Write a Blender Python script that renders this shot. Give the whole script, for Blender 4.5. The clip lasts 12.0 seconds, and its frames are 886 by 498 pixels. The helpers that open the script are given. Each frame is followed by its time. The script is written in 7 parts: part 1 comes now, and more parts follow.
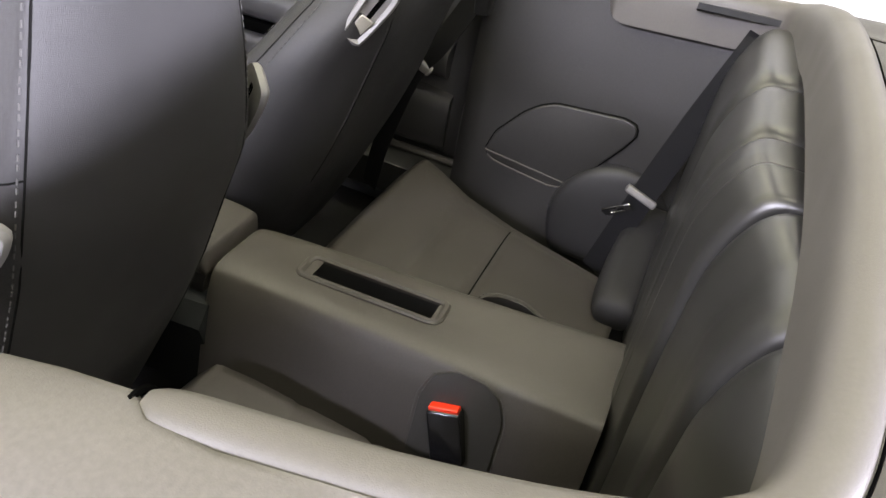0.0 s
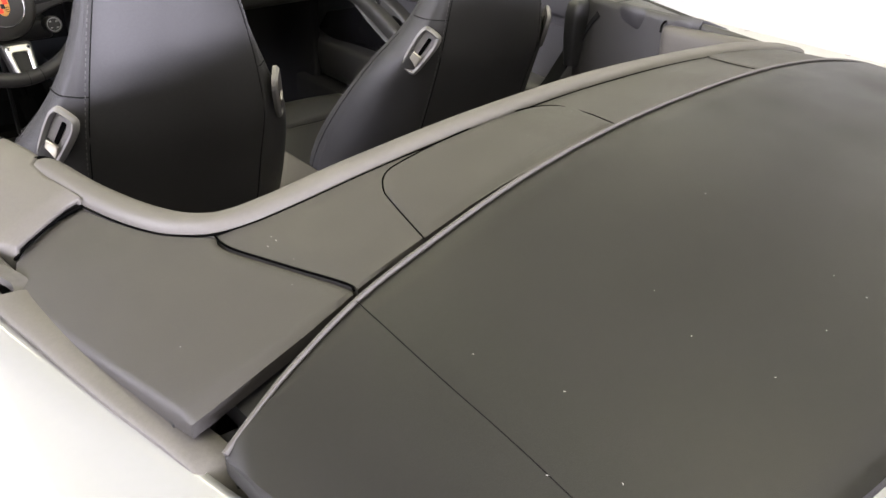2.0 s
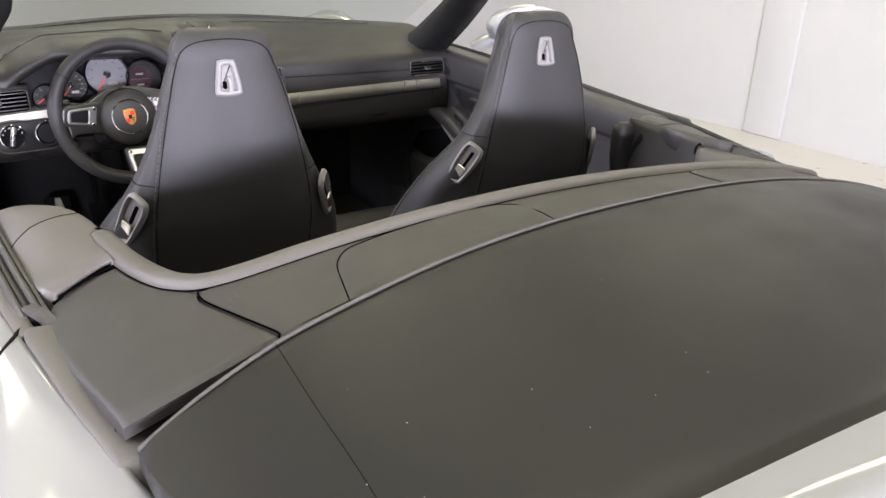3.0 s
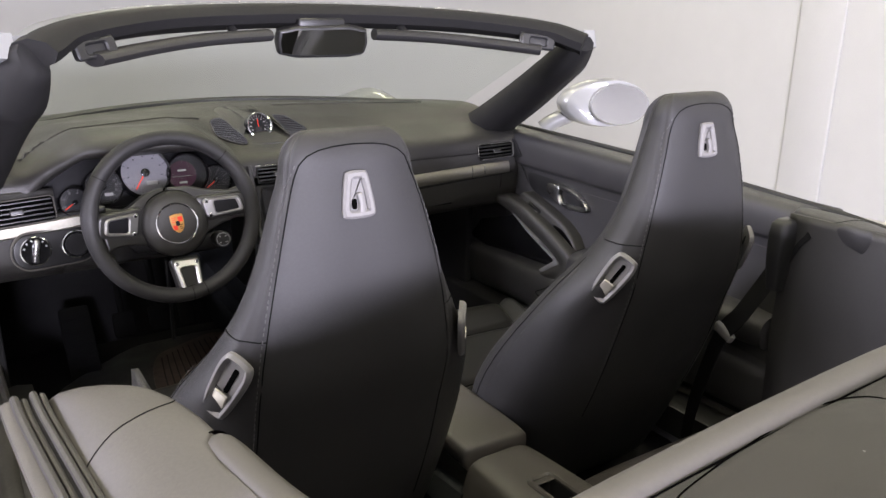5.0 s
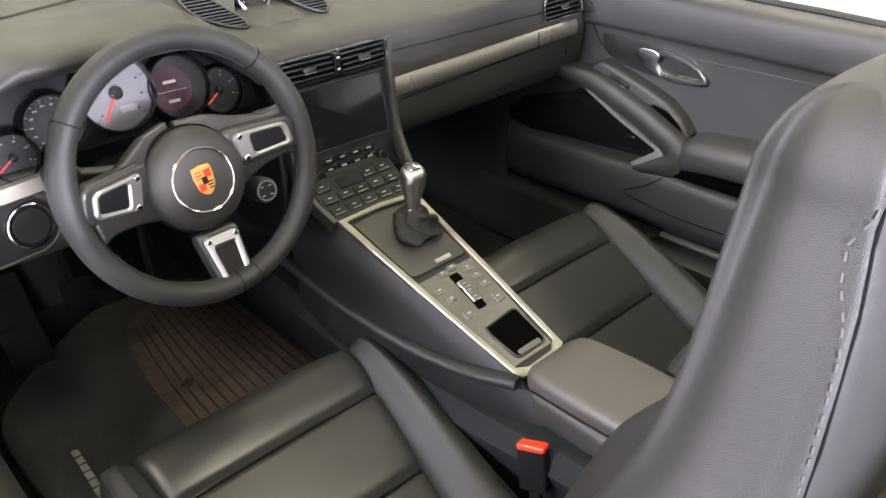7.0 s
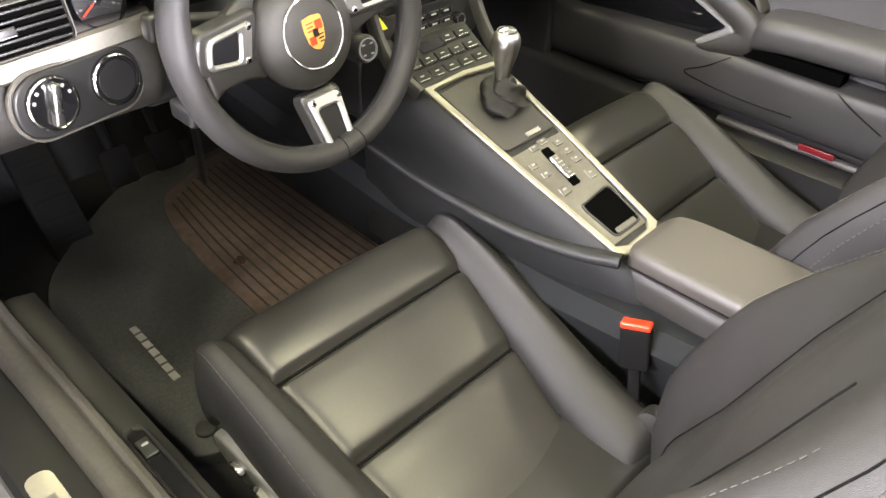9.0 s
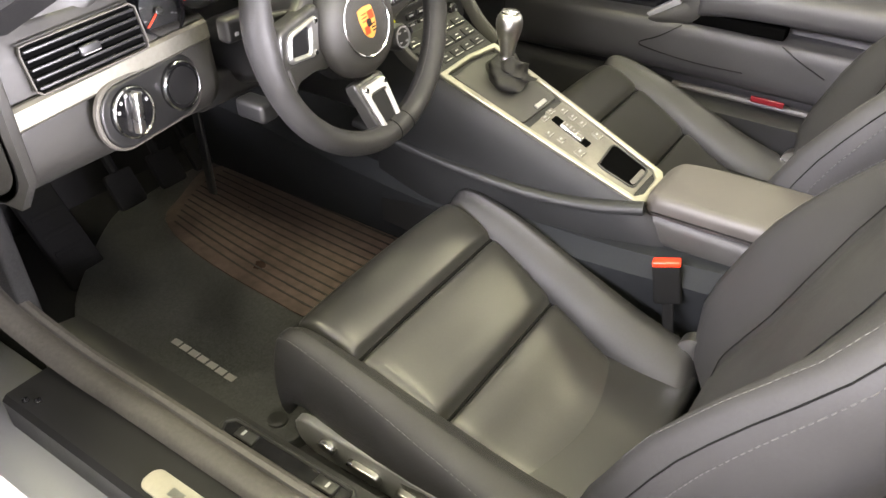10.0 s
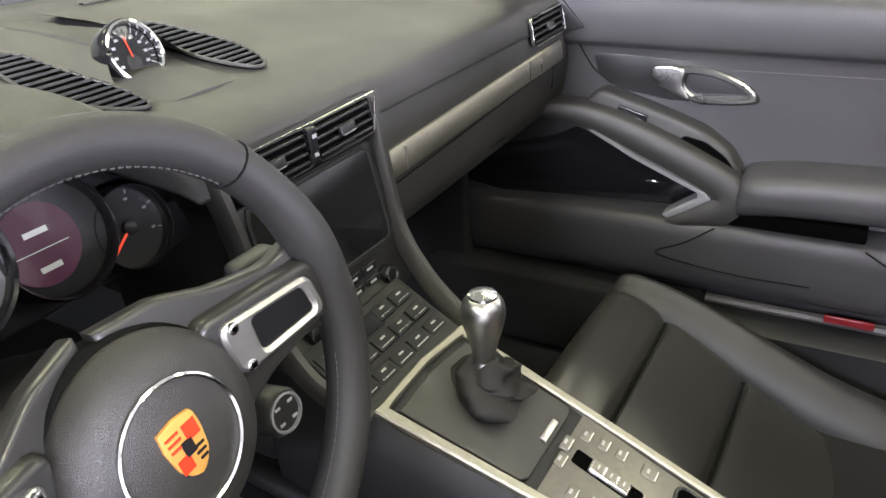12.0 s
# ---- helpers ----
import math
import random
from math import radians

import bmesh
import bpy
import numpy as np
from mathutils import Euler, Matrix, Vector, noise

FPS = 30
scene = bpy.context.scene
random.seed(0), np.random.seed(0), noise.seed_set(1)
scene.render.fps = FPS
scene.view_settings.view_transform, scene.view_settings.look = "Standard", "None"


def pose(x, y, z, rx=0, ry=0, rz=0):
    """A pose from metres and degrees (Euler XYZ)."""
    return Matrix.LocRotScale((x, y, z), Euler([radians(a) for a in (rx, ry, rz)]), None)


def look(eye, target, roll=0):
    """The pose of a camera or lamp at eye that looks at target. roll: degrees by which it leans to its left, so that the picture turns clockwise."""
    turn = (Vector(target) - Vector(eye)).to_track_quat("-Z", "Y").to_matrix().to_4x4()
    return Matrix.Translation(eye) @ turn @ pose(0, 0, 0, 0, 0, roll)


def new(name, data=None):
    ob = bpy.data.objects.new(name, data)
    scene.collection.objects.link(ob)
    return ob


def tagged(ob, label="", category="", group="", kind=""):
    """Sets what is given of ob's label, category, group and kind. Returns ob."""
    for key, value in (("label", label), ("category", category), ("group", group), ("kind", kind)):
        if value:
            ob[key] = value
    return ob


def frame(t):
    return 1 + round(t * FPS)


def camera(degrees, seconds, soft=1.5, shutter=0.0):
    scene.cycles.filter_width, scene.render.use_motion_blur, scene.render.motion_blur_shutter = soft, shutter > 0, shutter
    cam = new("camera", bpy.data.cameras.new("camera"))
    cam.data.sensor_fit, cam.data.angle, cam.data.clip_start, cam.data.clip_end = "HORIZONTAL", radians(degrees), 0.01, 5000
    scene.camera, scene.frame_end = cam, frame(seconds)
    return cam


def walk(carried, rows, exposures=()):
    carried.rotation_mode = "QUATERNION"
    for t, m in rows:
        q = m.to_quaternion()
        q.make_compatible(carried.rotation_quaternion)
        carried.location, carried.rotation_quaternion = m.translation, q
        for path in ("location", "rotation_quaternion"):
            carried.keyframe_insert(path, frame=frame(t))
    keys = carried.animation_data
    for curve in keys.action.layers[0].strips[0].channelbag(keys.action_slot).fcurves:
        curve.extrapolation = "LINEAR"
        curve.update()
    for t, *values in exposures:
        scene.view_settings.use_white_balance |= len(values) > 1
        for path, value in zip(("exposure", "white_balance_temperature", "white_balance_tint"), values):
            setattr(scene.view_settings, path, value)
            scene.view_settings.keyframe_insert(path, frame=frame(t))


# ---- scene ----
cam = camera(59.8, 12.0)
PATH = [
    (0, (-0.763, -1.186, 1.161), (0.841, -0.754, 0.047), 12.0),
    (0.5, (-0.696, -1.376, 1.173), (0.7, -0.617, -0.042), 9.6),
    (1, (-0.706, -1.569, 1.185), (0.511, -0.552, -0.034), 7.1),
    (1.5, (-0.75, -1.727, 1.227), (0.448, -0.58, 0.11), 5.0),
    (2, (-0.748, -1.869, 1.24), (0.421, -0.6, 0.229), 3.0),
    (2.5, (-0.69, -2.013, 1.236), (0.35, -0.558, 0.34), 2.1),
    (3, (-0.67, -2.073, 1.257), (0.306, -0.495, 0.511), 1.9),
    (3.5, (-0.657, -2.069, 1.261), (0.28, -0.414, 0.643), 1.2),
    (3.7, (-0.656, -2.042, 1.256), (0.27, -0.365, 0.681), 0.6),
    (5.3, (-0.728, -1.517, 1.251), (0.33, 0.065, 0.638), 0.4),
    (5.5, (-0.721, -1.433, 1.25), (0.344, 0.128, 0.596), 0.4),
    (6, (-0.708, -1.242, 1.247), (0.383, 0.25, 0.483), -0.4),
    (6.5, (-0.738, -1.033, 1.244), (0.41, 0.356, 0.376), -1.4),
    (6.7, (-0.744, -0.973, 1.238), (0.422, 0.373, 0.326), -1.3),
    (8.3, (-0.752, -0.667, 1.175), (0.486, 0.347, -0.025), 1.5),
    (8.5, (-0.797, -0.698, 1.17), (0.417, 0.338, -0.036), 2.1),
    (9, (-0.875, -0.713, 1.168), (0.294, 0.368, -0.044), 2.4),
    (9.5, (-1.019, -0.628, 1.147), (0.185, 0.429, -0.05), 0.2),
    (10, (-1.084, -0.62, 1.161), (0.248, 0.292, -0.021), -0.1),
    (10.5, (-1.042, -0.615, 1.188), (0.38, 0.253, 0.082), 0.2),
    (11, (-0.894, -0.564, 1.194), (0.548, 0.449, 0.249), 0.2),
    (11.5, (-0.777, -0.418, 1.133), (0.61, 0.725, 0.255), -2.4),
    (12, (-0.557, -0.321, 1.11), (0.956, 0.63, 0.212), -4.7),
]
STOPS = [(0.0, -0.05, 7100, 3), (0.5, -0.1, 7400, 3), (1.5, -0.3, 7300, 3), (2.5, -0.5, 7100, 4), (3.5, -0.95, 7050, 5), (5.5, -0.8, 7050, 6), (6.5, -0.25, 7150, 5), (8.5, 0.65, 7700, 0), (9.5, 0.85, 7900, 0), (10.5, 0.85, 7700, 0), (11.5, 0.2, 7400, 1), (12.0, 0.15, 7000, 2)]
walk(cam, [(t, look(*p)) for t, *p in PATH], STOPS)

# ---- world and lights ----
world = bpy.data.worlds.new("world")
world.use_nodes = True
scene.world = world
bg = world.node_tree.nodes["Background"]
bg.inputs["Color"].default_value = (0.9, 0.93, 1.0, 1)
bg.inputs["Strength"].default_value = 0.25


def area_lamp(name, place, target, w, h, power, colour):
    data = bpy.data.lights.new(name, "AREA")
    data.shape, data.size, data.size_y, data.energy, data.color = "RECTANGLE", w, h, power, colour
    ob = new(name, data)
    ob.matrix_world = look(place, target)
    return ob


WARM, COOL = (1.0, 0.965, 0.74), (0.76, 0.745, 1.0)
for lx in (-2.0, 0.25, 3.0):
    for ly in (-1.9, 0.7, 3.3):
        area_lamp("ceiling_light_lamp", (lx, ly, 3.06), (lx, ly, 0), 0.5, 1.7, 36, WARM)
# cool fills added behind and beside the car; the walls hold no windows
area_lamp("rear_cool_fill", (-0.9, -6.1, 1.30), (-0.9, 0, 1.0), 3.4, 0.30, 1950, COOL)
area_lamp("side_cool_fill", (-4.5, 0.3, 2.7), (0.3, -0.2, 0.5), 3.6, 0.7, 980, COOL)


# ---- building helpers ----
ORIGIN = {}


def thing(name, place, label, category, group="", kind=""):
    ob = new(name)
    ob.empty_display_size = 0.05
    ob.location = place
    ORIGIN[ob.name] = Vector(place)
    return tagged(ob, label, category, group, kind)


def root(ob):
    while ob.parent:
        ob = ob.parent
    return ob


def smooth_all(me, angle=40):
    me.polygons.foreach_set("use_smooth", [True] * len(me.polygons))
    me.set_sharp_from_angle(angle=radians(angle))


def part(name, bm, mat, parent, label="", angle=40, bevel=0.0, solid=0.0, sub=0):
    """Link a bmesh, built in world coordinates, as one mesh under a thing or a part."""
    top = root(parent)
    me = bpy.data.meshes.new(name)
    bmesh.ops.recalc_face_normals(bm, faces=bm.faces)
    bm.to_mesh(me)
    bm.free()
    me.transform(Matrix.Translation(-ORIGIN[top.name]))
    smooth_all(me, angle)
    for m in (mat if isinstance(mat, (list, tuple)) else [mat]):
        me.materials.append(m)
    ob = new(name, me)
    ob.parent = parent
    if label:
        ob["label"] = label
    if solid:
        mod = ob.modifiers.new("thickness", "SOLIDIFY")
        mod.thickness, mod.offset = solid, -1
    if bevel:
        mod = ob.modifiers.new("edge", "BEVEL")
        mod.width, mod.segments, mod.limit_method, mod.angle_limit = bevel, 3, "ANGLE", radians(35)
    if sub:
        mod = ob.modifiers.new("soft", "SUBSURF")
        mod.levels = mod.render_levels = sub
    return ob


def single(name, bm, mat, label, category, kind="", group="", angle=40, bevel=0.0, solid=0.0):
    """A top-level thing that is one mesh."""
    me = bpy.data.meshes.new(name)
    bmesh.ops.recalc_face_normals(bm, faces=bm.faces)
    bm.to_mesh(me)
    bm.free()
    smooth_all(me, angle)
    me.materials.append(mat)
    ob = new(name, me)
    ORIGIN[ob.name] = Vector((0, 0, 0))
    if solid:
        mod = ob.modifiers.new("thickness", "SOLIDIFY")
        mod.thickness, mod.offset = solid, -1
    if bevel:
        mod = ob.modifiers.new("edge", "BEVEL")
        mod.width, mod.segments, mod.limit_method, mod.angle_limit = bevel, 3, "ANGLE", radians(35)
    return tagged(ob, label, category, group, kind)


def V(*p):
    return Vector(p)


def cr(pts, n=6, closed=False):
    """A smooth curve through points, n steps a span."""
    pts = [Vector(p) for p in pts]
    k, out = len(pts), []
    for i in range(k if closed else k - 1):
        if closed:
            a, b, c, d = pts[i - 1], pts[i], pts[(i + 1) % k], pts[(i + 2) % k]
        else:
            b, c = pts[i], pts[i + 1]
            a = pts[i - 1] if i else b + (b - c)
            d = pts[i + 2] if i + 2 < k else c + (c - b)
        for j in range(n):
            t = j / n
            out.append(0.5 * (2 * b + (c - a) * t + (2 * a - 5 * b + 4 * c - d) * t * t + (3 * b - a - 3 * c + d) * t ** 3))
    if not closed:
        out.append(pts[-1].copy())
    return out


def loft(rows, closed=True, cap=True, bm=None):
    bm = bm or bmesh.new()
    vs = [[bm.verts.new(p) for p in row] for row in rows]
    n = len(vs[0])
    for a, b in zip(vs, vs[1:]):
        for i in range(n if closed else n - 1):
            j = (i + 1) % n
            bm.faces.new((a[i], a[j], b[j], b[i]))
    if cap and closed:
        bm.faces.new(vs[0][::-1])
        bm.faces.new(vs[-1])
    return bm


def frames_along(path, up):
    out = []
    for i, p in enumerate(path):
        t = (path[min(i + 1, len(path) - 1)] - path[max(i - 1, 0)]).normalized()
        side = t.cross(up)
        if side.length < 1e-4:
            side = t.cross(Vector((0, 1, 0.01)))
        side.normalize()
        out.append((p, t, side, side.cross(t).normalized()))
    return out


def sweep(path, section, up=(0, 0, 1), closed=False, cap=True, bm=None, scale=None):
    """A 2D section (side, up) carried along a path."""
    path, up = [Vector(p) for p in path], Vector(up)
    rows = []
    fr = frames_along(path, up)
    if closed:
        k = len(path)
        fr = []
        for i in range(k):
            t = (path[(i + 1) % k] - path[i - 1]).normalized()
            side = t.cross(up).normalized()
            fr.append((path[i], t, side, side.cross(t).normalized()))
    for i, (p, t, s, u) in enumerate(fr):
        m = scale[i] if scale else 1
        rows.append([p + s * a * m + u * b * m for a, b in section])
    if closed:
        rows.append(rows[0])
        bm2 = loft(rows, True, False, bm)
        bmesh.ops.remove_doubles(bm2, verts=bm2.verts, dist=1e-5)
        return bm2
    return loft(rows, True, cap, bm)


def circle2(r, n=12, sx=1.0, sy=1.0):
    return [(r * sx * math.cos(2 * math.pi * i / n), r * sy * math.sin(2 * math.pi * i / n)) for i in range(n)]


def tube(path, r, n=10, up=(0, 0, 1), closed=False, bm=None, scale=None):
    return sweep(path, circle2(r, n), up, closed, True, bm, scale)


def rrect(w, h, r, n=4):
    """Outline of a rounded rectangle about the origin."""
    out = []
    for cx, cy, a0 in ((w / 2 - r, h / 2 - r, 0), (-w / 2 + r, h / 2 - r, 90), (-w / 2 + r, -h / 2 + r, 180), (w / 2 - r, -h / 2 + r, 270)):
        for i in range(n + 1):
            a = radians(a0 + 90 * i / n)
            out.append((cx + r * math.cos(a), cy + r * math.sin(a)))
    return out


def resample(poly, n):
    """A closed 2D outline cut into n even steps."""
    pts = [Vector((a, b, 0)) for a, b in poly]
    pts.append(pts[0])
    lens = [0]
    for a, b in zip(pts, pts[1:]):
        lens.append(lens[-1] + (b - a).length)
    out, k = [], 0
    for i in range(n):
        d = lens[-1] * i / n
        while lens[k + 1] < d:
            k += 1
        f = (d - lens[k]) / max(lens[k + 1] - lens[k], 1e-9)
        q = pts[k].lerp(pts[k + 1], f)
        out.append((q.x, q.y))
    return out


def shrink(poly, d):
    k, out = len(poly), []
    area = sum(poly[i - 1][0] * poly[i][1] - poly[i][0] * poly[i - 1][1] for i in range(k))
    sgn = 1 if area > 0 else -1
    for i in range(k):
        a, b, c = Vector(poly[i - 1]), Vector(poly[i]), Vector(poly[(i + 1) % k])
        t = (c - a).normalized()
        nrm = Vector((-t.y, t.x)) * sgn
        out.append(tuple(b + nrm * d))
    return out


def smooth2(poly, n=44):
    """A closed 2D outline with its corners rounded."""
    return resample([(p.x, p.y) for p in cr([(a, b, 0) for a, b in poly], 5, True)], n)


def slab(poly, thick, m, r=0.0, bm=None, crown=0.0):
    """A plate with outline poly in the plane of m, standing up along its z, with a rounded upper edge."""
    rows = []
    steps = [(0, 0), (0, thick - r)]
    if r > 0:
        steps += [(r * (1 - math.cos(radians(a))), thick - r + r * math.sin(radians(a))) for a in (30, 60, 90)]
    for ins, h in steps:
        q = shrink(poly, ins) if ins else poly
        rows.append([m @ Vector((a, b, h)) for a, b in q])
    if crown:
        c = Vector((sum(a for a, b in poly) / len(poly), sum(b for a, b in poly) / len(poly)))
        for f in (0.7, 0.35):
            rows.append([m @ Vector((c.x + (a - c.x) * f, c.y + (b - c.y) * f, thick + crown * (1 - f * f))) for a, b in shrink(poly, r)])
    return loft(rows, True, True, bm)


def frame_slab(outer, inner, thick, m, r=0.0015, bm=None):
    """A flat frame between two outlines of the same count, with rounded upper edges."""
    bm = bm or bmesh.new()
    loops = [[m @ Vector((a, b, 0)) for a, b in outer], [m @ Vector((a, b, thick - r)) for a, b in outer],
             [m @ Vector((a, b, thick)) for a, b in shrink(outer, r)], [m @ Vector((a, b, thick)) for a, b in shrink(inner, -r)],
             [m @ Vector((a, b, thick - r)) for a, b in inner], [m @ Vector((a, b, 0)) for a, b in inner]]
    loops.append(loops[0])
    loft(loops, True, False, bm)
    bmesh.ops.remove_doubles(bm, verts=bm.verts, dist=1e-6)
    return bm


def box(c, size, m=None, r=0.0, bm=None):
    bm = bm or bmesh.new()
    got = bmesh.ops.create_cube(bm, size=1)
    m2 = (m or Matrix.Identity(4)) @ Matrix.Translation(c) @ Matrix.Diagonal((*size, 1))
    bmesh.ops.transform(bm, matrix=m2, verts=got["verts"])
    if r:
        es = {e for v in got["verts"] for e in v.link_edges}
        bmesh.ops.bevel(bm, geom=list(es), offset=r, segments=3, affect="EDGES", profile=0.5)
    return bm


def lathe(profile, m, n=24, bm=None, cap=True):
    """Turned shape: profile (radius, height) about m's z."""
    rows = [[m @ Vector((r * math.cos(2 * math.pi * i / n), r * math.sin(2 * math.pi * i / n), h)) for i in range(n)] for r, h in profile]
    return loft(rows, True, cap, bm)


def coons(c0, c1, d0, d1, n=16, k=16, fz=None):
    """A patch between four curves: c0 to c1 across, d0 and d1 the sides. fz(x, y) sets its height."""
    def at(c, t):
        f = t * (len(c) - 1)
        i = min(int(f), len(c) - 2)
        return Vector(c[i]).lerp(Vector(c[i + 1]), f - i)
    rows = []
    for j in range(k + 1):
        v = j / k
        row = []
        for i in range(n + 1):
            u = i / n
            p = at(c0, u) * (1 - v) + at(c1, u) * v + at(d0, v) * (1 - u) + at(d1, v) * u
            p -= Vector(c0[0]) * (1 - u) * (1 - v) + Vector(c0[-1]) * u * (1 - v) + Vector(c1[0]) * (1 - u) * v + Vector(c1[-1]) * u * v
            if fz:
                p.z = fz(p.x, p.y)
            row.append(p)
        rows.append(row)
    return rows


def plate(rows, thick, drop=0.003):
    """A thick sheet from a grid of points, its rim rounded down."""
    bm = bmesh.new()
    n, k = len(rows[0]), len(rows)
    grid = [[p.copy() for p in row] for row in rows]
    for j in range(k):
        for i in range(n):
            if i in (0, n - 1) or j in (0, k - 1):
                grid[j][i].z -= drop
    top = [[bm.verts.new(p) for p in row] for row in grid]
    low = [[bm.verts.new(p - Vector((0, 0, thick))) for p in row] for row in grid]
    for j in range(k - 1):
        for i in range(n - 1):
            bm.faces.new((top[j][i], top[j][i + 1], top[j + 1][i + 1], top[j + 1][i]))
            bm.faces.new((low[j][i], low[j + 1][i], low[j + 1][i + 1], low[j][i + 1]))
    rim = [(j, 0) for j in range(k)] + [(k - 1, i) for i in range(1, n)] + [(j, n - 1) for j in range(k - 2, -1, -1)] + [(0, i) for i in range(n - 2, 0, -1)]
    for a, b in zip(rim, rim[1:] + rim[:1]):
        bm.faces.new((top[a[0]][a[1]], low[a[0]][a[1]], low[b[0]][b[1]], top[b[0]][b[1]]))
    return bm


def stitches(path, length=0.005, gap=0.004, r=0.0007, lift=0.0006, up=(0, 0, 1)):
    """A row of small raised thread dashes along a path."""
    bm = bmesh.new()
    up = Vector(up)
    path = [Vector(p) for p in path]
    for p, q in zip(path, path[1:]):
        seg = (q - p).length
        if seg < 1e-6:
            continue
        s = 0.0
        while s < seg:
            e = min(s + length, seg)
            t = (q - p) / seg
            x, y = p + t * s + up * lift, p + t * e + up * lift
            side = t.cross(up)
            side = side.normalized() if side.length > 1e-4 else Vector((1, 0, 0))
            u = side.cross(t)
            ring = [side * r, u * r, -side * r, -u * r]
            loft([[x + o for o in ring], [y + o for o in ring]], True, True, bm)
            s += length + gap
    return bm


def plane_frame(o, x, y):
    """A matrix whose x and y lie along two directions from o; z is their normal."""
    x = Vector(x).normalized()
    z = x.cross(Vector(y)).normalized()
    y = z.cross(x)
    m = Matrix.Identity(4)
    for i in range(3):
        m[i][0], m[i][1], m[i][2], m[i][3] = x[i], y[i], z[i], o[i]
    return m


# ---- materials ----
def mat_base(name):
    m = bpy.data.materials.new(name)
    m.use_nodes = True
    return m, m.node_tree, m.node_tree.nodes["Principled BSDF"]


def surface(name, colour, rough=0.5, metal=0.0, grain=0.0, scale=400.0, mottle=0.12, coat=0.0, spec=0.5, rough_var=0.08, voronoi=False, dust=0.0):
    """A worn real surface: colour mottled at two scales, uneven roughness, fine relief."""
    m, nt, b = mat_base(name)
    L = nt.links.new
    tc = nt.nodes.new("ShaderNodeTexCoord")
    big = nt.nodes.new("ShaderNodeTexNoise")
    big.inputs["Scale"].default_value, big.inputs["Detail"].default_value = 7, 5
    fine = nt.nodes.new("ShaderNodeTexNoise")
    fine.inputs["Scale"].default_value, fine.inputs["Detail"].default_value = scale * 0.35, 3
    for n in (big, fine):
        L(tc.outputs["Object"], n.inputs["Vector"])
    add = nt.nodes.new("ShaderNodeMath")
    add.operation = "ADD"
    L(big.outputs["Fac"], add.inputs[0])
    L(fine.outputs["Fac"], add.inputs[1])
    ramp = nt.nodes.new("ShaderNodeMapRange")
    ramp.inputs["From Min"].default_value, ramp.inputs["From Max"].default_value = 0.7, 1.3
    ramp.inputs["To Min"].default_value, ramp.inputs["To Max"].default_value = 1 - mottle, 1 + mottle
    L(add.outputs[0], ramp.inputs["Value"])
    mul = nt.nodes.new("ShaderNodeVectorMath")
    mul.operation = "SCALE"
    mul.inputs[0].default_value = colour
    L(ramp.outputs[0], mul.inputs["Scale"])
    last = mul.outputs[0]
    if dust:
        dn = nt.nodes.new("ShaderNodeTexNoise")
        dn.inputs["Scale"].default_value, dn.inputs["Detail"].default_value = 260, 2
        L(tc.outputs["Object"], dn.inputs["Vector"])
        dr = nt.nodes.new("ShaderNodeMapRange")
        dr.inputs["From Min"].default_value, dr.inputs["From Max"].default_value = 0.80, 0.83
        dr.inputs["To Max"].default_value = dust
        L(dn.outputs["Fac"], dr.inputs["Value"])
        mx = nt.nodes.new("ShaderNodeMix")
        mx.data_type = "RGBA"
        L(dr.outputs[0], mx.inputs[0])
        L(last, mx.inputs[6])
        mx.inputs[7].default_value = (0.6, 0.58, 0.52, 1)
        last = mx.outputs[2]
    L(last, b.inputs["Base Color"])
    rr = nt.nodes.new("ShaderNodeMapRange")
    rr.inputs["From Min"].default_value, rr.inputs["From Max"].default_value = 0.3, 0.7
    rr.inputs["To Min"].default_value, rr.inputs["To Max"].default_value = max(rough - rough_var, 0.02), min(rough + rough_var, 1)
    L(big.outputs["Fac"], rr.inputs["Value"])
    L(rr.outputs[0], b.inputs["Roughness"])
    b.inputs["Metallic"].default_value = metal
    b.inputs["Coat Weight"].default_value = coat
    b.inputs["Coat Roughness"].default_value = 0.05
    b.inputs["Specular IOR Level"].default_value = spec
    if grain:
        if voronoi:
            g = nt.nodes.new("ShaderNodeTexVoronoi")
            g.feature = "DISTANCE_TO_EDGE"
            g.inputs["Scale"].default_value = scale
            L(tc.outputs["Object"], g.inputs["Vector"])
            h = g.outputs["Distance"]
        else:
            g = nt.nodes.new("ShaderNodeTexNoise")
            g.inputs["Scale"].default_value, g.inputs["Detail"].default_value = scale, 2
            L(tc.outputs["Object"], g.inputs["Vector"])
            h = g.outputs["Fac"]
        bump = nt.nodes.new("ShaderNodeBump")
        bump.inputs["Strength"].default_value, bump.inputs["Distance"].default_value = grain, 0.001
        L(h, bump.inputs["Height"])
        L(bump.outputs[0], b.inputs["Normal"])
    return m


LEATHER = surface("black_leather", (0.0230, 0.0225, 0.0229), 0.50, spec=0.38, grain=0.35, scale=900, voronoi=True, mottle=0.12)
LEATHER_SMOOTH = surface("smooth_black_leather", (0.023, 0.0225, 0.021), 0.32, grain=0.12, scale=700, voronoi=True, rough_var=0.025, spec=0.6)
DASH = surface("dash_leather", (0.027, 0.026, 0.024), 0.46, grain=0.4, scale=800, voronoi=True)
# door leather, and the darkened skin of the less lit side cap
DOORSKIN_DIM_CAP = surface("door_leather_and_dim_cap", (0.036, 0.035, 0.0365), 0.46, grain=0.35, scale=800, voronoi=True)
DECK = surface("deck_plastic", (0.0252, 0.0229, 0.0203), 0.50, grain=0.35, scale=1500, mottle=0.08)
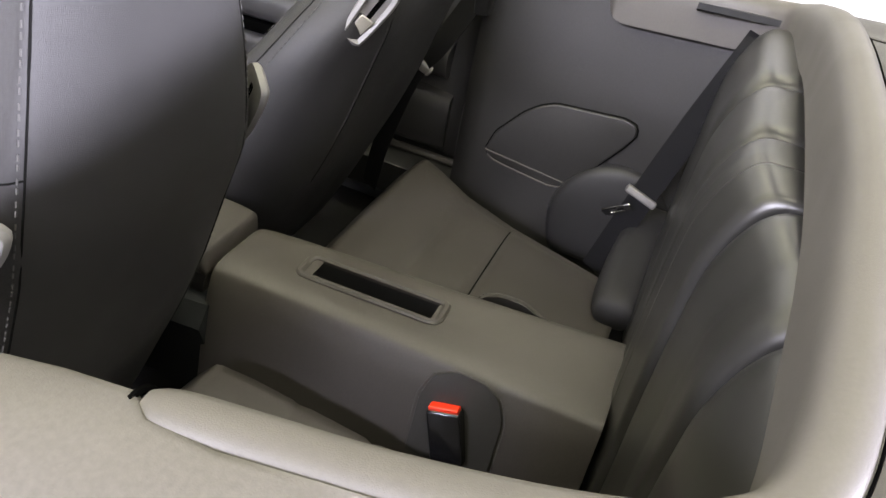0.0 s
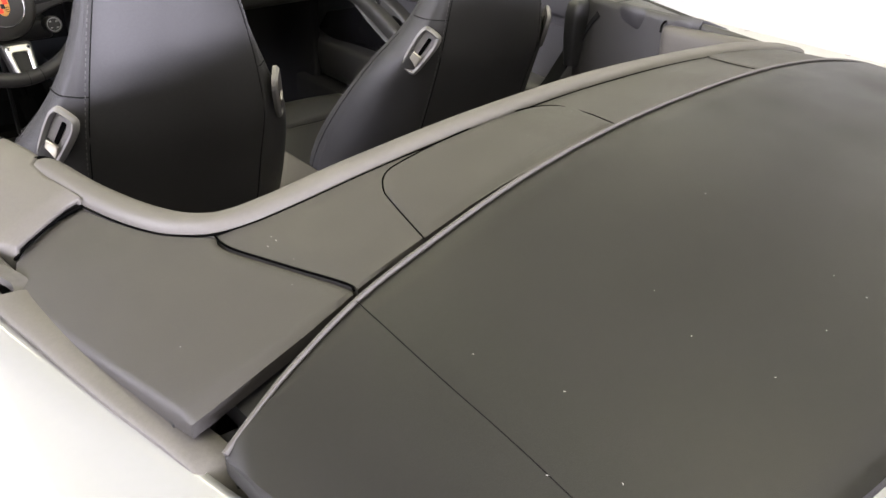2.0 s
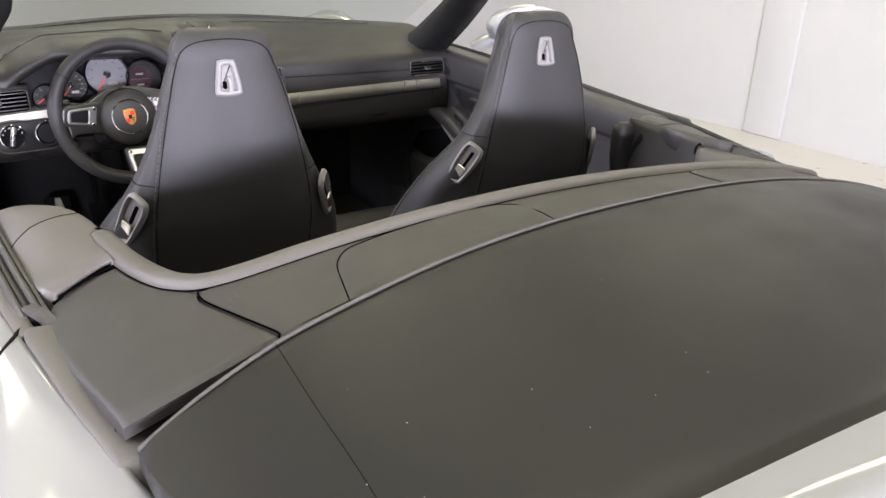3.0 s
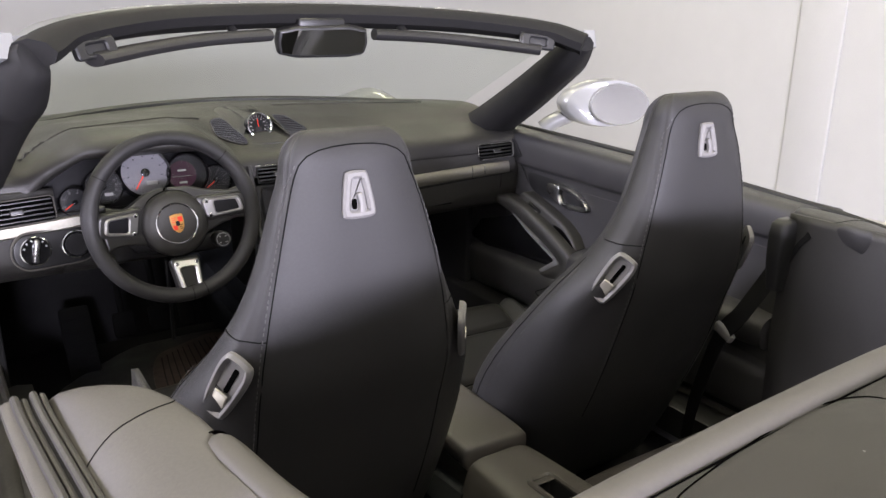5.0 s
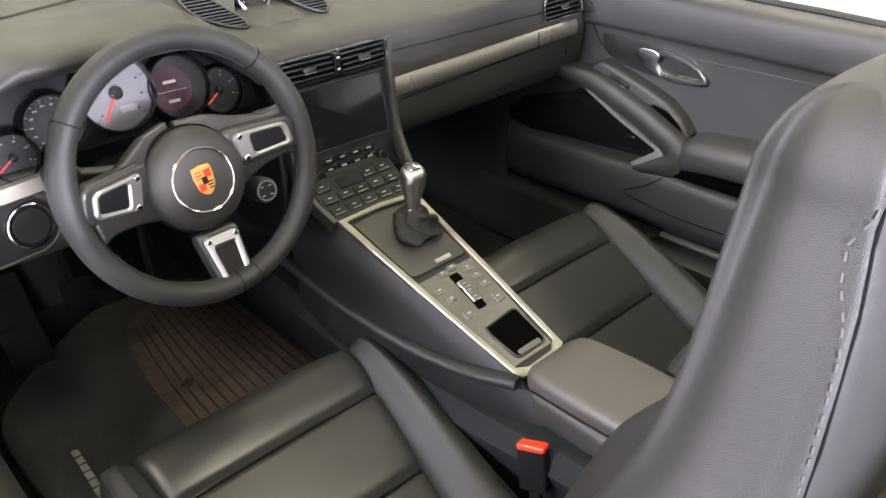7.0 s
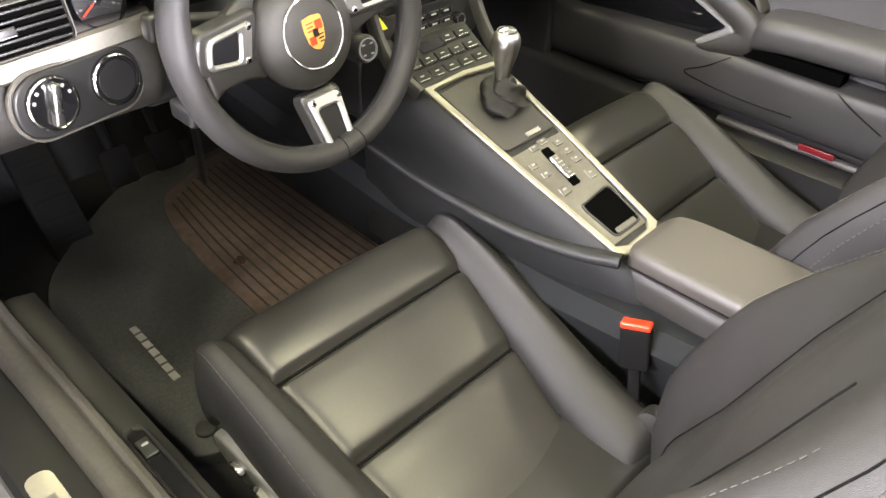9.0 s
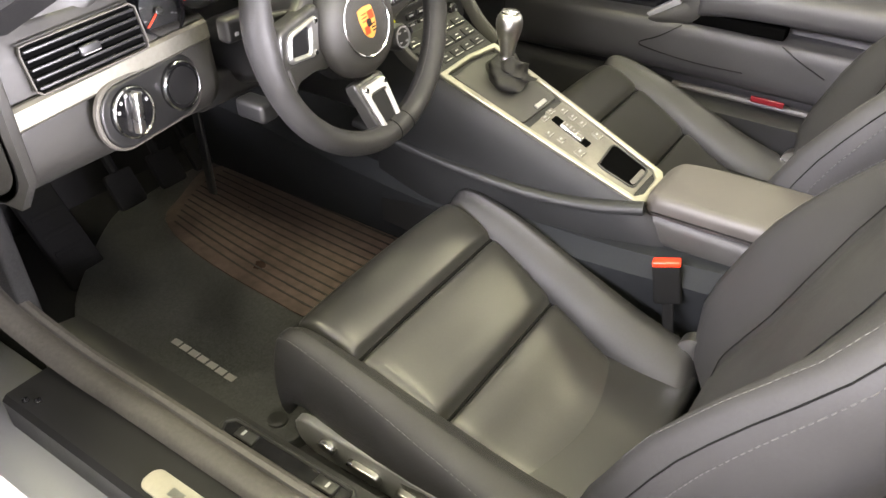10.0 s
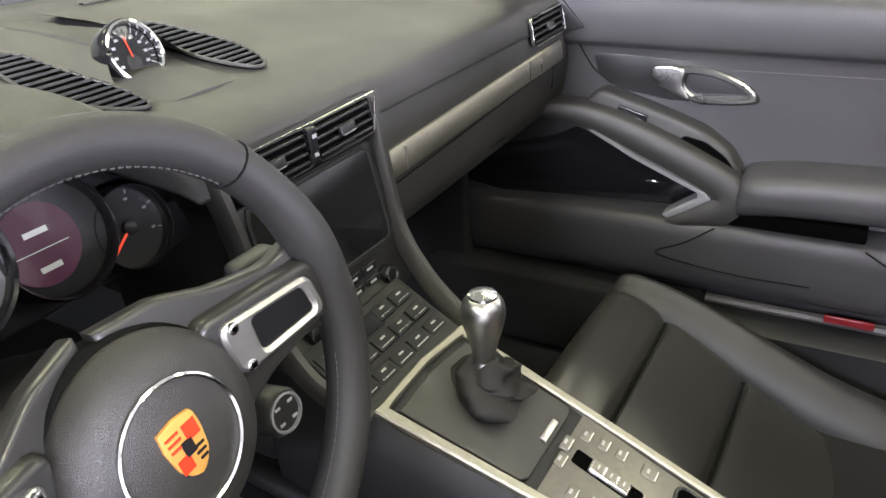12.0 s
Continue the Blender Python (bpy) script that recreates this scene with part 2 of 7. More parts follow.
CLOTH = surface("soft_top_lid_skin", (0.0095, 0.0092, 0.0084), 0.40, grain=0.22, scale=1800, mottle=0.12, spec=0.25)
RING = surface("coaming_vinyl", (0.080, 0.074, 0.066), 0.55, grain=0.15, scale=900, mottle=0.06)
LIPGREY = surface("lid_lip_rubber", (0.052, 0.048, 0.043), 0.6, grain=0.15, scale=900, mottle=0.08)
ARMLEATHER = surface("armrest_leather", (0.050, 0.045, 0.041), 0.45, grain=0.35, scale=900, voronoi=True)
PLASTIC = surface("black_plastic", (0.013, 0.013, 0.0135), 0.40, grain=0.1, scale=1200)
GLOSS = surface("gloss_black_plastic", (0.008, 0.008, 0.009), 0.14, mottle=0.05)
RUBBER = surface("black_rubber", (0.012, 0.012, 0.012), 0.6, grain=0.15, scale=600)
SEAL = surface("door_seal_rubber", (0.045, 0.042, 0.039), 0.5, grain=0.2, scale=500, mottle=0.3)
CARPET = surface("charcoal_carpet", (0.017, 0.017, 0.0175), 0.9, grain=1.0, scale=1500, mottle=0.35, spec=0.1)
MATBROWN = surface("rubber_mat", (0.066, 0.047, 0.040), 0.40, grain=0.4, scale=120, mottle=0.45, rough_var=0.2)
MATBLACK = surface("worn_black_mat", (0.032, 0.033, 0.033), 0.52, grain=0.7, scale=700, mottle=0.6, rough_var=0.2)
TUNNEL = surface("tunnel_carpet", (0.012, 0.0135, 0.0148), 0.85, grain=0.8, scale=1300, mottle=0.25, spec=0.2)
CONSIDE = surface("console_leather", (0.0085, 0.0090, 0.0094), 0.50, spec=0.35, grain=0.35, scale=800, voronoi=True)
# near-black without sheen, painted for the shade inside gaps and holes
SHADE_BLACK = surface("painted_shade_black", (0.002, 0.002, 0.002), 1.0, spec=0.0)
ALU = surface("brushed_aluminium", (0.32, 0.308, 0.262), 0.48, metal=1.0, mottle=0.10, grain=0.08, scale=500)
SILVER = surface("satin_silver", (0.46, 0.455, 0.44), 0.30, metal=1.0, mottle=0.08)
CHROME = surface("chrome", (0.75, 0.75, 0.74), 0.12, metal=1.0, mottle=0.03, rough_var=0.03)
SPOKE = surface("satin_spoke_metal", (0.50, 0.495, 0.48), 0.36, metal=0.9, mottle=0.08)
SATIN = surface("satin_grey_trim", (0.24, 0.24, 0.25), 0.35, metal=0.35, mottle=0.06)
SLOTGREY = surface("grey_plastic_escutcheon", (0.165, 0.160, 0.156), 0.50, mottle=0.06)
RECESS = surface("grey_plastic_recess", (0.15, 0.145, 0.14), 0.5, mottle=0.06)
PAINT = surface("white_car_paint", (0.235, 0.238, 0.236), 0.35, coat=1.0, mottle=0.015)
WALL = surface("white_wall_paint", (0.43, 0.43, 0.42), 0.75, mottle=0.03)
CEIL = surface("grey_ceiling_paint", (0.20, 0.198, 0.19), 0.8, mottle=0.05)
FLOOR = surface("pale_floor_coating", (0.52, 0.50, 0.47), 0.35, mottle=0.08)
BELT = surface("seat_belt_webbing", (0.010, 0.010, 0.011), 0.8, grain=0.6, scale=1800, spec=0.12)
RED = surface("red_plastic", (0.75, 0.035, 0.012), 0.35, mottle=0.05)
RED_DIM = surface("red_reflector", (0.13, 0.008, 0.012), 0.2, mottle=0.1)
WHITE = surface("white_print", (0.30, 0.30, 0.30), 0.5, mottle=0.03)
FAINT = surface("dim_scale_print", (0.13, 0.13, 0.13), 0.5, mottle=0.03)
DIAL = surface("black_dial", (0.006, 0.006, 0.007), 0.5, mottle=0.05, spec=0.25)
PILLAR = surface("dark_pillar_fabric", (0.013, 0.0128, 0.013), 0.75, grain=0.3, scale=1200, mottle=0.1, spec=0.2)
GAITER = surface("dull_black_gaiter", (0.011, 0.0105, 0.010), 0.6, grain=0.3, scale=700, voronoi=True, spec=0.3)
TACH = surface("silver_dial", (0.17, 0.168, 0.185), 0.4, mottle=0.04)
THREAD = surface("grey_thread", (0.062, 0.060, 0.059), 0.7)
SEAM = surface("seam_shadow_leather", (0.005, 0.005, 0.005), 0.9, spec=0.1)
GOLD = surface("gold_enamel", (0.50, 0.25, 0.06), 0.35, mottle=0.15)
YELLOW = surface("yellow_sticker", (0.75, 0.72, 0.04), 0.5)
IVORY = surface("pale_sill_plate", (0.58, 0.55, 0.47), 0.3, metal=0.6, mottle=0.05)
BUTTONPLATE = surface("satin_button_plate", (0.135, 0.128, 0.112), 0.40, metal=0.5, mottle=0.1)
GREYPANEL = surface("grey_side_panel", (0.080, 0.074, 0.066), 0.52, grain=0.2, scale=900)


def glow(name, colour, strength, base=(0.01, 0.01, 0.01)):
    m, nt, b = mat_base(name)
    b.inputs["Base Color"].default_value = (*base, 1)
    b.inputs["Roughness"].default_value = 0.2
    b.inputs["Emission Color"].default_value = (*colour, 1)
    b.inputs["Emission Strength"].default_value = strength
    return m


SCREEN_PURPLE = glow("lit_violet_screen", (0.26, 0.07, 0.17), 0.20)
NEEDLE = glow("lit_red_needle", (1.0, 0.10, 0.05), 0.6, (0.6, 0.03, 0.02))
DIGIT = glow("lit_white_figures", (0.9, 0.9, 0.9), 0.22, (0.18, 0.18, 0.18))
LAMPFACE = glow("lit_lamp_diffuser", (1.0, 0.95, 0.82), 6.0)


def glass_mat(name, tint, clear=0.92):
    m, nt, b = mat_base(name)
    out = nt.nodes["Material Output"]
    g = nt.nodes.new("ShaderNodeBsdfGlossy")
    g.inputs["Roughness"].default_value = 0.02
    t = nt.nodes.new("ShaderNodeBsdfTransparent")
    t.inputs["Color"].default_value = (*tint, 1)
    mix = nt.nodes.new("ShaderNodeMixShader")
    mix.inputs[0].default_value = 1 - clear
    nt.links.new(t.outputs[0], mix.inputs[1])
    nt.links.new(g.outputs[0], mix.inputs[2])
    nt.links.new(mix.outputs[0], out.inputs["Surface"])
    return m


GLASS = glass_mat("windscreen_glass", (0.90, 0.94, 0.90), 0.95)
LENS = glass_mat("dial_lens", (0.97, 0.97, 0.97), 0.985)
MIRROR = surface("mirror_glass", (0.82, 0.83, 0.84), 0.02, metal=1.0, mottle=0.01, rough_var=0.0)

# ---- the room ----
def wall_box(name, c, size, mat, label, category="wall"):
    return single(name, box(V(*c), size, r=0.0), mat, label, category, "structure")


wall_box("floor", (0.2, 0.6, -0.06), (9.6, 14.0, 0.12), FLOOR, "pale coated showroom floor, lightly scuffed", "floor")
path = [V(4.2, -6.4, 1.6), V(4.2, 4.0, 1.6)] + [V(1.2 + 3.0 * math.cos(a), 4.4 + 3.0 * math.sin(a), 1.6) for a in np.linspace(0.1, math.pi / 2, 16)] + [V(-4.8, 7.4, 1.6)]
single("wall_east", sweep(path, [(-0.0, -1.6), (0.2, -1.6), (0.2, 1.6), (-0.0, 1.6)]), WALL, "seamless white painted studio wall with a rounded corner", "wall", "structure")
wall_box("wall_west", (-4.7, 0.6, 1.6), (0.2, 14.0, 3.2), WALL, "plain white painted wall")
wall_box("wall_south", (-0.2, -6.3, 1.6), (9.2, 0.2, 3.2), WALL, "plain white painted wall behind the car")
wall_box("ceiling", (0.2, 0.6, 3.26), (9.6, 14.0, 0.12), CEIL, "grey painted ceiling with light panels", "ceiling")
single("wall_pilaster", box(V(4.195, 1.44, 1.6), (0.03, 0.32, 3.2), r=0.012), WALL, "shallow white pilaster on the wall", "pilaster", "structure")

for lx in (-2.0, 0.25, 3.0):
    for ly in (-1.9, 0.7, 3.3):
        lamp = thing("ceiling_light", (lx, ly, 3.2), "long white ceiling light panel, switched on", "ceiling light", "lights on the ceiling")
        part("frame", frame_slab(resample(rrect(0.60, 1.8, 0.02), 24), resample(rrect(0.52, 1.72, 0.02), 24), 0.06, pose(lx, ly, 3.2, 180)), WALL, lamp)
        part("diffuser", slab(rrect(0.52, 1.72, 0.01), 0.05, pose(lx, ly, 3.2, 180)), LAMPFACE, lamp)


# ---- car body ----
def deck_z(x, y=-1.40):
    return 0.969 - 0.20 * x * x - 0.15 * x ** 4 - 0.045 * (y + 1.45) + 0.016 * max(0, x)


body = thing("car_body", (0, -0.5, 0.0), "white two-door convertible body with its roof folded away", "car")


def body_side(s):
    """Rear quarter panel: from the shoulder out over the haunch and down."""
    rows = []
    for y, inner, zi, half in ((-1.00, 0.706, 0.846, 0.81), (-1.15, 0.684, 0.848, 0.835), (-1.25, 0.666, 0.849, 0.85), (-1.364, 0.645, 0.850, 0.862), (-1.456, 0.624, 0.851, 0.872), (-1.55, 0.604, 0.852, 0.880), (-1.66, 0.572, 0.856, 0.888), (-1.74, 0.53, 0.868, 0.890), (-1.81, 0.45, 0.892, 0.89), (-2.05, 0.40, 0.85, 0.87), (-2.4, 0.36, 0.76, 0.82)):
        pts = [(inner, zi), (inner + 0.03, zi - 0.004), (inner + (half - inner) * 0.45, zi - 0.03), (half - 0.03, zi - 0.10), (half, zi - 0.22), (half - 0.005, 0.45), (half - 0.04, 0.22)]
        rows.append([V(s * q.x, y, q.y) for q in cr([(a, b, 0) for a, b in pts], 4)])
    rows = [[*r] for r in zip(*[cr(list(c), 4) for c in zip(*rows)])]
    return loft(rows, False, False)


for s in (-1, 1):
    part("quarter_panel", body_side(s), PAINT, body, solid=0.004)
shut = cr([V(-0.6665, -1.198, 0.8500), V(-0.671, -1.209, 0.8500), V(-0.686, -1.237, 0.8472), V(-0.700, -1.259, 0.8435), V(-0.720, -1.285, 0.8370), V(-0.745, -1.315, 0.8270)], 5)
part("shut_line", tube(shut, 0.0024, 6), SEAM, body, "thin dark panel gap")
# front: bonnet with two wing humps
rows = []
for y, z0 in ((0.86, 0.90), (1.05, 0.885), (1.3, 0.83), (1.55, 0.75), (1.8, 0.64)):
    rows.append([V(x, y, z0 + 0.085 * math.exp(-((abs(x) - 0.66) / 0.15) ** 2) * (min(1, (y - 0.86) / 0.15) if y < 1.5 else 0.6) - 0.18 * max(abs(x) - 0.75, 0)) for x in np.linspace(-0.88, 0.88, 45)])
part("bonnet", loft(rows, False, False), PAINT, body, solid=0.004)
nose = [[V(x, y - 0.22 * (abs(x) / 0.88) ** 3, z + dz * (abs(x) / 0.88) ** 2) for x in np.linspace(-0.88, 0.88, 33)] for y, z, dz in ((1.80, 0.64, 0.03), (1.95, 0.585, 0.02), (2.04, 0.50, 0), (2.06, 0.40, 0), (2.04, 0.28, 0), (1.98, 0.19, 0))]
part("front_bumper", loft(nose, False, False), PAINT, body, "white rounded front bumper", solid=0.004)
tail = [[V(x, y + 0.16 * (abs(x) / 0.84) ** 3, z - 0.05 * (abs(x) / 0.84) ** 2) for x in np.linspace(-0.84, 0.84, 33)] for y, z in ((-2.38, 0.765), (-2.46, 0.70), (-2.50, 0.58), (-2.50, 0.42), (-2.44, 0.24))]
part("rear_bumper", loft(tail, False, False), PAINT, body, "white rounded rear bumper", solid=0.004)
for s in (-1, 1):
    rows = []
    for z in (0.86, 0.75, 0.55, 0.30, 0.18):
        rows.append([V(s * (0.885 - 0.03 * (z < 0.3)), y, z - (0.0 if z < 0.8 else 0.02 * max(y - 0.9, 0))) for y in np.linspace(0.50, 1.8, 12)])
    part("front_wing", loft(rows, False, False), PAINT, body, solid=0.004)
    # sill under the door opening: painted step, dark tread, outer flank
    bm = sweep([V(s * 0.80, 0.62, 0.27), V(s * 0.80, 0, 0.27), V(s * 0.80, -1.05, 0.27)], [(-0.075, -0.14), (0.075, -0.14), (0.075, 0.02), (0.065, 0.028), (-0.065, 0.028), (-0.075, 0.02)])
    part("rocker_sill", bm, PAINT, body, "white painted rocker sill")
    # door jamb pillar ahead of the opening
    part("door_jamb", box(V(s * 0.80, 0.60, 0.52), (0.13, 0.16, 0.66), r=0.02), PAINT, body, "white painted door jamb")
    part("rear_jamb", box(V(s * 0.745, -1.10, 0.50), (0.15, 0.12, 0.62), r=0.02), PAINT, body, "white painted rear door jamb")
part("floor_pan", box(V(0, -0.35, 0.185), (1.46, 2.7, 0.03)), CARPET, body, "dark carpeted floor pan")
part("bulkhead", box(V(0, 0.93, 0.52), (1.46, 0.04, 0.70)), CARPET, body, "dark carpeted front bulkhead")
part("rear_bulkhead", box(V(0, -1.50, 0.52), (1.2, 0.04, 0.66)), CARPET, body, "dark rear bulkhead")
for s in (-1, 1):
    part("kick_panel", box(V(s * 0.70, 0.66, 0.45), (0.03, 0.52, 0.52), r=0.008), CARPET, body, "dark carpeted kick panel")
    for y in (1.28, -1.75):
        wheel = part("wheel", lathe([(0.18, -0.11), (0.31, -0.115), (0.335, -0.08), (0.335, 0.08), (0.31, 0.115), (0.18, 0.11)], pose(s * 0.74, y, 0.335, 0, 90, 0), 32), RUBBER, body, "black rubber tyre")
        part("rim", lathe([(0.18, -0.09), (0.20, -0.10), (0.20, 0.10), (0.18, 0.09), (0.05, 0.06)], pose(s * 0.74, y, 0.335, 0, 90, 0), 32), SILVER, wheel, "silver wheel rim")

# driver's sill: tread plate, seal and cover
sill = thing("sill_trim", (-0.75, -0.1, 0.33), "dark plastic door sill tread with rubber seal and pale badge plate", "sill")
part("tread", sweep([V(-0.783, 0.315, 0.339), V(-0.783, -0.2, 0.339), V(-0.783, -0.95, 0.339)], [(-0.045, -0.042), (0.034, -0.042), (0.034, 0.010), (0.026, 0.017), (-0.038, 0.017), (-0.044, 0.012)]), PLASTIC, sill)
for y in (0.285, 0.300):
    part("tread_clip", lathe([(0.005, 0), (0.005, 0.003), (0.003, 0.004)], pose(-0.800 + (0.3 - y) * 0.6, y - 0.02, 0.356), 10), GLOSS, sill)
part("badge_plate", slab(rrect(0.034, 0.30, 0.014), 0.003, pose(-0.787, -0.115, 0.3565), 0.001), IVORY, sill, "pale metal badge plate")
for k, (dy, ln) in enumerate(((0.0, 0.022), (-0.032, 0.014), (-0.055, 0.014), (-0.078, 0.014), (-0.101, 0.014), (-0.124, 0.014), (-0.147, 0.014))):
    part("badge_bar", box(V(-0.787, -0.02 + dy, 0.3603), (0.012, ln, 0.001)), SILVER, sill, "bright bar in place of lettering")
seal_path = cr([(-0.70, -1.02, 0.80), (-0.735, -1.03, 0.55), (-0.735, -0.98, 0.40), (-0.728, -0.85, 0.362), (-0.722, -0.4, 0.356), (-0.722, 0.1, 0.358), (-0.728, 0.30, 0.372), (-0.735, 0.46, 0.43), (-0.735, 0.56, 0.55), (-0.735, 0.60, 0.72), (-0.74, 0.58, 0.88)], 6)
part("door_seal", sweep(seal_path, circle2(0.017, 10, 1.25, 0.8)), SEAL, sill, "grey-black rubber door seal")
part("seal_lip", sweep([p + V(0.026, 0, 0.006) for p in seal_path], circle2(0.009, 8)), SEAL, sill)
cover = sweep([V(-0.672, 0.40, 0.318), V(-0.672, -0.3, 0.318), V(-0.672, -0.95, 0.318)], [(-0.034, 0), (0.040, -0.055), (0.043, -0.02), (0.030, 0.022), (0.0, 0.028), (-0.034, 0.020)])
part("inner_sill_cover", cover, PLASTIC, sill, "ribbed black plastic inner sill cover")
handle = part("release_tray", frame_slab(resample(rrect(0.034, 0.235, 0.014), 32), resample(rrect(0.022, 0.221, 0.009), 32), 0.006, pose(-0.667, -0.085, 0.344), 0.002), PLASTIC, sill, "recessed boot and bonnet release tray")
part("tray_floor", slab(rrect(0.023, 0.222, 0.009), 0.002, pose(-0.667, -0.085, 0.3445)), GLOSS, handle)
for y in (-0.015, -0.155):
    part("release_lever", box(V(-0.667, y, 0.349), (0.018, 0.034, 0.005), r=0.002), PLASTIC, handle)
    part("pictogram", box(V(-0.667, y + 0.004 * (1 if y > -0.1 else -1), 0.3525), (0.009, 0.004, 0.0006)), WHITE, handle, "small white pictogram bar")

# ---- rear deck behind the seats ----
SKEW = 0.035


def dk(x, y):
    y += SKEW * (x + 0.3)
    return V(x, y, deck_z(x, y))


deck = thing("rear_deck", (0, -1.4, 0.88), "warm grey plastic rear deck panels with rollover covers and padded edge", "deck panel")
LIP = [(-0.606, -1.509), (-0.572, -1.498), (-0.540, -1.489), (-0.474, -1.476), (-0.40, -1.4705), (-0.285, -1.462), (-0.15, -1.457), (0.0, -1.456)]
LIP = LIP + [(0.05 - x, y) for x, y in LIP[-2::-1]]
INNER = [(-0.560, -1.130), (-0.530, -1.240), (-0.505, -1.296), (-0.45, -1.316), (-0.375, -1.331), (-0.25, -1.348), (-0.1, -1.357), (0.0, -1.359)]
lip = cr([dk(*p) for p in LIP], 8)
inner = [dk(*p) for p in INNER]
inner = cr(inner + [V(0.05 - p.x, p.y - 0.02 * (0.05 - p.x), deck_z(0.05 - p.x, p.y)) for p in inner[-2::-1]], 8)


def cut(curve, x0, x1, n=12):
    """The part of a curve between two x, with even steps."""
    xs = [p.x for p in curve]
    ys = [p.y for p in curve]
    return [V(x, float(np.interp(x, xs, ys)), 0) for x in np.linspace(x0, x1, n)]


def mir(pts, s):
    """Points of the driver's half, or their match on the passenger's half."""
    if s < 0:
        return pts
    out = []
    for p in pts:
        w = min(1.0, max(0.0, (-1.325 - p.y) / 0.02))
        out.append(V(0.05 - p.x, p.y - 2 * SKEW * p.x * w - 0.02 * (0.05 - p.x) * (1 - w), p.z))
    return out


def deck_rows(c0, c1, d0, d1, n=16, k=16):
    return coons(c0, c1, d0, d1, n, k, deck_z)


for s in (-1, 1):
    # corner panel: front gap, padded edge, slanting gap, rear edge, outer edge
    c0 = cr([V(-0.560, -1.139, 0), V(-0.588, -1.138, 0), V(-0.613, -1.147, 0), V(-0.632, -1.160, 0)], 6)
    d0 = cr([V(-0.560, -1.139, 0), V(-0.552, -1.180, 0), V(-0.543, -1.218, 0), V(-0.532, -1.249, 0), V(-0.519, -1.281, 0), V(-0.503, -1.308, 0), V(-0.5055, -1.320, 0), V(-0.503, -1.342, 0), V(-0.486, -1.404, 0), V(-0.4705, -1.460, 0), V(-0.471, -1.472, 0)], 4)
    d1 = cr([V(-0.632, -1.160, 0), V(-0.646, -1.200, 0), V(-0.647, -1.235, 0), V(-0.640, -1.295, 0), V(-0.626, -1.39, 0), V(-0.610, -1.482, 0)], 6)
    c1 = cr([V(-0.471, -1.472, 0), V(-0.521, -1.479, 0), V(-0.581, -1.482, 0), V(-0.610, -1.482, 0)], 6)
    part("corner_panel", plate(deck_rows(mir(c0, s), mir(c1, s), mir(d0, s), mir(d1, s), 26, 34), 0.012), DECK, deck, "warm grey grained corner panel")
    # rollover cover with a dark gap round it
    h0 = cr([V(-0.381, -1.408, 0), V(-0.371, -1.378, 0), V(-0.351, -1.354, 0), V(-0.321, -1.347, 0), V(-0.24, -1.343, 0), V(-0.172, -1.345, 0), V(-0.134, -1.361, 0), V(-0.125, -1.392, 0)], 6)
    h1 = [V(p.x, p.y + 0.010, 0) for p in cut(lip, -0.396, -0.129, 20)]
    i0 = cr([h0[0], V(-0.387, -1.430, 0), V(-0.396, h1[0].y, 0)], 6)
    i1 = cr([h0[-1], V(-0.125, -1.412, 0), V(-0.129, h1[-1].y, 0)], 6)
    cov = deck_rows(mir(h0, s), mir(h1, s), mir(i0, s), mir(i1, s), 36, 14)
    part("rollover_cover", plate([[p + V(0, 0, 0.0015) for p in r] for r in cov], 0.010, 0.0018), DECK, deck, "warm grey rollover hoop cover with rounded corners")
    loop = mir(list(reversed(i0)) + h0[1:] + i1[1:], s)
    part("cover_gap", tube([V(p.x, p.y, deck_z(p.x, p.y) + 0.0002) for p in loop], 0.0007, 6), SHADE_BLACK, deck)
    # rubber channel of three lips, curled at its rear end, and the taupe mouldings outside it
    run = cr([V(s * 0.694, -0.80, 0.863), V(s * 0.690, -0.86, 0.862), V(s * 0.673, -1.02, 0.858), V(s * 0.660, -1.13, 0.855), V(s * 0.652, -1.185, 0.850)], 6)
    flap = part("seal_flap", sweep(run, [(-0.016, -0.014), (0.016, -0.014), (0.016, -0.004), (-0.016, -0.004)]), RUBBER, deck, "folded black rubber weather seal")
    for off, lift, rr in ((-0.012, 0.0, 0.0045), (-0.003, -0.004, 0.0030), (0.006, 0.001, 0.0040), (0.014, -0.002, 0.0030)):
        part("seal_lip", tube([p + V(off, 0, lift) for p in run], rr, 8), SEAL, flap)
    part("seal_end", sweep(cr([V(s * 0.658, -1.165, 0.856), V(s * 0.648, -1.188, 0.857), V(s * 0.640, -1.205, 0.850), V(s * 0.647, -1.222, 0.842), V(s * 0.660, -1.222, 0.842)], 6), [(-0.008, -0.004), (0.008, -0.004), (0.007, 0.003), (-0.007, 0.003)]), SEAL, flap, "curled end of the weather seal")
    part("belt_moulding", sweep(cr([V(s * 0.710, -0.80, 0.858), V(s * 0.706, -0.86, 0.857), V(s * 0.692, -1.02, 0.853), V(s * 0.679, -1.12, 0.851), V(s * 0.668, -1.195, 0.849), V(s * 0.664, -1.222, 0.846)], 6), [(-0.010, -0.012), (0.010, -0.012), (0.010, 0.001), (0.005, 0.004), (-0.005, 0.004), (-0.010, 0.001)]), GREYPANEL, deck, "taupe rubber belt moulding")
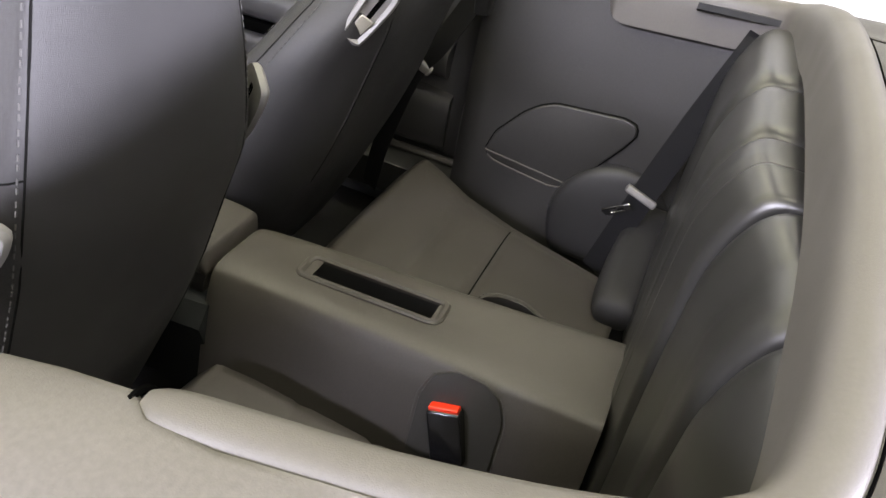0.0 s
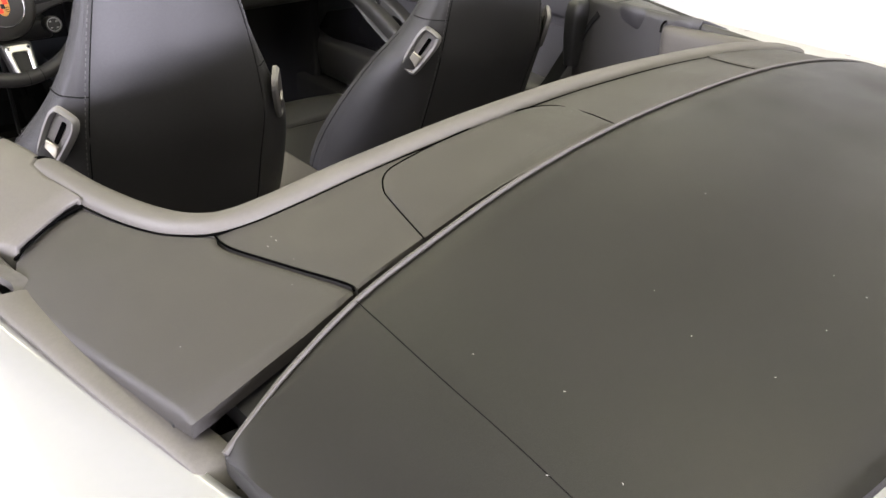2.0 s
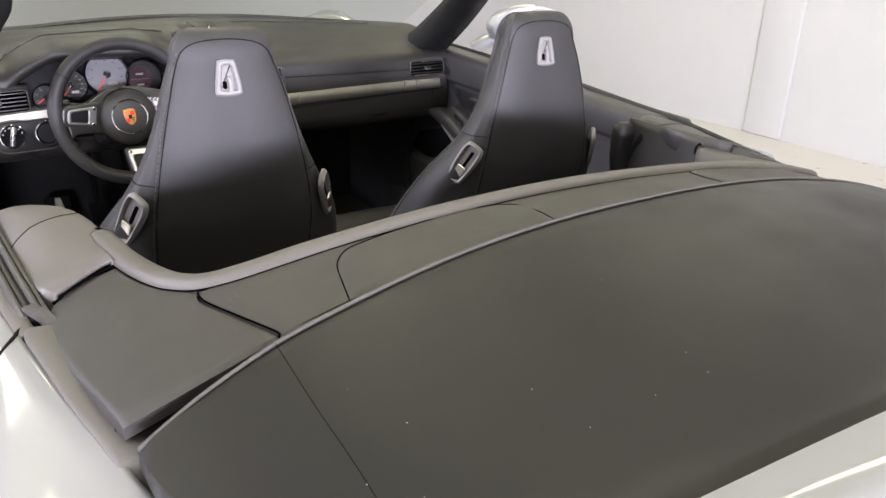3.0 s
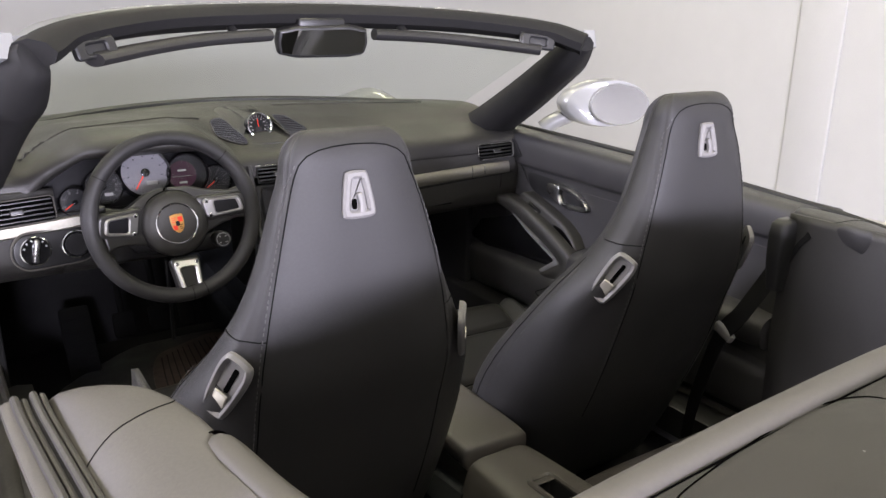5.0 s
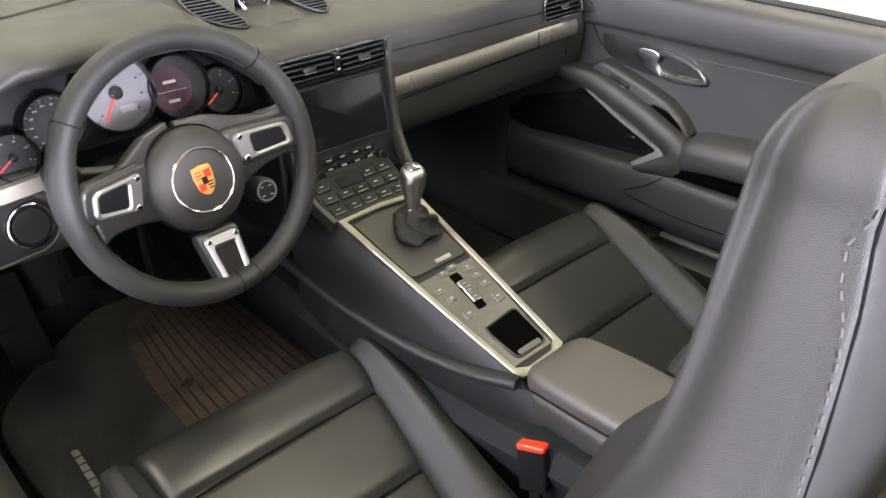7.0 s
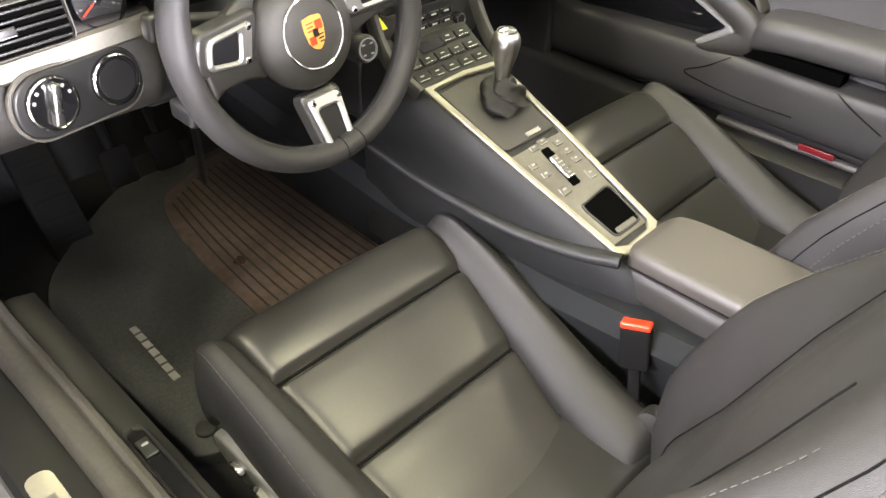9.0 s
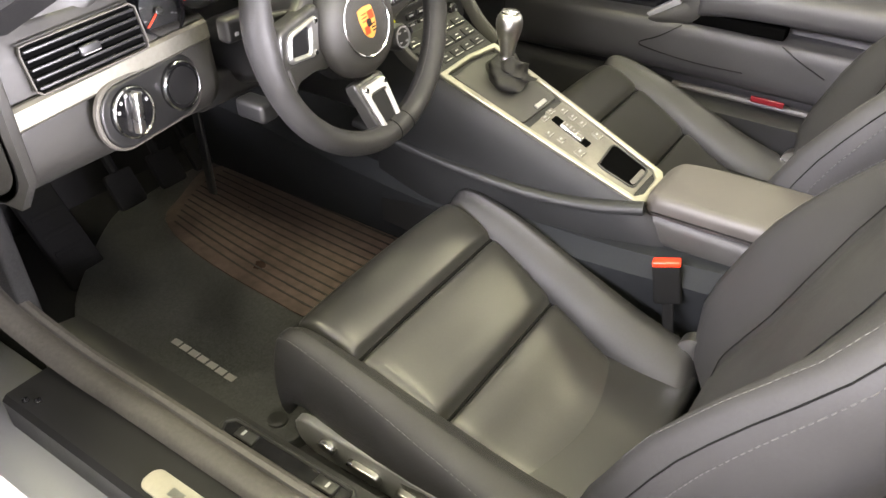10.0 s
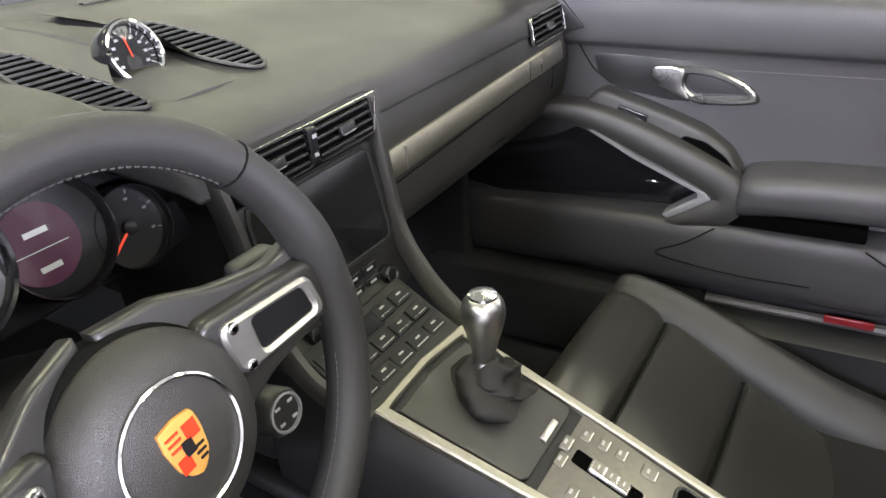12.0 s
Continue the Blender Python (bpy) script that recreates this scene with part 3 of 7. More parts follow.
    part("edge_strip", sweep(cr([V(s * 0.656, -1.215, 0.849), V(s * 0.657, -1.240, 0.850), V(s * 0.648, -1.297, 0.851), V(s * 0.6325, -1.393, 0.852), V(s * 0.616, -1.476, 0.852), V(s * 0.610, -1.505, 0.846), V(s * 0.604, -1.53, 0.822)], 8), [(a * -s, b) for a, b in [(-0.023, -0.012), (0.010, -0.01), (0.010, 0.002), (0.006, 0.005), (-0.012, 0.0045), (-0.022, 0.0015)]]), GREYPANEL, deck, "taupe rubber edge strip")
e0 = cut(inner, -0.501, 0.551, 60)
e1 = [V(p.x, p.y + 0.010, 0) for p in cut(lip, -0.4665, 0.5165, 60)]
slant = [(-0.5012, -1.322), (-0.4985, -1.343), (-0.4815, -1.405), (-0.4665, -1.458)]
sides = [cr([q[0]] + mir([V(x, y, 0) for x, y in slant], s) + [q[1]], 4) for s, q in ((-1, (e0[0], e1[0])), (1, (e0[-1], e1[-1])))]
part("bridge_panel", plate(deck_rows(e0, e1, sides[0], sides[1], 80, 20), 0.012, 0.002), DECK, deck, "warm grey grained deck panel across the cabin")
for s in (-1, 1):
    part("slant_gap", tube([V(p.x, p.y, deck_z(p.x, p.y) - 0.0018) for p in mir(cr([V(-0.5015, -1.308, 0)] + [V(x - 0.0014, y, 0) for x, y in slant] + [V(-0.469, -1.470, 0)], 5), s)], 0.0011, 6), SHADE_BLACK, deck)
# dark sheet added below so that the panel gaps look shaded
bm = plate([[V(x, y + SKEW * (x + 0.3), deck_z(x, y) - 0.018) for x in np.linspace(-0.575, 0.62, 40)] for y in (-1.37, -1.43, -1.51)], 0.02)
part("underlay", bm, RUBBER, deck, "dark sheet added for the shade under the deck panels")
# same added dark sheet under each corner panel
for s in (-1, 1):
    part("underlay", plate([[V(s * x, y, deck_z(x, y) - 0.020) for x in np.linspace(0.53, 0.615, 5)] for y in (-1.16, -1.25, -1.36, -1.46)], 0.01), RUBBER, deck, "dark sheet added for the shade under the deck panels")
# padded edge round the rear of the cabin
EDGE = [(-0.556, -1.003), (-0.551, -1.06), (-0.545, -1.12), (-0.534, -1.188), (-0.521, -1.240), (-0.507, -1.272), (-0.486, -1.297), (-0.444, -1.312), (-0.36, -1.321), (-0.2, -1.330), (0, -1.332)]
EDGE = EDGE + [(0.05 - x, y - 0.02 * (0.05 - x)) for x, y in EDGE[-2::-1]]
edge = cr([V(x, y, deck_z(x, y) + 0.002) for x, y in EDGE], 8)
PAD = [(-0.0225, -0.075), (-0.010, -0.078), (0.008, -0.030), (0.015, -0.020), (0.017, -0.006), (0.013, 0.003), (0.006, 0.006), (-0.006, 0.006), (-0.012, 0.003), (-0.017, -0.003), (-0.0200, -0.012), (-0.0212, -0.028)]
taper = [0.58, 0.82, 0.93, 0.97, 0.99]
part("padded_edge", sweep(edge, PAD, scale=taper + [1.0] * (len(edge) - 10) + taper[::-1]), RING, deck, "pale taupe padded edge", angle=60)
fr = frames_along(edge, V(0, 0, 1))
gap = [V(p.x + s_.x * 0.0172, p.y + s_.y * 0.0172, deck_z(p.x + s_.x * 0.0172, p.y) + 0.0004) for p, t, s_, u in fr]
part("edge_gap", tube(gap, 0.0012, 6), SHADE_BLACK, deck)
for s in (-1, 1):
    a = mir([V(-0.556, -1.003, 0.871)], s)[0]
    part("edge_gap", tube(cr([a + V(s * 0.017, -0.06, -0.001), a + V(s * 0.0165, -0.008, 0.003), a + V(s * 0.011, 0.003, 0.0055), a + V(0, 0.005, 0.0065), a + V(-s * 0.010, 0.004, 0.001), a + V(-s * 0.013, 0.003, -0.012)], 5), 0.0022, 6), SHADE_BLACK, deck)
    part("front_gap", tube([V(p.x, p.y, deck_z(p.x, p.y) - 0.0002) for p in mir(cr([V(-0.560, -1.1375, 0), V(-0.588, -1.1365, 0), V(-0.613, -1.1455, 0), V(-0.632, -1.1585, 0)], 6), s)], 0.0018, 6), SHADE_BLACK, deck)
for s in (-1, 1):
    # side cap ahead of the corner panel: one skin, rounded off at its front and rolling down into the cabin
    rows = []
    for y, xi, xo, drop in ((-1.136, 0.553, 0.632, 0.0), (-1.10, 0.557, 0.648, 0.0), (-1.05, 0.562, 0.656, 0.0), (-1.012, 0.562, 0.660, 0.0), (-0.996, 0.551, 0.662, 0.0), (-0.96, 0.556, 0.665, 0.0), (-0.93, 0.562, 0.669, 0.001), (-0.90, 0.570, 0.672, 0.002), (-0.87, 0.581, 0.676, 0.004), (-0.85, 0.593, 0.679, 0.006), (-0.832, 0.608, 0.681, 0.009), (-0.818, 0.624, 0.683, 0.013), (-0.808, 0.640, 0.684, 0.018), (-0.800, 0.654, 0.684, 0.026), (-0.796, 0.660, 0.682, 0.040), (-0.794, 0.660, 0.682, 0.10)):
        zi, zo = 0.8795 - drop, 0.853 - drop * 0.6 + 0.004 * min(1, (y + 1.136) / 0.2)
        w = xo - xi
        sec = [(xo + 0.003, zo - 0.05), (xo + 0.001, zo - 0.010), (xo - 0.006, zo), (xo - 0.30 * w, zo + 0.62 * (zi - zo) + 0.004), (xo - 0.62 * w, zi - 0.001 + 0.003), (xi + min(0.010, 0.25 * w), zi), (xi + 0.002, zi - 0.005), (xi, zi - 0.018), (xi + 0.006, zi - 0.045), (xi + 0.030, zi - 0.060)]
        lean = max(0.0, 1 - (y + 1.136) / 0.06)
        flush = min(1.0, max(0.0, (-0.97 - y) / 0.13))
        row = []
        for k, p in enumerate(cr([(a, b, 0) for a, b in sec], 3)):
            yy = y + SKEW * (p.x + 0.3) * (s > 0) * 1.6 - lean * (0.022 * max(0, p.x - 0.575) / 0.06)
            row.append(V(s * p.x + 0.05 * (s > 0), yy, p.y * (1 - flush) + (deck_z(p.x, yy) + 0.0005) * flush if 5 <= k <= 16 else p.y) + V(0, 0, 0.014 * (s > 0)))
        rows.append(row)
    # passenger's cap matches the driver's; its darker skin paints in weaker light
    part("side_cap", loft(rows, False, False), GREYPANEL if s < 0 else DOORSKIN_DIM_CAP, deck, "grey-brown vinyl side cap" if s < 0 else "side cap, skin darkened for the weaker light on its side", solid=0.005, angle=50)
    seam = []
    for k in range(5, 19):
        want = -0.960 + 0.052 * (k - 5) / 13 + 0.025 * (s > 0)
        a, b = [(p[k], q[k]) for p, q in zip(rows, rows[1:]) if p[k].y <= want <= q[k].y][0]
        seam.append(a.lerp(b, (want - a.y) / max(b.y - a.y, 1e-6)) + V(0, 0, 0.0002))
    part("cap_seam", tube(seam, 0.0008, 6), SEAM, deck)

# soft-top cover lid
lid = thing("soft_top_lid", (0, -1.6, 0.88), "large dark grey matt cover panel over the folded soft top", "cover panel")


def lid_z(x, y):
    return 0.977 + 0.016 * max(0, x) - 0.21 * x * x - 0.16 * x ** 4 - 0.20 * max(0, -1.50 - y) ** 2 - 0.04 * max(0, -1.46 - y)


front = cr([V(p[0], p[1] - 0.001 + SKEW * (p[0] + 0.3), 0) for p in LIP], 6)
BACKLINE = [(-0.606, -1.528), (-0.601, -1.577), (-0.582, -1.642), (-0.548, -1.712), (-0.485, -1.772), (-0.405, -1.798), (-0.315, -1.811), (-0.165, -1.822), (0.0, -1.828)]
back = cr([V(*p, 0) for p in BACKLINE] + [V(0.05 - x, y, 0) for x, y in BACKLINE[-2::-1]], 6)
rows = coons(front, back, [front[0], back[0]], [front[-1], back[-1]], 48, 22, lid_z)
part("panel", plate(rows, 0.014, 0.004), CLOTH, lid)
part("front_lip", sweep([V(p.x, p.y, lid_z(p.x, p.y) - 0.001) for p in front], [(-0.0022, -0.010), (0.0022, -0.010), (0.0024, 0.0), (0.0010, 0.0016), (-0.0010, 0.0016), (-0.0024, 0.0)]), LIPGREY, lid, "pale rounded front lip")
for s in (-1, 1):
    pts = cr([V(s * 0.478, -1.486, 0), V(s * 0.481, -1.58, 0), V(s * 0.481, -1.665, 0), V(s * 0.483, -1.765, 0)], 8)
    part("seam", tube([V(p.x, p.y, lid_z(p.x, p.y) + 0.0001) for p in pts], 0.0004, 6), SEAM, lid)

# engine lid behind the soft-top cover
rows = []
for dy, dz in ((0.0, 0.0), (0.05, 0.006), (0.15, 0.024), (0.32, 0.075), (0.55, 0.16)):
    row = []
    for x in np.linspace(-0.46, 0.46, 31):
        y0 = float(np.interp(x, [p.x for p in back], [p.y for p in back])) - 0.004
        row.append(V(x, y0 - dy, lid_z(x, y0) - 0.004 - dz))
    rows.append(row)
part("engine_lid", loft(rows, False, False), PAINT, body, solid=-0.006)

rng = random.Random(4)
bm = bmesh.new()
for i in range(26):
    x, y = rng.uniform(-0.5, 0.5), rng.uniform(-1.76, -1.48)
    box(V(0, 0, 0), (rng.uniform(0.0005, 0.0016), 0.0005, 0.0003), pose(x, y, lid_z(x, y) + 0.0003, 0, 0, rng.uniform(0, 180)), 0, bm)
for i in range(9):
    x, y = rng.uniform(-0.6, -0.1), rng.uniform(-1.43, -1.36)
    box(V(0, 0, 0), (rng.uniform(0.0006, 0.0020), 0.0005, 0.0003), pose(x, y, deck_z(x) + 0.0020, 0, 0, rng.uniform(0, 180)), 0, bm)
single("lint_flecks", bm, WHITE, "tiny pale lint flecks lying on the cover", "lint", "stuff")

# ---- front seats ----
SX = -0.310
BACK = [  # z, rear panel half width, shell half width, front half width, rear y, front wing y, insert y, insert half width
    (0.30, 0.14, 0.205, 0.20, -0.62, -0.45, -0.490, 0.10),
    (0.38, 0.14, 0.230, 0.235, -0.66, -0.435, -0.500, 0.115),
    (0.47, 0.14, 0.240, 0.250, -0.70, -0.465, -0.545, 0.13),
    (0.55, 0.140, 0.240, 0.250, -0.735, -0.500, -0.575, 0.135),
    (0.63, 0.140, 0.235, 0.245, -0.765, -0.555, -0.605, 0.135),
    (0.71, 0.138, 0.222, 0.235, -0.790, -0.620, -0.640, 0.130),
    (0.78, 0.138, 0.204, 0.209, -0.812, -0.668, -0.668, 0.120),
    (0.83, 0.133, 0.175, 0.176, -0.818, -0.700, -0.690, 0.110),
    (0.89, 0.123, 0.145, 0.144, -0.821, -0.728, -0.713, 0.10),
    (0.95, 0.110, 0.121, 0.119, -0.820, -0.738, -0.724, 0.09),
    (1.02, 0.092, 0.099, 0.097, -0.814, -0.741, -0.727, 0.075),
    ] + [(1.058 + 0.055 * math.sin(a), 0.048 + 0.032 * math.cos(a), 0.047 + 0.039 * math.cos(a), 0.045 + 0.038 * math.cos(a), -0.771 - 0.0355 * math.cos(a) ** 0.8, -0.771 + 0.029 * math.cos(a) ** 0.8, -0.771 + 0.042 * math.cos(a) ** 0.8, 0.04 + 0.028 * math.cos(a)) for a in (0.0, 0.3, 0.6, 0.9, 1.15, 1.35, 1.5)]


def back_ring(row):
    z, wp, ws, wf, yr, yf, yi, wi = row
    k = min(1.0, (yf - yr) / 0.085)
    h = [(0, yr), (wp * 0.55, yr + 0.001 * k), (wp, yr + 0.010 * k), ((wp + ws) / 2 + min(0.006, 0.15 * (ws - wp)) * k, yr + (0.020 + 0.19 * (ws - wp)) * k), (ws, (yr * 0.6 + yf * 0.4)), (wf, (yr * 0.25 + yf * 0.75)), (wf - 0.018 * k, yf), ((wi + wf) / 2 - 0.004 * k, (yf + yi) / 2 + (0.004 if z < 0.9 else 0.003) * k), (wi, yi), (wi * 0.5, yi + 0.004 * k), (0, yi + 0.006 * k)]
    pts = [V(a, b, z) for a, b in h] + [V(-a, b, z) for a, b in h[-2:0:-1]]
    return cr(pts, 3, True)


def back_at(z):
    cols = list(zip(*BACK))
    return [z] + [float(np.interp(z, cols[0], c)) for c in cols[1:]]


def rear_y(a, z):
    """Depth of the rear face of the backrest at a from its middle."""
    ring = [p for p in back_ring(back_at(z)) if p.x >= -1e-6][:13]
    return float(np.interp(abs(a), [p.x for p in ring], [p.y for p in ring]))


def build_seat(lean):
    CX = SX + lean
    seat = thing("sports_car_seat", (SX, -0.3, 0.2), "black leather sports seat with integrated headrest, stitched seams", "seat", "front seats")
    X = lambda p: V(SX + p.x, p.y, p.z)
    cv = cr([V(*r[:3]) for r in BACK], 2)
    cv2 = cr([V(*r[3:6]) for r in BACK], 2)
    cv3 = cr([V(r[6], r[7], 0) for r in BACK], 2)
    rows = [[X(p) for p in back_ring((a.x, a.y, a.z, b.x, b.y, b.z, c.x, c.y))] for a, b, c in zip(cv, cv2, cv3)]
    shell_rows = rows
    shell = part("backrest", loft(rows), LEATHER, seat, angle=70)
    # seams on the rear panel: one line up one side, over the top and down the other
    side = [(back_at(z)[1], z) for z in np.linspace(0.50, 1.05, 34)] + [(0.0775, 1.064), (0.0715, 1.077), (0.061, 1.0865), (0.046, 1.0925), (0.028, 1.0955), (0.012, 1.0965)]
    over = [(-a, b) for a, b in side] + [(0, 1.0968)] + side[::-1]
    pts = [V(SX + a, rear_y(a, b) - 0.0002, b) for a, b in over]
    part("seam", tube(pts, 0.0010, 6, (0, -1, 0)), SEAM, shell)
    for s in (-1, 1):
        st = [V(SX + s * (a + 0.0045), rear_y(a + 0.0045, b) - 0.0003, b) for a, b in side[3:36]]
        part("stitching", stitches(st, 0.0045, 0.0055, 0.0008, 0.0006, (s * 0.4, -1, 0)), THREAD, shell)
        ring = back_ring(back_at(0.868))
        n = len(ring)
        half = ring[6:16] if s > 0 else [ring[(n - i) % n] for i in range(6, 16)]
        part("cross_seam", tube([X(p) for p in half], 0.0010, 6), SEAM, shell)
    # openings with pale surrounds: one behind the head, one on each shoulder
    z = 1.036
    yb = back_at(z)[4] - 0.001
    m = plane_frame(V(SX - 0.003, yb, z), (1, 0, 0), (0, 0.16, 1))
    outer = smooth2([(-0.010, 0.030), (0.010, 0.030), (0.0155, 0.024), (0.022, -0.017), (0.017, -0.027), (-0.017, -0.027), (-0.022, -0.017), (-0.0155, 0.024)], 40)
    slot = part("belt_slot", frame_slab(outer, shrink(outer, 0.0100), 0.007, m, 0.003), SLOTGREY, seat, "pale grey plastic slot surround")
    part("slot_floor", slab(shrink(outer, 0.0095), 0.0015, m), RECESS, slot, "grey slot recess")
    # thin black patch painted as the shaded hole
    part("slot_shade", slab(rrect(0.007, 0.013, 0.003), 0.0022, m @ pose(-0.005, -0.010, 0)), SHADE_BLACK, slot)
    part("hook", slab(smooth2([(-0.005, 0.012), (0.003, 0.013), (0.006, 0.0), (0.005, -0.012), (-0.004, -0.012), (-0.003, 0.0)], 28), 0.007, m @ pose(0.003, -0.010, 0), 0.003), SLOTGREY, slot)
    for s in (-1, 1):
        ln, nr = V(-s * 0.30, -0.44, 0.84).normalized(), V(s * 0.66, -0.75, 0.30).normalized()
        nr = (nr - ln * nr.dot(ln)).normalized()
        m = plane_frame(V(SX + s * 0.166, -0.780, 0.810), ln.cross(nr), ln)
        m = m @ pose(0, 0, 0.005)
        outer = smooth2([(-0.012, 0.050), (0.012, 0.050), (0.020, 0.043), (0.023, 0.02), (0.019, -0.034), (0.012, -0.046), (-0.012, -0.046), (-0.019, -0.034), (-0.023, 0.02), (-0.020, 0.043)], 44)
        slot = part("shoulder_slot", frame_slab(outer, shrink(outer, 0.009), 0.010, m, 0.004), SLOTGREY, seat, "pale grey plastic belt guide surround")
        part("slot_floor", slab(shrink(outer, 0.0085), 0.004, m), RECESS, slot, "grey slot recess")
        # black strip on the floor, painted as a shaded slit
        part("slot_shade", slab(rrect(0.007, 0.040, 0.003), 0.0048, m @ pose(0.002, 0.014, 0)), SHADE_BLACK, slot)
        part("release_tab", box(V(0, -0.024, 0.011), (0.020, 0.046, 0.004), m @ pose(0, 0, 0, 16), 0.002), IVORY, slot, "bright folding release tab")
    # cushion: three puffed sections between two bolsters
    prof = cr([(-0.50, 0.256, 0), (-0.43, 0.262, 0), (-0.32, 0.283, 0), (-0.215, 0.336, 0), (-0.083, 0.404, 0), (-0.025, 0.430, 0), (0.010, 0.431, 0), (0.027, 0.410, 0), (0.028, 0.36, 0), (0.012, 0.28, 0)], 30)
    half = lambda y: float(np.interp(y, (-0.50, -0.43, -0.215, -0.083, 0.03), (0.125, 0.140, 0.170, 0.187, 0.196)))
    rows = []
    for i, p in enumerate(prof):
        y, zz = p.x, p.y
        w = half(y)
        row = []
        for u in np.linspace(-1, 1, 31):
            dip = 0.014 * math.exp(-(((1 - abs(u)) * w) / 0.009) ** 2)
            if i < 165:
                for ys in (-0.083, -0.215):
                    dip += 0.013 * math.exp(-((y - ys - 0.004 * u * u) / 0.0055) ** 2) + 0.004 * math.exp(-((y - ys) / 0.02) ** 2)
            row.append(V(CX + w * u, y, zz + 0.008 * (1 - u * u) - dip))
        rows.append(row)
    cushion = part("cushion", loft(rows, False, False), LEATHER_SMOOTH, seat, "smooth black leather cushion in three padded sections", solid=0.02, angle=80)
    for ys in (-0.083, -0.215):
        zc = {-0.083: 0.404, -0.215: 0.336}[ys] - 0.0140
        part("groove_seam", tube([V(CX + half(ys) * u * 0.97, ys + 0.004 * u * u, zc + 0.008 * (1 - u * u)) for u in np.linspace(-1, 1, 24)], 0.0030, 6), SEAM, cushion)
    for s in (-1, 1):
        rows = []
        for y, h, zt, k in ((-0.463, 0.130, 0.258, 0.5), (-0.445, 0.133, 0.276, 0.9), (-0.42, 0.140, 0.286, 1.0), (-0.33, 0.154, 0.312, 1.0), (-0.22, 0.170, 0.356, 1.0), (-0.12, 0.183, 0.396, 0.95), (-0.05, 0.190, 0.418, 0.85), (-0.01, 0.192, 0.426, 0.75), (0.016, 0.192, 0.418, 0.6), (0.030, 0.192, 0.385, 0.4)):
            w = 0.236 + 0.012 * k - h
            sec = [(h - 0.012, zt - 0.040), (h - 0.003, zt - 0.006), (h + 0.018 * k + 0.006, zt + 0.018 * k), (h + w * 0.5, zt + 0.026 * k), (h + w * 0.85, zt + 0.010), (h + w, zt - 0.035), (h + w - 0.004, zt - 0.10), (h + w * 0.6, zt - 0.13), (h, zt - 0.11)]
            rows.append(cr([V(CX + s * a, y, b) for a, b in sec], 3, True))
        rows = [[*r] for r in zip(*[cr(c, 3) for c in zip(*rows)])]
        bol = part("bolster", loft(rows), LEATHER, seat, angle=70)
        idx = 12
        line_ = [r[idx] + V(0, 0, 0.0006) for r in rows[6:]]
        part("stitching", stitches(line_, 0.005, 0.004, 0.0006, 0.0004), THREAD, bol)
    # vertical seams of the backrest insert
    for s in (-1, 1):
        pts = [V(SX + s * r[7], r[6] + 0.004, r[0]) for r in (back_at(z) for z in np.linspace(0.34, 0.80, 30))]
        part("insert_seam", tube(pts, 0.0009, 6), SEAM, shell)
        edge_ = [V(SX + s * (r[3] - 0.014), r[5] + 0.0008, r[0]) for r in (back_at(z) for z in np.linspace(0.50, 0.80, 24))]
        part("stitching", stitches(edge_, 0.005, 0.004, 0.0005, 0.0004, (0, 1, 0.2)), THREAD, shell)
        lines = [r for r in shell_rows if 0.40 < r[0].z < 0.84]
        part("bolster_seam", tube([r[16 if s > 0 else -16] for r in lines], 0.0011, 6), SEAM, shell)
        part("stitching", stitches([r[15 if s > 0 else -15] for r in lines], 0.005, 0.004, 0.0007, 0.0006, (s, 0.2, 0)), THREAD, shell)
    # base, rails and side trim with switches
    part("base", box(V(CX, -0.23, 0.235), (0.38, 0.48, 0.09), r=0.015), PLASTIC, seat)
    for s in (-1, 1):
        part("rail", box(V(CX + s * 0.17, -0.2, 0.206), (0.05, 0.52, 0.014), r=0.003), PLASTIC, seat, "dark seat rail")
    trim = part("side_trim", slab(rrect(0.40, 0.085, 0.035), 0.014, plane_frame(V(CX - 0.230, -0.20, 0.262), (0, -1, 0), (-0.15, 0, 1)), 0.005), SATIN, seat, "satin grey side trim")
    m = plane_frame(V(CX - 0.245, -0.20, 0.262), (0, -1, 0), (-0.15, 0, 1))
    for px, py, w, h in ((-0.13, 0.012, 0.030, 0.022), (-0.065, 0.0, 0.06, 0.024), (0.02, 0.0, 0.05, 0.022), (0.085, 0.002, 0.03, 0.05)):
        part("seat_switch", slab([(px + a, py + b) for a, b in rrect(w, h, 0.010)], 0.010, m, 0.003), SILVER, trim, "silver seat adjustment switch")
    part("hinge_cover", lathe([(0.028, 0), (0.028, 0.024), (0.020, 0.032)], plane_frame(V(CX + 0.196, -0.447, 0.305), (0, 1, 0), (0, 0, 1)), 20), SILVER, seat, "bright hinge cover")
    return seat


driver_seat = build_seat(-0.017)
tagged(driver_seat, "black leather sports seat behind the steering wheel, stitched seams")
pseat = build_seat(0.0)
pseat.location = Vector(pseat.location) + V(0.670, 0.025, 0.011)
tagged(pseat, "black leather sports seat beside the passenger door, stitched seams")

# ---- dashboard ----
dash = thing("dashboard", (0, 0.3, 0.7), "dark grey leather dashboard with aluminium trim strip and air vents", "dashboard")


def hood(x):
    """How far the instrument hood rises at x."""
    d = abs(x + 0.345)
    reach, fall = (0.255, 0.12) if x < -0.345 else (0.218, 0.10)
    return max(0.0, min(1.0, (reach - d) / fall)) ** 0.8


rows = []
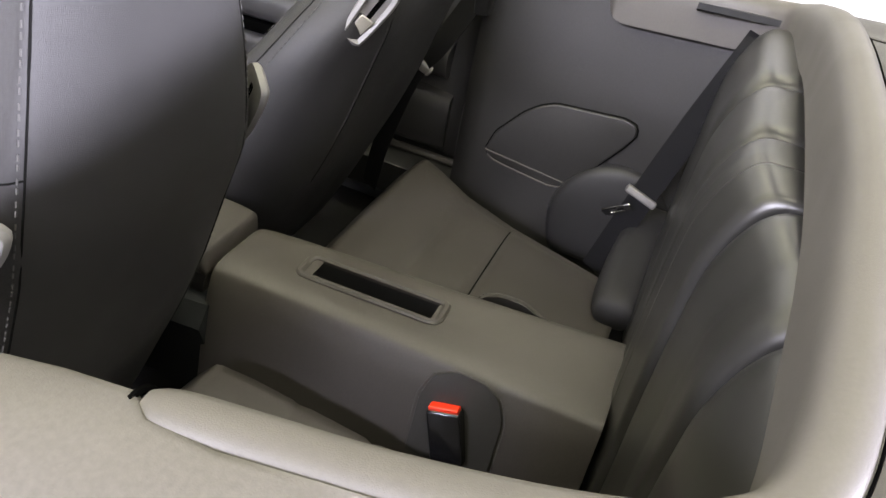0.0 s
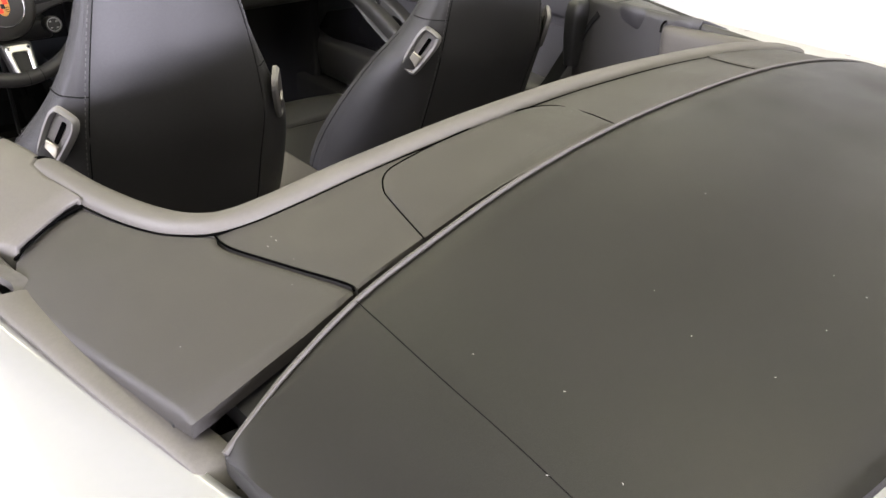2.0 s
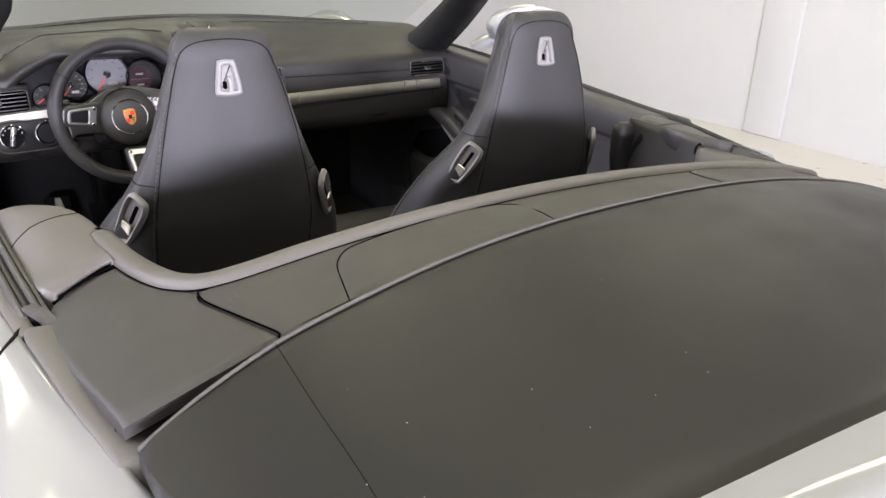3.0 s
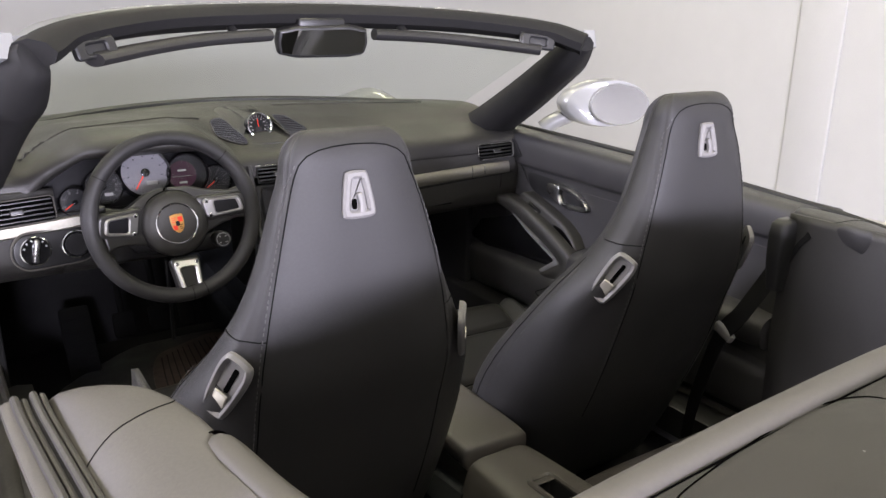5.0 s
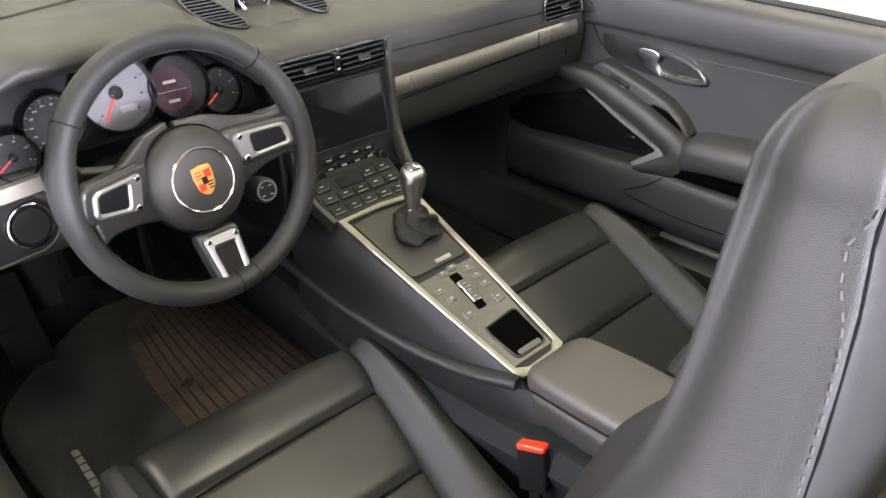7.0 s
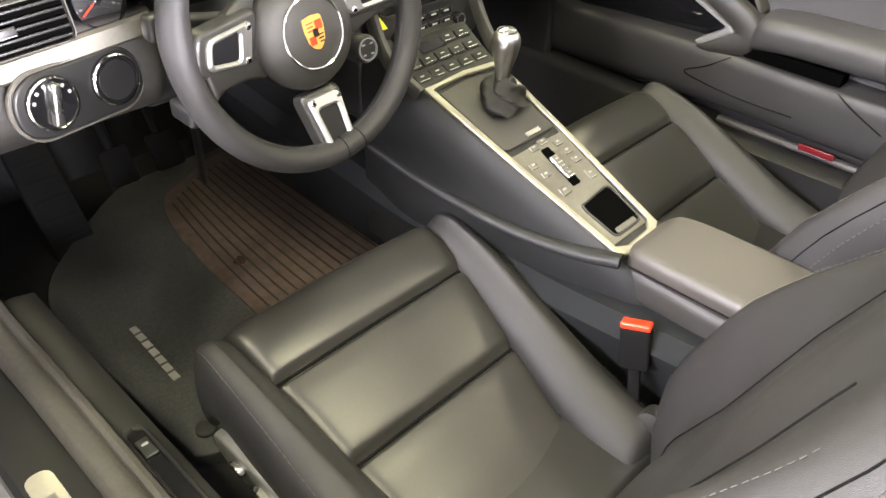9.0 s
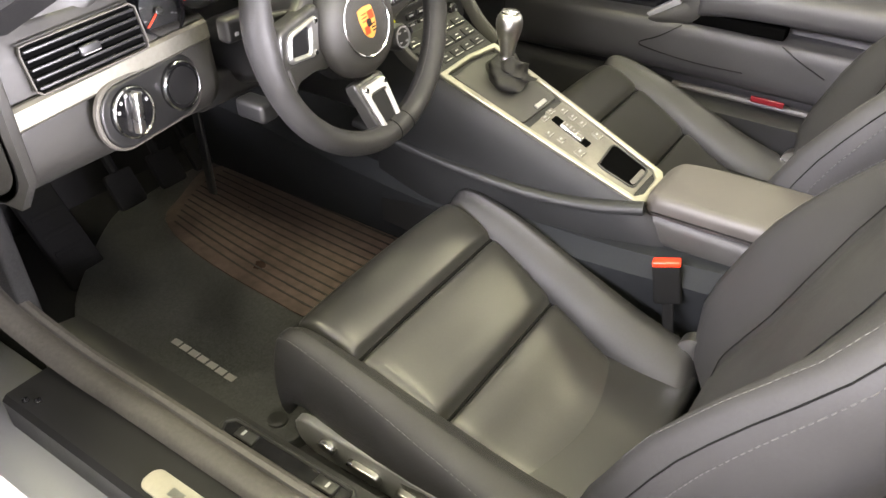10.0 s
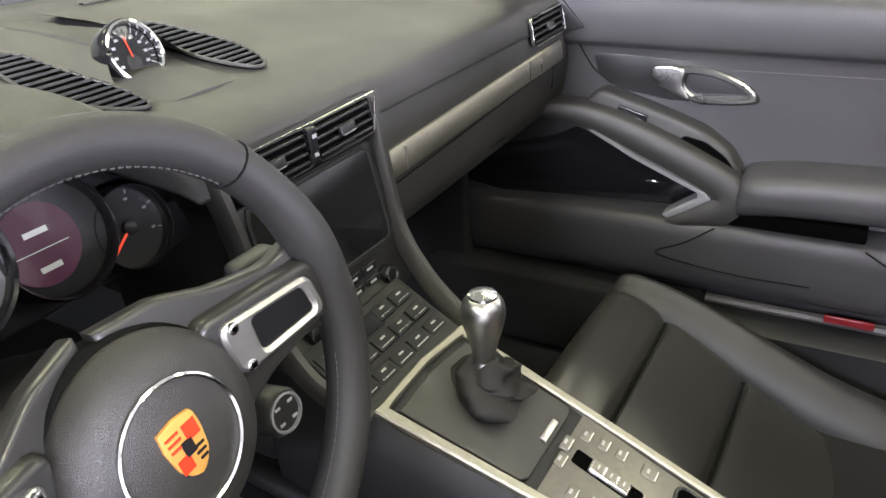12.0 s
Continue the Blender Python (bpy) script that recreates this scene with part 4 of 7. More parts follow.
for x in np.linspace(-0.745, 0.745, 90):
    h = hood(x)
    bow = 0.16 * (abs(x) / 0.745) ** 2.5
    dip = math.exp(-(x / 0.055) ** 2)
    pts = [(0.86 - bow * 1.3, 0.972 - 0.02 * abs(x)), (0.66 - bow, 0.972 - 0.01 * abs(x)), (0.50 - bow * 0.6, 0.952 + 0.022 * h), (0.38 - bow * 0.2, 0.928 + 0.049 * h - 0.006 * dip), (0.29, 0.916 + 0.068 * h - 0.003 * dip), (0.238 - 0.045 * h, 0.905 + 0.073 * h), (0.212 - 0.052 * h, 0.890 + 0.068 * h), (0.204 - 0.034 * h, 0.868 + 0.072 * h), (0.202 + 0.03 * h, 0.850 + 0.074 * h)]
    rows.append([V(x, a.x, a.y) for a in cr([(p, q, 0) for p, q in pts], 5)])
TOP = rows


def top_z(x, y):
    """Height of the dashboard's top pad."""
    row = min(TOP, key=lambda r: abs(r[0].x - x))
    pts = sorted((p.y, p.z) for p in row[:22])
    return float(np.interp(y, [p[0] for p in pts], [p[1] for p in pts]))


part("top_pad", loft(rows, False, False), DASH, dash, "dark grey leather top pad with instrument hood", solid=0.012, angle=60)
for s in (-1, 1):
    pts = [V(-0.600, 0.300, 0), V(-0.537, 0.340, 0), V(-0.36, 0.430, 0), V(-0.13, 0.540, 0)] if s < 0 else [V(0.13, 0.660, 0), V(0.21, 0.655, 0), V(0.40, 0.620, 0), V(0.60, 0.555, 0)]
    pts = [V(p.x, p.y, top_z(p.x, p.y) + 0.0006) for p in cr(pts, 10)]
    part("defroster_slot", tube(pts, 0.0022, 6), SEAM, dash, "dark slot along the dashboard top")
    part("slot_edge", tube([p + V(0, -0.006, 0.0005) for p in pts], 0.0026, 6), DASH, dash)
# face panels beneath: passenger side
rows = []
for x in np.linspace(0.135, 0.745, 30):
    pts = [(0.212, 0.872), (0.206, 0.84), (0.202, 0.82), (0.200, 0.80), (0.198, 0.772), (0.200, 0.74), (0.208, 0.70), (0.235, 0.672), (0.30, 0.655), (0.42, 0.64)]
    lift = 0.02 * (x - 0.135) / 0.6
    rows.append([V(x, a.x - 0.0 * lift, a.y + lift * (1 if a.y > 0.69 else 0.6)) for a in cr([(p, q, 0) for p, q in pts], 4)])
part("passenger_face", loft(rows[::-1], False, False), DASH, dash, solid=-0.01, angle=60)
for xa, xb, k in ((-0.745, -0.548, 0), (-0.548, -0.452, 2)):
    rows = []
    for x in np.linspace(xa, xb, 12):
        pts = [(0.206, 0.874), (0.192, 0.85), (0.186, 0.822), (0.181, 0.77), (0.179, 0.735), (0.186, 0.71), (0.215, 0.682), (0.28, 0.655), (0.40, 0.65)]
        if k:
            pts = [(0.255, 0.816), (0.22, 0.818)] + [(0.187, 0.816)] + pts[3:]
        rows.append([V(x, a.x, a.y) for a in cr([(p, q, 0) for p, q in pts], 4)])
    part("driver_face", loft(rows, False, False), DASH, dash, solid=0.01, angle=60)
part("end_cap", slab([(0.16, 0.87), (0.16, 0.72), (0.20, 0.672), (0.42, 0.65), (0.60, 0.75), (0.60, 0.93), (0.42, 0.93), (0.20, 0.90)], 0.012, plane_frame(V(-0.745, 0, 0), (0, 1, 0), (0, 0, 1)), 0.003), DASH, dash, "dark side end cap")
part("lower_cover", box(V(-0.33, 0.36, 0.700), (0.28, 0.30, 0.05), r=0.012), PLASTIC, dash, "dark lower column cover")
# aluminium strips
STRIP = [(-0.017, -0.002), (0.017, -0.002), (0.017, 0.004), (0.012, 0.008), (-0.012, 0.008), (-0.017, 0.004)]


def strip(name, a, b, nrm, w=1.0, mat=ALU, parent=dash, label=""):
    a, b = V(*a), V(*b)
    return part(name, sweep([a, (a + b) / 2, b], [(p * w, q) for p, q in STRIP], up=nrm), mat, parent, label)


strip("trim_strip", (0.146, 0.199, 0.784), (0.697, 0.199, 0.804), (0, -1, 0.1), 1.05, ALU, dash, "brushed aluminium trim strip")
for x in (0.19, 0.56, 0.605):
    z = 0.784 + (x - 0.146) * 0.0363
    part("trim_joint", box(V(x, 0.1908, z), (0.0022, 0.002, 0.031)), SILVER, dash)
strip("trim_strip", (-0.738, 0.174, 0.787), (-0.455, 0.185, 0.803), (0, -1, 0.1), 0.8, ALU, dash, "brushed aluminium trim strip")
# glovebox lid gap and pull
part("glovebox_gap", tube([V(0.17, 0.1985, 0.757), V(0.45, 0.1985, 0.772), V(0.715, 0.1985, 0.786)], 0.0015, 6), SEAM, dash)
part("glovebox_gap", tube([V(0.672, 0.1985, 0.784), V(0.672, 0.2015, 0.745), V(0.668, 0.214, 0.712)], 0.0014, 6, (1, 0, 0)), SEAM, dash)
part("glovebox_pull", box(V(0.47, 0.212, 0.712), (0.06, 0.008, 0.007), r=0.002), GLOSS, dash)


def air_vent(cx, cy, cz, w, h, slats, parent, lean=0.15, slant=0.0, knob=True, rim_mat=None):
    m = plane_frame(V(cx, cy, cz), (1, 0, slant), (0, lean, 1))
    outer = resample(rrect(w, h, 0.006), 40)
    vent = part("air_vent", frame_slab(outer, shrink(outer, 0.0020), 0.005, m, 0.0008), rim_mat or SILVER, parent, "satin-rimmed air vent")
    # flat black plate painted as the shade behind the slats
    part("vent_shade", slab(shrink(outer, 0.003), 0.001, m @ pose(0, 0, -0.002)), SHADE_BLACK, vent)
    for i in range(slats):
        y = -h / 2 + h * (i + 0.8) / (slats + 0.6)
        part("slat", box(V(0, y, 0.001), (w - 0.010, 0.0035, 0.010), m @ pose(0, 0, 0, 0, 0, 0), 0.001), PLASTIC, vent)
    if knob:
        part("vent_knob", box(V(0, 0, 0.007), (0.026, 0.011, 0.006), m, 0.002), PLASTIC, vent)
        part("knob_edge", box(V(0, -0.0045, 0.0102), (0.022, 0.0012, 0.001), m), SLOTGREY, vent)
    return vent


air_vent(0.648, 0.199, 0.855, 0.130, 0.046, 4, dash, 0.15, 0.02)
air_vent(-0.625, 0.178, 0.834, 0.150, 0.056, 5, dash, 0.2, 0.05, True, GREYPANEL)
air_vent(-0.035, 0.198, 0.856, 0.110, 0.043, 4, dash, 0.15, 0.0, True, PLASTIC)
air_vent(0.082, 0.198, 0.857, 0.105, 0.043, 4, dash, 0.15, 0.02, True, PLASTIC)
part("vent_trim", tube([V(-0.095, 0.191, 0.8805), V(0.03, 0.191, 0.8815), V(0.137, 0.191, 0.8835), V(0.139, 0.191, 0.880), V(0.132, 0.192, 0.838)], 0.0013, 6, (0, 1, 0)), SILVER, dash, "thin bright vent outline")
part("hazard_block", box(V(0.024, 0.196, 0.857), (0.014, 0.014, 0.040), r=0.003), GLOSS, dash)
for z in (0.868, 0.848):
    part("button_bar", box(V(0.024, 0.1885, z), (0.006, 0.001, 0.004)), WHITE, dash)

# centre speaker pod with stopwatch dial
pod = thing("stopwatch_pod", (0, 0.40, 0.93), "round stopwatch dial between two dashboard speaker grilles", "dial")
POD = lambda y: float(np.interp(y, (0.26, 0.29, 0.38, 0.50, 0.66), (0.910, 0.916, 0.929, 0.954, 0.973)))
for s in (-1, 1):
    rim_ = cr([V(s * 0.074, 0.303, 0), V(s * 0.098, 0.310, 0), V(s * 0.121, 0.358, 0), V(s * 0.127, 0.400, 0), V(s * 0.119, 0.455, 0), V(s * 0.108, 0.500, 0), V(s * 0.082, 0.520, 0), V(s * 0.070, 0.500, 0), V(s * 0.066, 0.43, 0), V(s * 0.062, 0.36, 0)], 5, True)
    bm = bmesh.new()
    bm.faces.new([bm.verts.new(V(p.x, p.y, POD(p.y) + 0.0030)) for p in rim_])
    bmesh.ops.triangulate(bm, faces=bm.faces[:])
    # black sheet under the ribs, painted as the shade in the slots
    grille = part("speaker_grille", bm, SHADE_BLACK, pod, "black slotted speaker grille", solid=0.004)
    part("grille_edge", tube([V(p.x, p.y, POD(p.y) + 0.0028) for p in rim_], 0.0022, 6, (0, 0, 1), True), DASH, grille)
    for k in range(15):
        y = 0.3115 + k * 0.0142
        xs = []
        for p, q in zip(rim_, rim_[1:] + rim_[:1]):
            if (p.y - y) * (q.y - y) < 0:
                xs.append(p.x + (q.x - p.x) * (y - p.y) / (q.y - p.y))
        if len(xs) == 2:
            part("rib", sweep([V(min(xs), y, POD(y) + 0.0046), V(max(xs), y, POD(y) + 0.0046)], [(-0.0016, -0.002), (0.0016, -0.002), (0.0012, 0.0004), (-0.0012, 0.0004)]), PLASTIC, grille)
    part("pod_flank", loft([[V(s * 0.066, y_, POD(y_) - 0.001) for y_ in (0.36, 0.43, 0.52, 0.62)], [V(s * 0.050, y_, POD(y_) + 0.010) for y_ in (0.385, 0.43, 0.52, 0.62)], [V(s * 0.036, y_, POD(y_) + h_) for y_, h_ in ((0.405, 0.026), (0.44, 0.022), (0.52, 0.016), (0.62, 0.010))]], False, False), DASH, pod, "dark grey leather pod flank")
m = plane_frame(V(-0.008, 0.398, 0.949), (1, 0.05, 0), (0, 0.36, 0.93)) @ pose(0, 0, -0.006) @ Matrix.Scale(1.0, 4)
part("pod_housing", sweep([V(-0.008, 0.416, 0.940), V(-0.008, 0.46, 0.950), V(-0.008, 0.54, 0.9585), V(-0.008, 0.66, 0.9655)], [(-0.036, -0.020), (0.036, -0.020), (0.036, 0.006), (0.026, 0.022), (0, 0.030), (-0.026, 0.022), (-0.036, 0.006)], scale=[1, 0.86, 0.62, 0.45]), DASH, pod, "dark grey leather pod")
part("pod_base", plate([[V(-0.010 + u * w, y, POD(y) + 0.0016 - 0.002 * abs(u)) for u in np.linspace(-1, 1, 13)] for y, w in ((0.30, 0.055), (0.36, 0.058), (0.44, 0.062), (0.52, 0.080), (0.58, 0.094), (0.66, 0.092))], 0.006, 0.002), DASH, pod, "dark grey leather panel under the dial")
part("housing_ring", lathe([(0.036, -0.012), (0.038, 0.008), (0.037, 0.013), (0.033, 0.014), (0.0325, 0.002)], m, 40, cap=False), GLOSS, pod)
dial = part("dial_face", lathe([(0.0325, 0.0), (0.0325, 0.004), (0.0005, 0.0041)], m, 40), DIAL, pod, "black dial face with white marks")
part("chrome_ring", lathe([(0.0345, 0.012), (0.0355, 0.0155), (0.0330, 0.0165), (0.0310, 0.0145), (0.0315, 0.008)], m, 40, cap=False), CHROME, pod)
for i in range(24):
    a = 2 * math.pi * i / 24
    part("dial_mark", box(V(0.0275, 0, 0.0048), (0.004 if i % 2 else 0.006, 0.0012, 0.0005), m @ Matrix.Rotation(a, 4, "Z")), WHITE, dial)
    if i % 2 == 0:
        part("figure_bar", box(V(0.0205 * math.cos(a), 0.0205 * math.sin(a), 0.0048), (0.0045, 0.003, 0.0005), m), WHITE, dial)
part("dial_hand", box(V(0.0, 0.008, 0.0058), (0.0013, 0.022, 0.0008), m), NEEDLE, dial)
part("small_dial", lathe([(0.009, 0.004), (0.009, 0.0048), (0.0005, 0.0049)], m @ pose(0, -0.009, 0), 20), PLASTIC, dial, "small counter dial")
part("lens", lathe([(0.032, 0.0120), (0.032, 0.0125), (0.0005, 0.0140)], m, 40), LENS, pod).visible_shadow = False
part("sensor_panel", slab(rrect(0.078, 0.07, 0.008), 0.004, plane_frame(V(-0.012, 0.568, 0.9655), (1, 0, 0), (0, 1, 0.12)), 0.001), PLASTIC, pod)

# ---- instrument cluster ----
cluster = thing("instrument_cluster", (-0.345, 0.22, 0.86), "five overlapping round instruments under the leather hood, lit red needles", "instruments")
part("backing", slab([(-0.235, -0.055), (0.235, -0.055), (0.215, 0.03), (0.12, 0.075), (-0.12, 0.075), (-0.22, 0.02)], 0.01, plane_frame(V(-0.345, 0.258, 0.86), (1, 0, 0), (0, 0.28, 1)), 0.003), DIAL, cluster)
GAUGE = [(-0.508, 0.836, 0.033, "small"), (-0.444, 0.862, 0.043, "speed"), (-0.350, 0.884, 0.058, "tach"), (-0.253, 0.870, 0.050, "screen"), (-0.183, 0.847, 0.038, "small")]
for gx, gz, gr, kind_ in GAUGE:
    dy = {"tach": -0.012, "speed": -0.004, "screen": -0.006, "small": 0.0}[kind_]
    dy -= {-0.508: 0.030, -0.444: 0.014}.get(gx, 0.0)
    m = plane_frame(V(gx, 0.236 + dy, gz), (1, 0, 0), (0, 0.28, 1))
    g = part("gauge", lathe([(gr * 0.92, 0.0), (gr * 0.92, 0.004), (0.0005, 0.0041)], m, 40), TACH if kind_ == "tach" else DIAL, cluster, "silver-faced rev counter" if kind_ == "tach" else "black gauge face")
    part("bezel", lathe([(gr, -0.040), (gr, 0.014), (gr * 0.97, 0.017), (gr * 0.93, 0.015), (gr * 0.91, 0.004)], m, 40, cap=False), GLOSS, g)
    part("lens", lathe([(gr * 0.925, 0.0120), (gr * 0.925, 0.0124), (0.0005, 0.0125)], m, 40), LENS, g).visible_shadow = False
    if kind_ == "screen":
        part("display", slab([(-0.011 + gr * 0.66 * math.cos(a), gr * 0.66 * math.sin(a)) for a in np.linspace(0, 2 * math.pi, 37)[:-1]], 0.001, m @ pose(0, 0, 0.0045)), SCREEN_PURPLE, g, "lit violet round display")
        for yy, w in ((0.010, 0.020), (-0.004, 0.046), (-0.019, 0.018)):
            part("reading", box(V(-0.011, yy, 0.0062), (w, 0.0045 if w < 0.04 else 0.0006, 0.0006), m), DIGIT, g, "lit white reading bar")
        continue
    n = {"tach": 9, "speed": 12, "small": 6}[kind_]
    a0, a1 = (225, -45) if kind_ != "small" else (200, -20)
    for i in range(n):
        a = radians(a0 + (a1 - a0) * i / (n - 1))
        part("scale_mark", box(V(gr * 0.83, 0, 0.0046), (gr * 0.09, 0.0012, 0.0006), m @ Matrix.Rotation(a, 4, "Z")), FAINT if kind_ != "tach" else DIAL, g)
        part("figure_bar", box(V(gr * 0.66 * math.cos(a), gr * 0.66 * math.sin(a), 0.0046), (0.0050 if kind_ == "speed" else 0.0036, 0.0026 if kind_ != "small" else 0.0022, 0.0006), m), FAINT if kind_ != "tach" else DIAL, g)
    ang = {"tach": 236, "speed": 236, "small": 215}[kind_]
    part("needle", box(V(gr * 0.38, 0, 0.0075), (gr * 0.78, 0.0026 if gr > 0.045 else 0.0018, 0.0012), m @ Matrix.Rotation(radians(ang), 4, "Z")), NEEDLE, g, "lit red needle")
    part("needle_hub", lathe([(gr * 0.17, 0.004), (gr * 0.17, 0.010), (gr * 0.13, 0.011)], m, 20), GLOSS, g)
    if kind_ in ("tach", "speed"):
        part("reading", box(V(gr * 0.22, -gr * 0.42, 0.0050), (gr * 0.42, gr * 0.16, 0.0006), m), DIGIT, g, "lit white digital reading bar")

# light switch and fuel-style knob on the driver's side
lower = thing("light_switch_panel", (-0.56, 0.15, 0.73), "rotary light switch and round chrome-ringed dial on a dark panel", "switch")
m = plane_frame(V(-0.5635, 0.176, 0.748), (1, 0.16, 0.0), (0, 0.10, 1))
part("panel", slab(rrect(0.168, 0.078, 0.036, 8), 0.010, m, 0.004), PLASTIC, lower)
part("panel_rim", frame_slab(resample(rrect(0.176, 0.086, 0.040, 8), 48), resample(rrect(0.167, 0.077, 0.036, 8), 48), 0.008, m, 0.003), GREYPANEL, lower, "grey surround")
for px, kind_ in ((-0.041, "switch"), (0.043, "dial")):
    q = m @ pose(px, 0.002, 0.008)
    k = part("knob", lathe([(0.031, 0), (0.031, 0.006), (0.029, 0.008), (0.0005, 0.0085)], q, 40), GLOSS, lower)
    part("chrome_ring", lathe([(0.030, 0.004), (0.0315, 0.009), (0.0295, 0.010), (0.0285, 0.008)], q, 40, cap=False), CHROME, k)
    if kind_ == "switch":
        part("grip", box(V(0, 0, 0.013), (0.011, 0.050, 0.012), q @ Matrix.Rotation(radians(-12), 4, "Z"), 0.003), SILVER, k, "silver grip bar")
        for i in range(6):
            a = radians(20 + 28 * i)
            part("mark", box(V(0.0235, 0, 0.0088), (0.004, 0.004, 0.0005), q @ Matrix.Rotation(a, 4, "Z")), WHITE, k)
    else:
        part("inner_disc", lathe([(0.024, 0.008), (0.024, 0.010), (0.0005, 0.0102)], q, 32), PLASTIC, k)

# ---- steering wheel ----
TILT = radians(13.0)
WC = V(-0.336, 0.042, 0.803)
WM = plane_frame(WC, (1, 0, 0), (0, math.sin(TILT), math.cos(TILT))) @ Matrix.Rotation(radians(6), 4, "Z")
sw = thing("steering_wheel", WC, "black leather three-spoke steering wheel with satin silver spokes and gold crest", "steering wheel")
RIM = plane_frame(V(-0.336, 0.0255, 0.822), (1, 0.015, 0), (0, math.sin(TILT), math.cos(TILT))) @ Matrix.Rotation(radians(6), 4, "Z")
R0, N = 0.170, 96
rows = []
for i in range(N + 1):
    a = 2 * math.pi * i / N
    grip = 1 + 0.10 * (math.exp(-((math.degrees(a) - 12) / 10) ** 2) + math.exp(-((math.degrees(a) - 168) / 10) ** 2))
    rows.append([RIM @ V((R0 + 0.0165 * grip * math.cos(t)) * math.cos(a), (R0 + 0.0165 * grip * math.cos(t)) * math.sin(a), 0.0185 * grip * math.sin(t)) for t in np.linspace(0, 2 * math.pi, 17)[:-1]])
bm = loft(rows, True, False)
bmesh.ops.remove_doubles(bm, verts=bm.verts, dist=1e-5)
rim = part("rim", bm, LEATHER, sw, "smooth black leather rim", angle=80)
for deg in (40, 140, 268, 278):
    a = radians(deg)
    ring = [RIM @ V((R0 + 0.0168 * math.cos(t)) * math.cos(a), (R0 + 0.0168 * math.cos(t)) * math.sin(a), 0.0188 * math.sin(t)) for t in np.linspace(0, 2 * math.pi, 21)[:-1]]
    part("rim_seam", tube(ring, 0.0008, 6, (0, 1, 0.3), True), SEAM, rim)
for a0, a1 in ((42, 138), (-85, -20), (200, 262)):
    part("stitching", stitches([RIM @ V((R0 - 0.0166) * math.cos(radians(a)), (R0 - 0.0166) * math.sin(radians(a)), 0.003) for a in np.arange(a0, a1, 2)], 0.0035, 0.003, 0.0006, 0.0003, (0, -1, 0.2)), THREAD, rim)
part("hub", lathe([(0.052, -0.055), (0.066, -0.02), (0.071, 0.004), (0.070, 0.014), (0.064, 0.024), (0.050, 0.030), (0.030, 0.033), (0.0005, 0.034)], WM, 48), DASH, sw, "dark round airbag cover", angle=60)
part("hub_gap", lathe([(0.0725, -0.02), (0.0735, 0.003), (0.0715, 0.006), (0.071, -0.02)], WM, 48, cap=False), SEAM, sw)
part("hub_ring", lathe([(0.0435, 0.0305), (0.0445, 0.0335), (0.043, 0.0345), (0.0415, 0.0335), (0.0415, 0.0310)], WM, 48, cap=False), CHROME, sw, "thin chrome ring")
shield = resample([(-0.0135, 0.019), (0, 0.021), (0.0135, 0.019), (0.0145, 0.006), (0.012, -0.010), (0.006, -0.018), (0, -0.021), (-0.006, -0.018), (-0.012, -0.010), (-0.0145, 0.006)], 28)
crest = part("crest", slab(shield, 0.0035, WM @ pose(0, 0, 0.0325), 0.001), GOLD, sw, "gold enamel shield with red fields")
for px, py, w, h in ((0.0065, 0.0085, 0.010, 0.011), (-0.0065, -0.008, 0.009, 0.010)):
    part("field", box(V(px, py, 0.0364), (w, h, 0.0008), WM), RED, crest)
for i in range(3):
    part("stripe", box(V(-0.0065, 0.0130 - i * 0.0045, 0.0364), (0.010, 0.0016, 0.0008), WM), RED, crest)
    part("stripe", box(V(0.0060, -0.0035 - i * 0.0042, 0.0364), (0.009 - i * 0.0015, 0.0016, 0.0008), WM), DIAL, crest)
part("boss", box(V(0, 0.0, 0.0364), (0.008, 0.010, 0.0010), WM), DIAL, crest)


